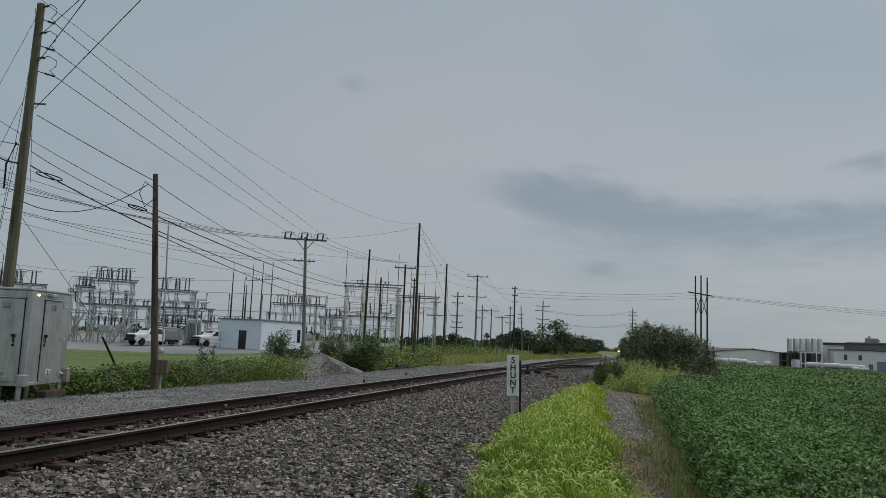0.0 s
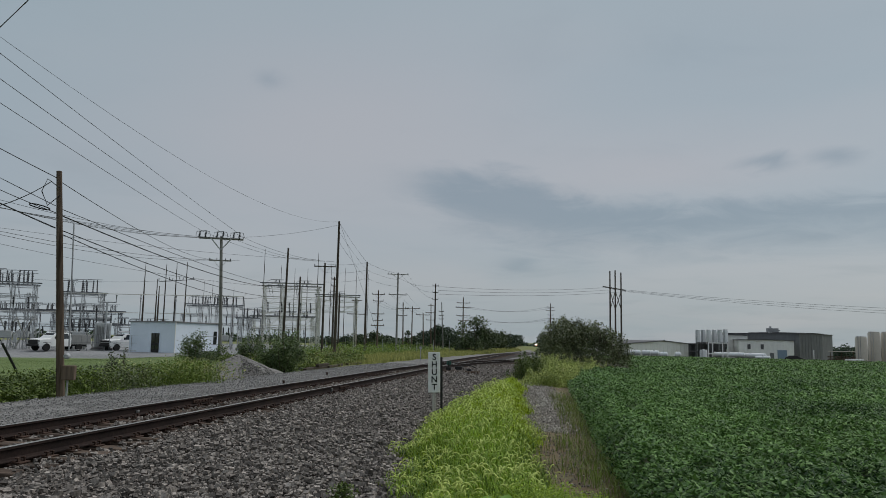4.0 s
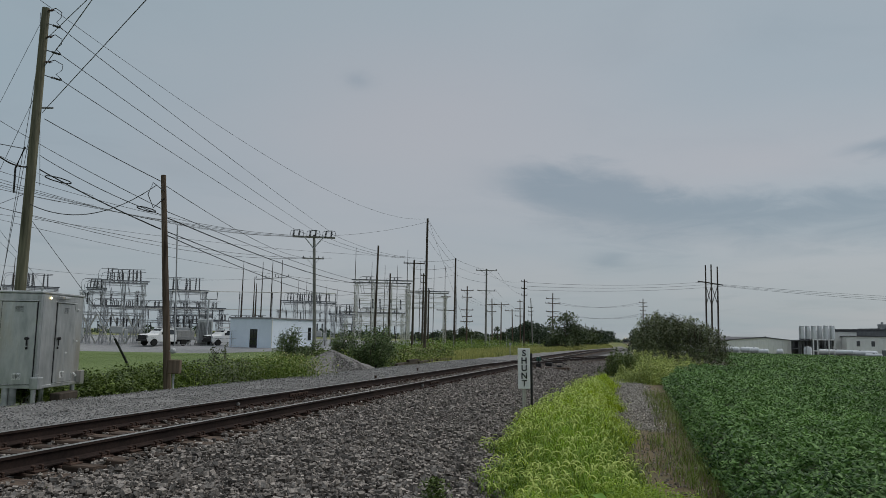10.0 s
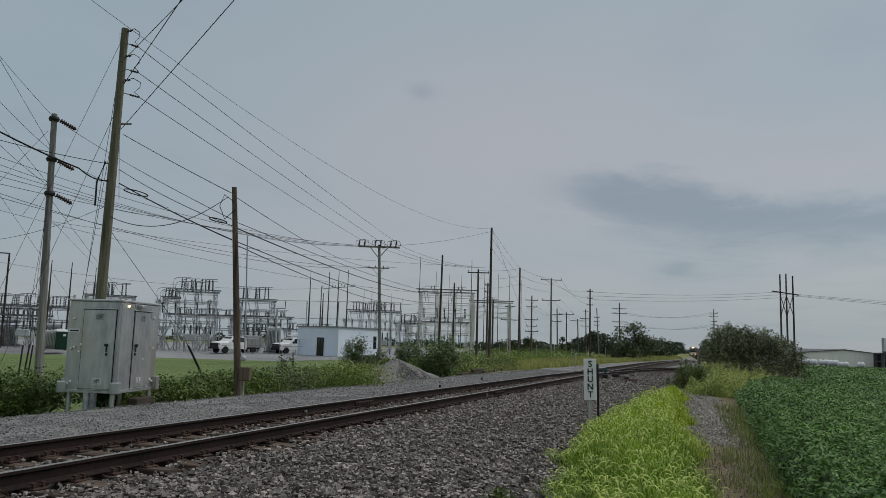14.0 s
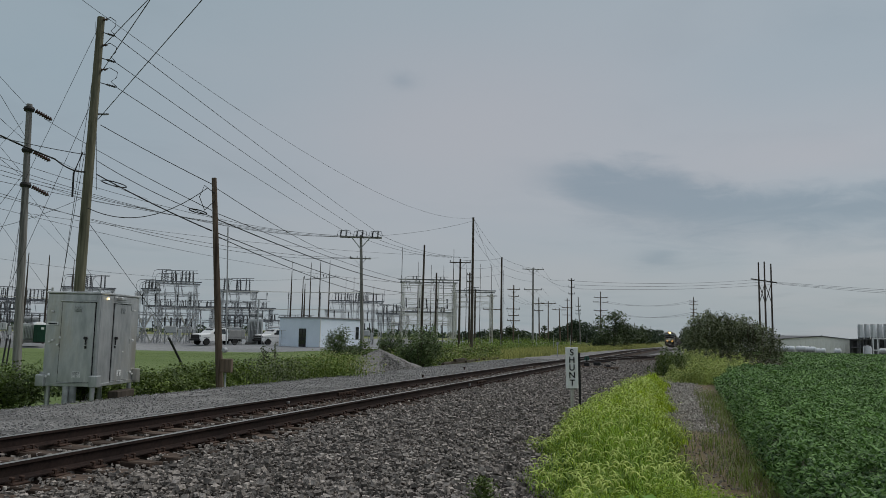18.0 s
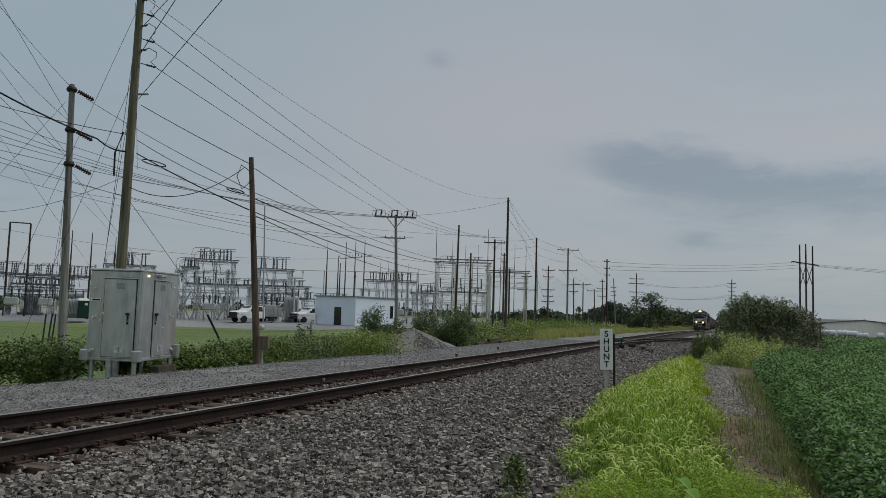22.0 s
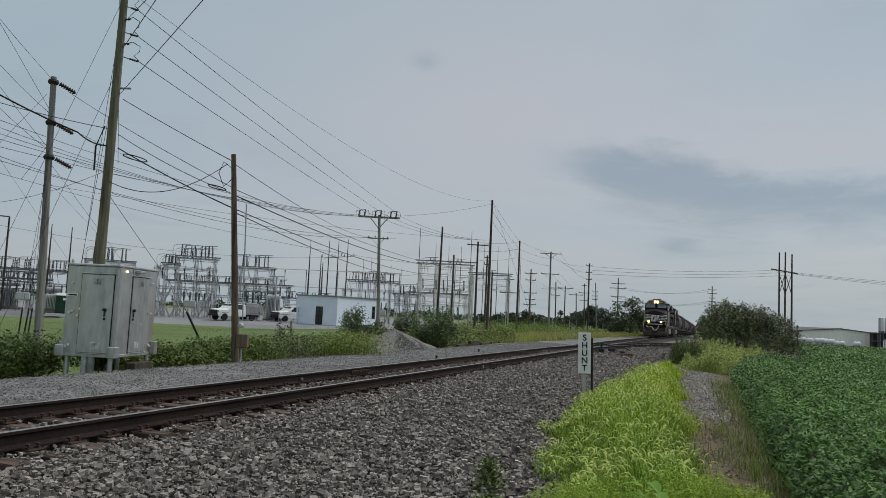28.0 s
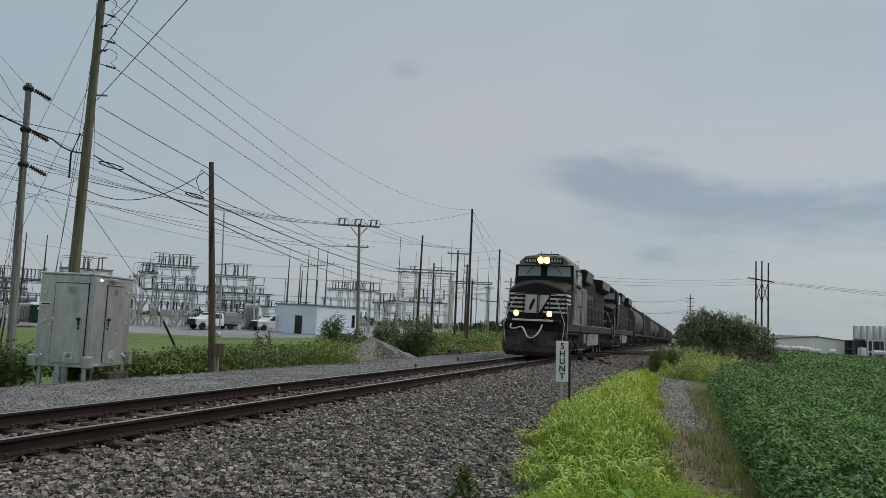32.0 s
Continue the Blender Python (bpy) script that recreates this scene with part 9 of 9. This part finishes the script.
# ---- stone pile, old ties and the switch stand ----
def build_trackside():
    c = P(8.55, 37.5)
    gz = ground_at(c) - 0.05
    rnd = np.random.RandomState(51)
    sh = Shape()
    rings = []
    for i in range(11):
        f = i / 10
        ring = []
        for j in range(30):
            a = 2 * math.pi * j / 30
            q = 1 + 0.08 * math.sin(3 * a + 1) + 0.05 * math.sin(7 * a) + rnd.uniform(-0.03, 0.03)
            rad = (2.15 * (1 - f) + 0.10) * q
            ring.append((rad * math.cos(a) * 1.15, rad * math.sin(a), 1.22 * (f ** 1.05) * (1 - 0.08 * f) + rnd.uniform(-0.03, 0.03)))
        rings.append(ring)
    sh.loft(rings)
    pile = thing("stone_pile", "heap of grey crushed stone beside the weeds", "stone pile", Matrix.Translation((c.x, c.y, gz)))
    part("mound", sh, M_PILE, pile)
    k = 5200
    a, f = rnd.uniform(0, 2 * np.pi, k), np.sqrt(rnd.rand(k))
    oct_v = np.array([(1, 0, 0), (-1, 0, 0), (0, 1, 0), (0, -1, 0), (0, 0, 1), (0, 0, -1)], float)
    oct_f = np.array([(0, 2, 4), (2, 1, 4), (1, 3, 4), (3, 0, 4), (2, 0, 5), (1, 2, 5), (3, 1, 5), (0, 3, 5)])
    cen = np.stack([2.2 * f * np.cos(a) * 1.15, 2.2 * f * np.sin(a), 1.14 * (1 - f) + 0.02], 1)
    v = cen[:, None] + oct_v[None] * rnd.uniform(0.5, 1.3, (k, 6, 1)) * rnd.uniform(0.022, 0.055, (k, 1, 1))
    fs = oct_f[None] + (np.arange(k) * 6)[:, None, None]
    st = new("loose_stone", raw_mesh("loose_stone", v.reshape(-1, 3), fs.reshape(-1, 3), M_PILE))
    st.parent = pile
    tagged(st, kind="stuff")
    # old ties and rails lying in the grass
    for s, n, L, turn, seed in ((43.6, -14.9, 2.4, 9, 1), (45.8, -15.1, 2.6, -8, 2), (48.4, -14.9, 2.7, 5, 3), (51.3, -15.2, 2.6, 12, 4), (46.9, -15.1, 2.6, 3, 5), (53.6, -14.9, 2.3, -11, 6), (44.6, -15.5, 2.6, -6, 7), (49.8, -15.4, 2.6, -9, 9)):
        p = T(s, n)
        solid("discarded_tie", Shape().box((0, 0, 0.07), (L, 0.22, 0.16), 0.015), M_POLE_DARK, "old dark tie lying at the edge of the gravel", "tie", Matrix.Translation((p.x, p.y, ground_z(s, n) + (0.15 if seed == 5 else 0))) @ pose(0, 0, 0, 0, 0, HEAD + turn), group="discarded ties")
    # switch stand with a green target on two long ties
    p = TZ(38.4, -5.25, -0.19)
    ob = thing("switch_stand", "low black switch stand with a small green target on long ties", "switch stand", Matrix.Translation(p) @ pose(0, 0, 0, 0, 0, HEAD - 90))
    for y in (-0.3, 0.3):
        part("head_tie", Shape().box((-0.35, y, -0.03), (3.0, 0.23, 0.18), 0.012), M_TIE, ob)
    part("stand_body", Shape().box((0.1, 0, 0.2), (0.36, 0.32, 0.18), 0.04), M_BLACK, ob)
    part("lever", Shape().tube([(0.25, 0.1, 0.3), (0.7, 0.1, 0.32), (1.0, 0.1, 0.2)], 0.028, 6), M_BLACK, ob)
    part("spindle", Shape().rod((-0.42, 0, 0.02), (-0.42, 0, 0.52), 0.03, seg=8).box((-0.42, 0, 0.14), (0.26, 0.26, 0.2), 0.03), M_BLACK, ob)
    part("target", Shape().lathe([(0.0, -0.008), (0.12, -0.008), (0.12, 0.008), (0.0, 0.008)], 20, pose(-0.42, 0, 0.44, 90, 0, 20)), surface("faded_green_paint", (0.02, 0.085, 0.06), (0.05, 0.13, 0.10), 0.6, spread=0), ob, "small green switch target")
    part("throw_rod", Shape().rod((-0.2, 0, 0.05), (-2.0, 0, 0.05), 0.025, seg=6), M_PLATE, ob)
    part("motor_cover", Shape().box((0.62, 0.1, 0.09), (0.24, 0.2, 0.12), 0.03), M_BLACK, ob)
    # pale post in the meadow grass
    f = P(-4.85, 66)
    ob = thing("marker_post", "short pale marker post in the meadow grass", "marker post", Matrix.Translation((f.x, f.y, ground_at(f))))
    part("post", Shape().box((0, 0, 0.55), (0.06, 0.06, 1.2), 0.01), M_STEEL, ob)
    part("plate", Shape().box((0, -0.05, 1.15), (0.2, 0.03, 0.22), 0.01), M_STEEL, ob)
    # low rusty stubs in the gravel
    for s, n in ((25.5, -9.6), (33.0, -10.4)):
        p = T(s, n)
        solid("ground_stub", Shape().lathe([(0.04, -0.1), (0.04, 0.09), (0.055, 0.095), (0.055, 0.12)], 10), M_PLATE, "short rusty pipe stub in the gravel", "pipe stub", Matrix.Translation((p.x, p.y, ground_z(s, n))))


build_trackside()

# ---- the factory beyond the field ----
M_FWALL = surface("white_metal_wall", (0.70, 0.70, 0.67), (0.82, 0.82, 0.79), 0.7, grain=2, stain=0.15, bump=0.03, spread=0.04, stretch=(1, 1, 0.3))
M_FDARK = surface("grey_metal_wall", (0.13, 0.135, 0.14), (0.19, 0.195, 0.20), 0.7, grain=2, stain=0.15, bump=0.03, spread=0.04, stretch=(1, 1, 0.3))
M_FTRIM = surface("dark_roof_trim", (0.07, 0.07, 0.075), (0.12, 0.12, 0.125), 0.7, bump=0, spread=0)
M_TAN = surface("tan_silo_wall", (0.42, 0.39, 0.33), (0.52, 0.48, 0.42), 0.7, grain=3, stain=0.3, bump=0.03, spread=0.05)
M_SILO = surface("white_silo_wall", (0.58, 0.60, 0.62), (0.70, 0.71, 0.72), 0.5, grain=3, stain=0.3, bump=0.03, spread=0.05)
M_DOORBLUE = surface("blue_grey_door", (0.17, 0.23, 0.30), (0.22, 0.29, 0.36), 0.6, bump=0.03, spread=0)


def frame_of(az0, d0, az1, d1):
    """A base line seen from the eye: origin, heading and length."""
    a, b = P(az0, d0), P(az1, d1)
    u = (b - a).normalized()
    g = min(ground_at(a), ground_at(b)) - 0.05
    return Matrix.Translation((a.x, a.y, g)) @ pose(0, 0, 0, 0, 0, math.degrees(math.atan2(u.y, u.x))), (b - a).length, g


def up_to(el, d, g):
    return EYE + d * math.tan(radians(el)) - g


def hall(az0, d0, az1, d1, el, depth, mat, label, ridge=0.0, seams=14):
    """A long metal hall; ridge lifts the middle of the front gable."""
    m, W, g = frame_of(az0, d0, az1, d1)
    h = up_to(el, (d0 + d1) / 2, g)
    ob = thing("factory_hall", label, "factory building", m, group="factory buildings")
    prof = [(0, 0), (W, 0), (W, h), (W * 0.5, h + ridge), (0, h)]
    part("wall", Shape().loft([[(x, 0, z) for x, z in prof], [(x, depth, z) for x, z in prof]]), mat, ob, smooth=0)
    for a, b in (((-0.3, h - 0.05), (W * 0.5, h + ridge + 0.08)), ((W * 0.5, h + ridge + 0.08), (W + 0.3, h - 0.05))):
        sh = Shape().add([(a[0], -0.3, a[1]), (b[0], -0.3, b[1]), (b[0], depth + 0.3, b[1]), (a[0], depth + 0.3, a[1]), (a[0], -0.3, a[1] + 0.16), (b[0], -0.3, b[1] + 0.16), (b[0], depth + 0.3, b[1] + 0.16), (a[0], depth + 0.3, a[1] + 0.16)],
                         [(0, 3, 2, 1), (4, 5, 6, 7), (0, 1, 5, 4), (1, 2, 6, 5), (2, 3, 7, 6), (3, 0, 4, 7)])
        part("roof", sh, M_FTRIM, ob, smooth=0)
    for i in range(1, seams):
        x = W * i / seams
        part("wall_seam", Shape().box((x, -0.03, h * 0.48), (0.08, 0.06, h * 0.95)), mat, ob, smooth=0)
    return ob, W, h


def silo(az, d, r, el, mat, label, base=0.0, name="silo", group="silos"):
    f = P(az, d)
    g = ground_at(f) - 0.05
    h = up_to(el, d, g)
    ob = thing(name, label, "silo", Matrix.Translation((f.x, f.y, g)), group=group)
    part("shell", Shape().lathe([(r, base), (r, h - 0.5), (r * 0.82, h - 0.12), (r * 0.25, h)], 24), mat, ob)
    if base > 0.5:
        for i in range(4):
            a = i * math.pi / 2 + 0.4
            part("leg", Shape().rod((r * 0.9 * math.cos(a), r * 0.9 * math.sin(a), 0), (r * 0.9 * math.cos(a), r * 0.9 * math.sin(a), base + 0.1), 0.15, seg=6), M_FTRIM, ob)
        part("cone", Shape().lathe([(0.25, base - 1.6), (r * 0.98, base + 0.02)], 20), M_FTRIM, ob)
    part("ladder", Shape().rod((-r * 0.7, -r * 0.75, 0.3), (-r * 0.7, -r * 0.75, h), 0.06, seg=4).rod((-r * 0.95, -r * 0.45, 0.3), (-r * 0.95, -r * 0.45, h), 0.06, seg=4), M_STEEL, ob)
    part("hand_rail", Shape().tube([(r * 0.86 * math.cos(t), r * 0.86 * math.sin(t), h - 0.1) for t in np.linspace(0, 2 * math.pi, 13)], 0.05, 4), M_STEEL, ob)
    return ob


def tank(az, d, L, r, z, turn, label):
    f = P(az, d)
    g = ground_at(f)
    ob = thing("storage_tank", label, "tank", Matrix.Translation((f.x, f.y, g)) @ pose(0, 0, 0, 0, 0, turn), group="white tanks")
    part("shell", Shape().lathe([(0.05, -L / 2 - r * 0.5), (r * 0.7, -L / 2 - r * 0.3), (r, -L / 2), (r, L / 2), (r * 0.7, L / 2 + r * 0.3), (0.05, L / 2 + r * 0.5)], 18, pose(0, 0, z, 0, 90, 0)), M_SILO, ob)
    for x in (-L * 0.3, L * 0.3):
        part("saddle", Shape().box((x, 0, (z - r * 0.4) / 2 + 0.25), (0.3, r * 1.3, z - r * 0.4 - 0.5), 0.02), M_FTRIM, ob)
        for y in (-r * 0.8, r * 0.8):
            wheel_parts(ob, x, y, 0.34)
    part("running_frame", Shape().box((0.2, 0, 0.48), (L + 0.9, r * 1.0, 0.14), 0.02), M_FTRIM, ob, "dark running gear")
    part("top_hatch", Shape().lathe([(0.22, 0), (0.22, 0.14), (0.1, 0.2)], 12, Matrix.Translation((0, 0, z + r - 0.04))), M_STEEL, ob)
    return ob


def build_factory():
    hall(-20.3, 196, -25.1, 205, 0.06, 30, M_FWALL, "long low white factory hall with a shallow gable", 0.75, 16)
    hall(-26.62, 205, -28.45, 207, 0.78, 14, M_FWALL, "white factory block with a flat dark roof edge", 0.0, 6)
    ob, W, h = hall(-27.85, 198, -31.4, 200, 0.47, 18, M_FWALL, "white factory building with a blue-grey loading door", 0.0, 12)
    x0, x1 = W * 0.70, W * 0.87
    part("loading_door", Shape().box(((x0 + x1) / 2, -0.08, 1.35), (x1 - x0, 0.1, 2.7), 0.02), M_DOORBLUE, ob, "blue-grey roll-up door")
    for fx in (0.19, 0.43):
        part("window", Shape().box((W * fx, -0.06, h * 0.68), (0.7, 0.08, 1.2), 0.02), M_FTRIM, ob)
    part("side_door", Shape().box((W * 0.6, -0.06, 1.0), (0.9, 0.08, 2.0), 0.02), M_FDARK, ob)
    hall(-28.6, 226, -31.95, 222, 0.98, 30, M_FDARK, "tall dark grey metal factory hall", 0.0, 18)
    hall(-31.75, 208, -33.15, 216, 0.95, 26, M_FDARK, "tall dark grey metal factory hall", 0.0, 8)
    f = P(-30.2, 224)
    g = ground_at(f)
    z0, z1 = up_to(0.98, 224, g), up_to(1.34, 224, g)
    ob = thing("roof_unit", "grey ventilation unit on the factory roof", "ventilation unit", Matrix.Translation((f.x, f.y, g + z0)))
    part("housing", Shape().box((0, 1, 0.5), (2.6, 1.8, 1.6), 0.05), M_STEEL, ob)
    part("stack", Shape().rod((-0.6, 1, 0.6), (-0.6, 1, z1 - z0 + 0.4), 0.3, seg=12), M_STEEL, ob)
    part("duct", Shape().rod((-0.4, 0.6, 0.9), (1.9, 0.6, 0.7), 0.25, seg=10), M_STEEL, ob)
    for i in range(6):
        silo(-25.15 - 0.37 * i, 200 + (i % 2) * 1.2, 0.62, 1.14 + 0.01 * i, M_SILO, "tall narrow white silo on a dark frame", 4.3)
    ob = thing("silo_platform", "dark steel frame under the narrow silos", "steel frame", frame_of(-24.95, 199, -27.2, 203)[0])
    for i in range(5):
        part("post", Shape().rod((i * 2.0, 0, 0), (i * 2.0, 0, 3.9), 0.14, seg=6), M_FTRIM, ob)
        part("post", Shape().rod((i * 2.0, 2.4, 0), (i * 2.0, 2.4, 3.9), 0.14, seg=6), M_FTRIM, ob)
    part("deck", Shape().box((4.0, 1.2, 3.9), (8.6, 3.0, 0.25), 0.02), M_FTRIM, ob)
    part("back_wall", Shape().box((4.0, 2.9, 2.0), (8.8, 0.15, 4.0), 0.02), M_FTRIM, ob)
    part("lower_deck", Shape().box((4.0, 1.2, 2.0), (8.6, 2.8, 0.2), 0.02), M_FTRIM, ob)
    for az, d, r, el in ((-35.45, 196, 1.25, 0.83), (-36.2, 200, 1.3, 1.15), (-36.95, 202, 1.3, 1.15), (-37.8, 204, 1.3, 1.1)):
        silo(az, d, r, el, M_TAN, "tan cylindrical storage silo", 0.0)
    for az, d, L, r, z, turn in ((-27.2, 190, 6.5, 0.55, 1.3, -25), (-28.6, 191, 6.5, 0.55, 1.2, -28), (-20.75, 188, 2.2, 0.62, 1.3, -20), (-21.55, 188, 1.7, 0.6, 1.35, -20), (-22.1, 189, 1.9, 0.6, 1.3, -20), (-22.75, 187, 1.6, 0.55, 1.0, -25), (-20.2, 189, 1.9, 0.6, 1.3, -15), (-23.76, 190, 1.0, 0.62, 1.0, -20), (-29.4, 190, 3.0, 0.35, 0.8, -30)):
        tank(az, d, L, r, z, turn, "white horizontal tank on dark running gear")
    silo(-25.5, 190, 0.85, -0.25, M_SILO, "squat white round tank beside the silos", 0.0, "round_tank", "white tanks")
    ob = thing("pipe_portal", "white pipe portal before the factory", "pipe frame", frame_of(-25.85, 188, -27.15, 189)[0])
    for x in (0, 0.9, 3.2, 4.3):
        part("post", Shape().box((x, 0, 2.0), (0.22, 0.22, 4.0), 0.02), M_WHITE, ob)
    for z in (4.0, 1.5):
        part("beam", Shape().box((2.15, 0, z), (4.6, 0.25, 0.25), 0.02), M_WHITE, ob)
    # parked things
    f = P(-31.45, 192)
    ob = thing("parked_car", "dark parked car before the factory", "car", Matrix.Translation((f.x, f.y, ground_at(f))) @ pose(0, 0, 0, 0, 0, -30))
    part("body", Shape().loft([prof_ring(-2.2, [(0.8, 0.35), (0.85, 0.8), (0.7, 0.9)]), prof_ring(-1.2, [(0.85, 0.3), (0.9, 0.9), (0.7, 1.4)]), prof_ring(0.3, [(0.85, 0.3), (0.9, 0.9), (0.7, 1.45)]), prof_ring(1.1, [(0.85, 0.3), (0.9, 0.85), (0.75, 0.95)]), prof_ring(2.2, [(0.8, 0.35), (0.85, 0.65), (0.7, 0.75)])]), M_BLACK, ob)
    for x in (-1.35, 1.35):
        for y in (-0.8, 0.8):
            wheel_parts(ob, x, y, 0.32)
    f = P(-33.6, 200)
    ob = thing("pallet_stack", "stacked brown pallets and frames beside the factory", "pallets", Matrix.Translation((f.x, f.y, ground_at(f))) @ pose(0, 0, 0, 0, 0, -33))
    for i in range(4):
        for j in range(5):
            part("pallet", Shape().box((i * 1.6, 0, 0.15 + j * 0.3), (1.3, 1.2, 0.2), 0.02), M_POLE, ob)
    part("shed_roof", Shape().box((2.4, 2.0, 2.6), (5.6, 3.0, 0.15), 0.02), M_TAN, ob)
    for x in (0.0, 2.4, 4.8):
        part("shed_post", Shape().box((x, 2.0, 1.3), (0.15, 0.15, 2.6), 0.01), M_POLE, ob)
    f = P(-35.0, 190)
    ob = thing("white_trailer", "low white flat trailer beside the tan silos", "trailer", Matrix.Translation((f.x, f.y, ground_at(f))) @ pose(0, 0, 0, 0, 0, -35))
    part("deck", Shape().box((0, 0, 0.7), (3.6, 1.8, 0.5), 0.04), M_WHITE, ob)
    for x in (-1, 1):
        for y in (-0.8, 0.8):
            wheel_parts(ob, x, y, 0.3)
    f = P(-32.6, 198)
    ob = thing("fence_panel", "pale leaning gate frame before the dark hall", "gate", Matrix.Translation((f.x, f.y, ground_at(f))) @ pose(0, 0, 0, 0, 0, -33))
    part("post", Shape().box((0, 0, 1.4), (0.2, 0.2, 2.9), 0.02), M_WHITE, ob)
    part("bar", Shape().box((1.8, 0, 0.15), (3.6, 0.15, 0.25), 0.02), M_WHITE, ob)
    f = P(-24.6, 203)
    ob = thing("doorway_frame", "white framed yard door of the low hall", "door", Matrix.Translation((f.x, f.y - 1.0, ground_at(f))))
    part("leaf", Shape().box((0, 0, 1.3), (1.4, 0.12, 2.6), 0.02), M_FDARK, ob)
    part("lintel", Shape().box((0, -0.08, 2.7), (1.8, 0.2, 0.2), 0.02), M_WHITE, ob)


build_factory()

# ---- what moves: the train, coming towards the camera ----
FRONT = [(0, 497), (2, 471), (5, 432), (9, 379), (13, 324), (17, 268), (20, 224), (22, 194.5), (24, 164), (25.5, 140), (27.5, 109.5), (28, 101.7), (29, 85.8), (30, 69.2), (31, 51.9), (32, 33.9)]


def front_s(t):
    """Where the first coupler is along the line, smoothed between the known times."""
    for i in range(len(FRONT) - 1):
        (t0, s0), (t1, s1) = FRONT[i], FRONT[i + 1]
        if t <= t1:
            a = FRONT[max(0, i - 1)]
            b = FRONT[min(len(FRONT) - 1, i + 2)]
            m0, m1 = (s1 - a[1]) / (t1 - a[0]), (b[1] - s0) / (b[0] - t0)
            u, h = (t - t0) / (t1 - t0), t1 - t0
            return (2 * u ** 3 - 3 * u * u + 1) * s0 + (u ** 3 - 2 * u * u + u) * h * m0 + (3 * u * u - 2 * u ** 3) * s1 + (u ** 3 - u * u) * h * m1
    return FRONT[-1][1]


def motions():
    times = [i * 0.5 for i in range(65)]
    behind = 0.0
    for i, ob in enumerate(TRAIN):
        length = LOCO_LEN if i < 2 else CAR_LEN
        rows = []
        for t in times:
            s = front_s(t) + behind
            slope = (axis_n(s + length * 0.8) - axis_n(s + length * 0.2)) / (length * 0.6)
            dip = (fall(s + length * 0.8) - fall(s + length * 0.2)) / (length * 0.6)
            rows.append((t, Matrix.Translation(TZ(s, axis_n(s))) @ pose(0, 0, 0, 0, math.degrees(math.atan(dip)), HEAD + 180 - math.degrees(math.atan(slope)))))
        walk(ob, rows)
        behind += length + 0.25
    # the leading wheels roll on the rail: 0.51 m radius, less than a quarter turn from row to row
    for w, x in WHEELSETS:
        rows, t = [], 0.0
        while t < 32.0001:
            rows.append((t, pose(x, 0, 0.51) @ Matrix.Rotation((497 - front_s(min(t, 32.0))) / 0.51, 4, "Y")))
            t += 1 / 30
        walk(w, rows)


motions()
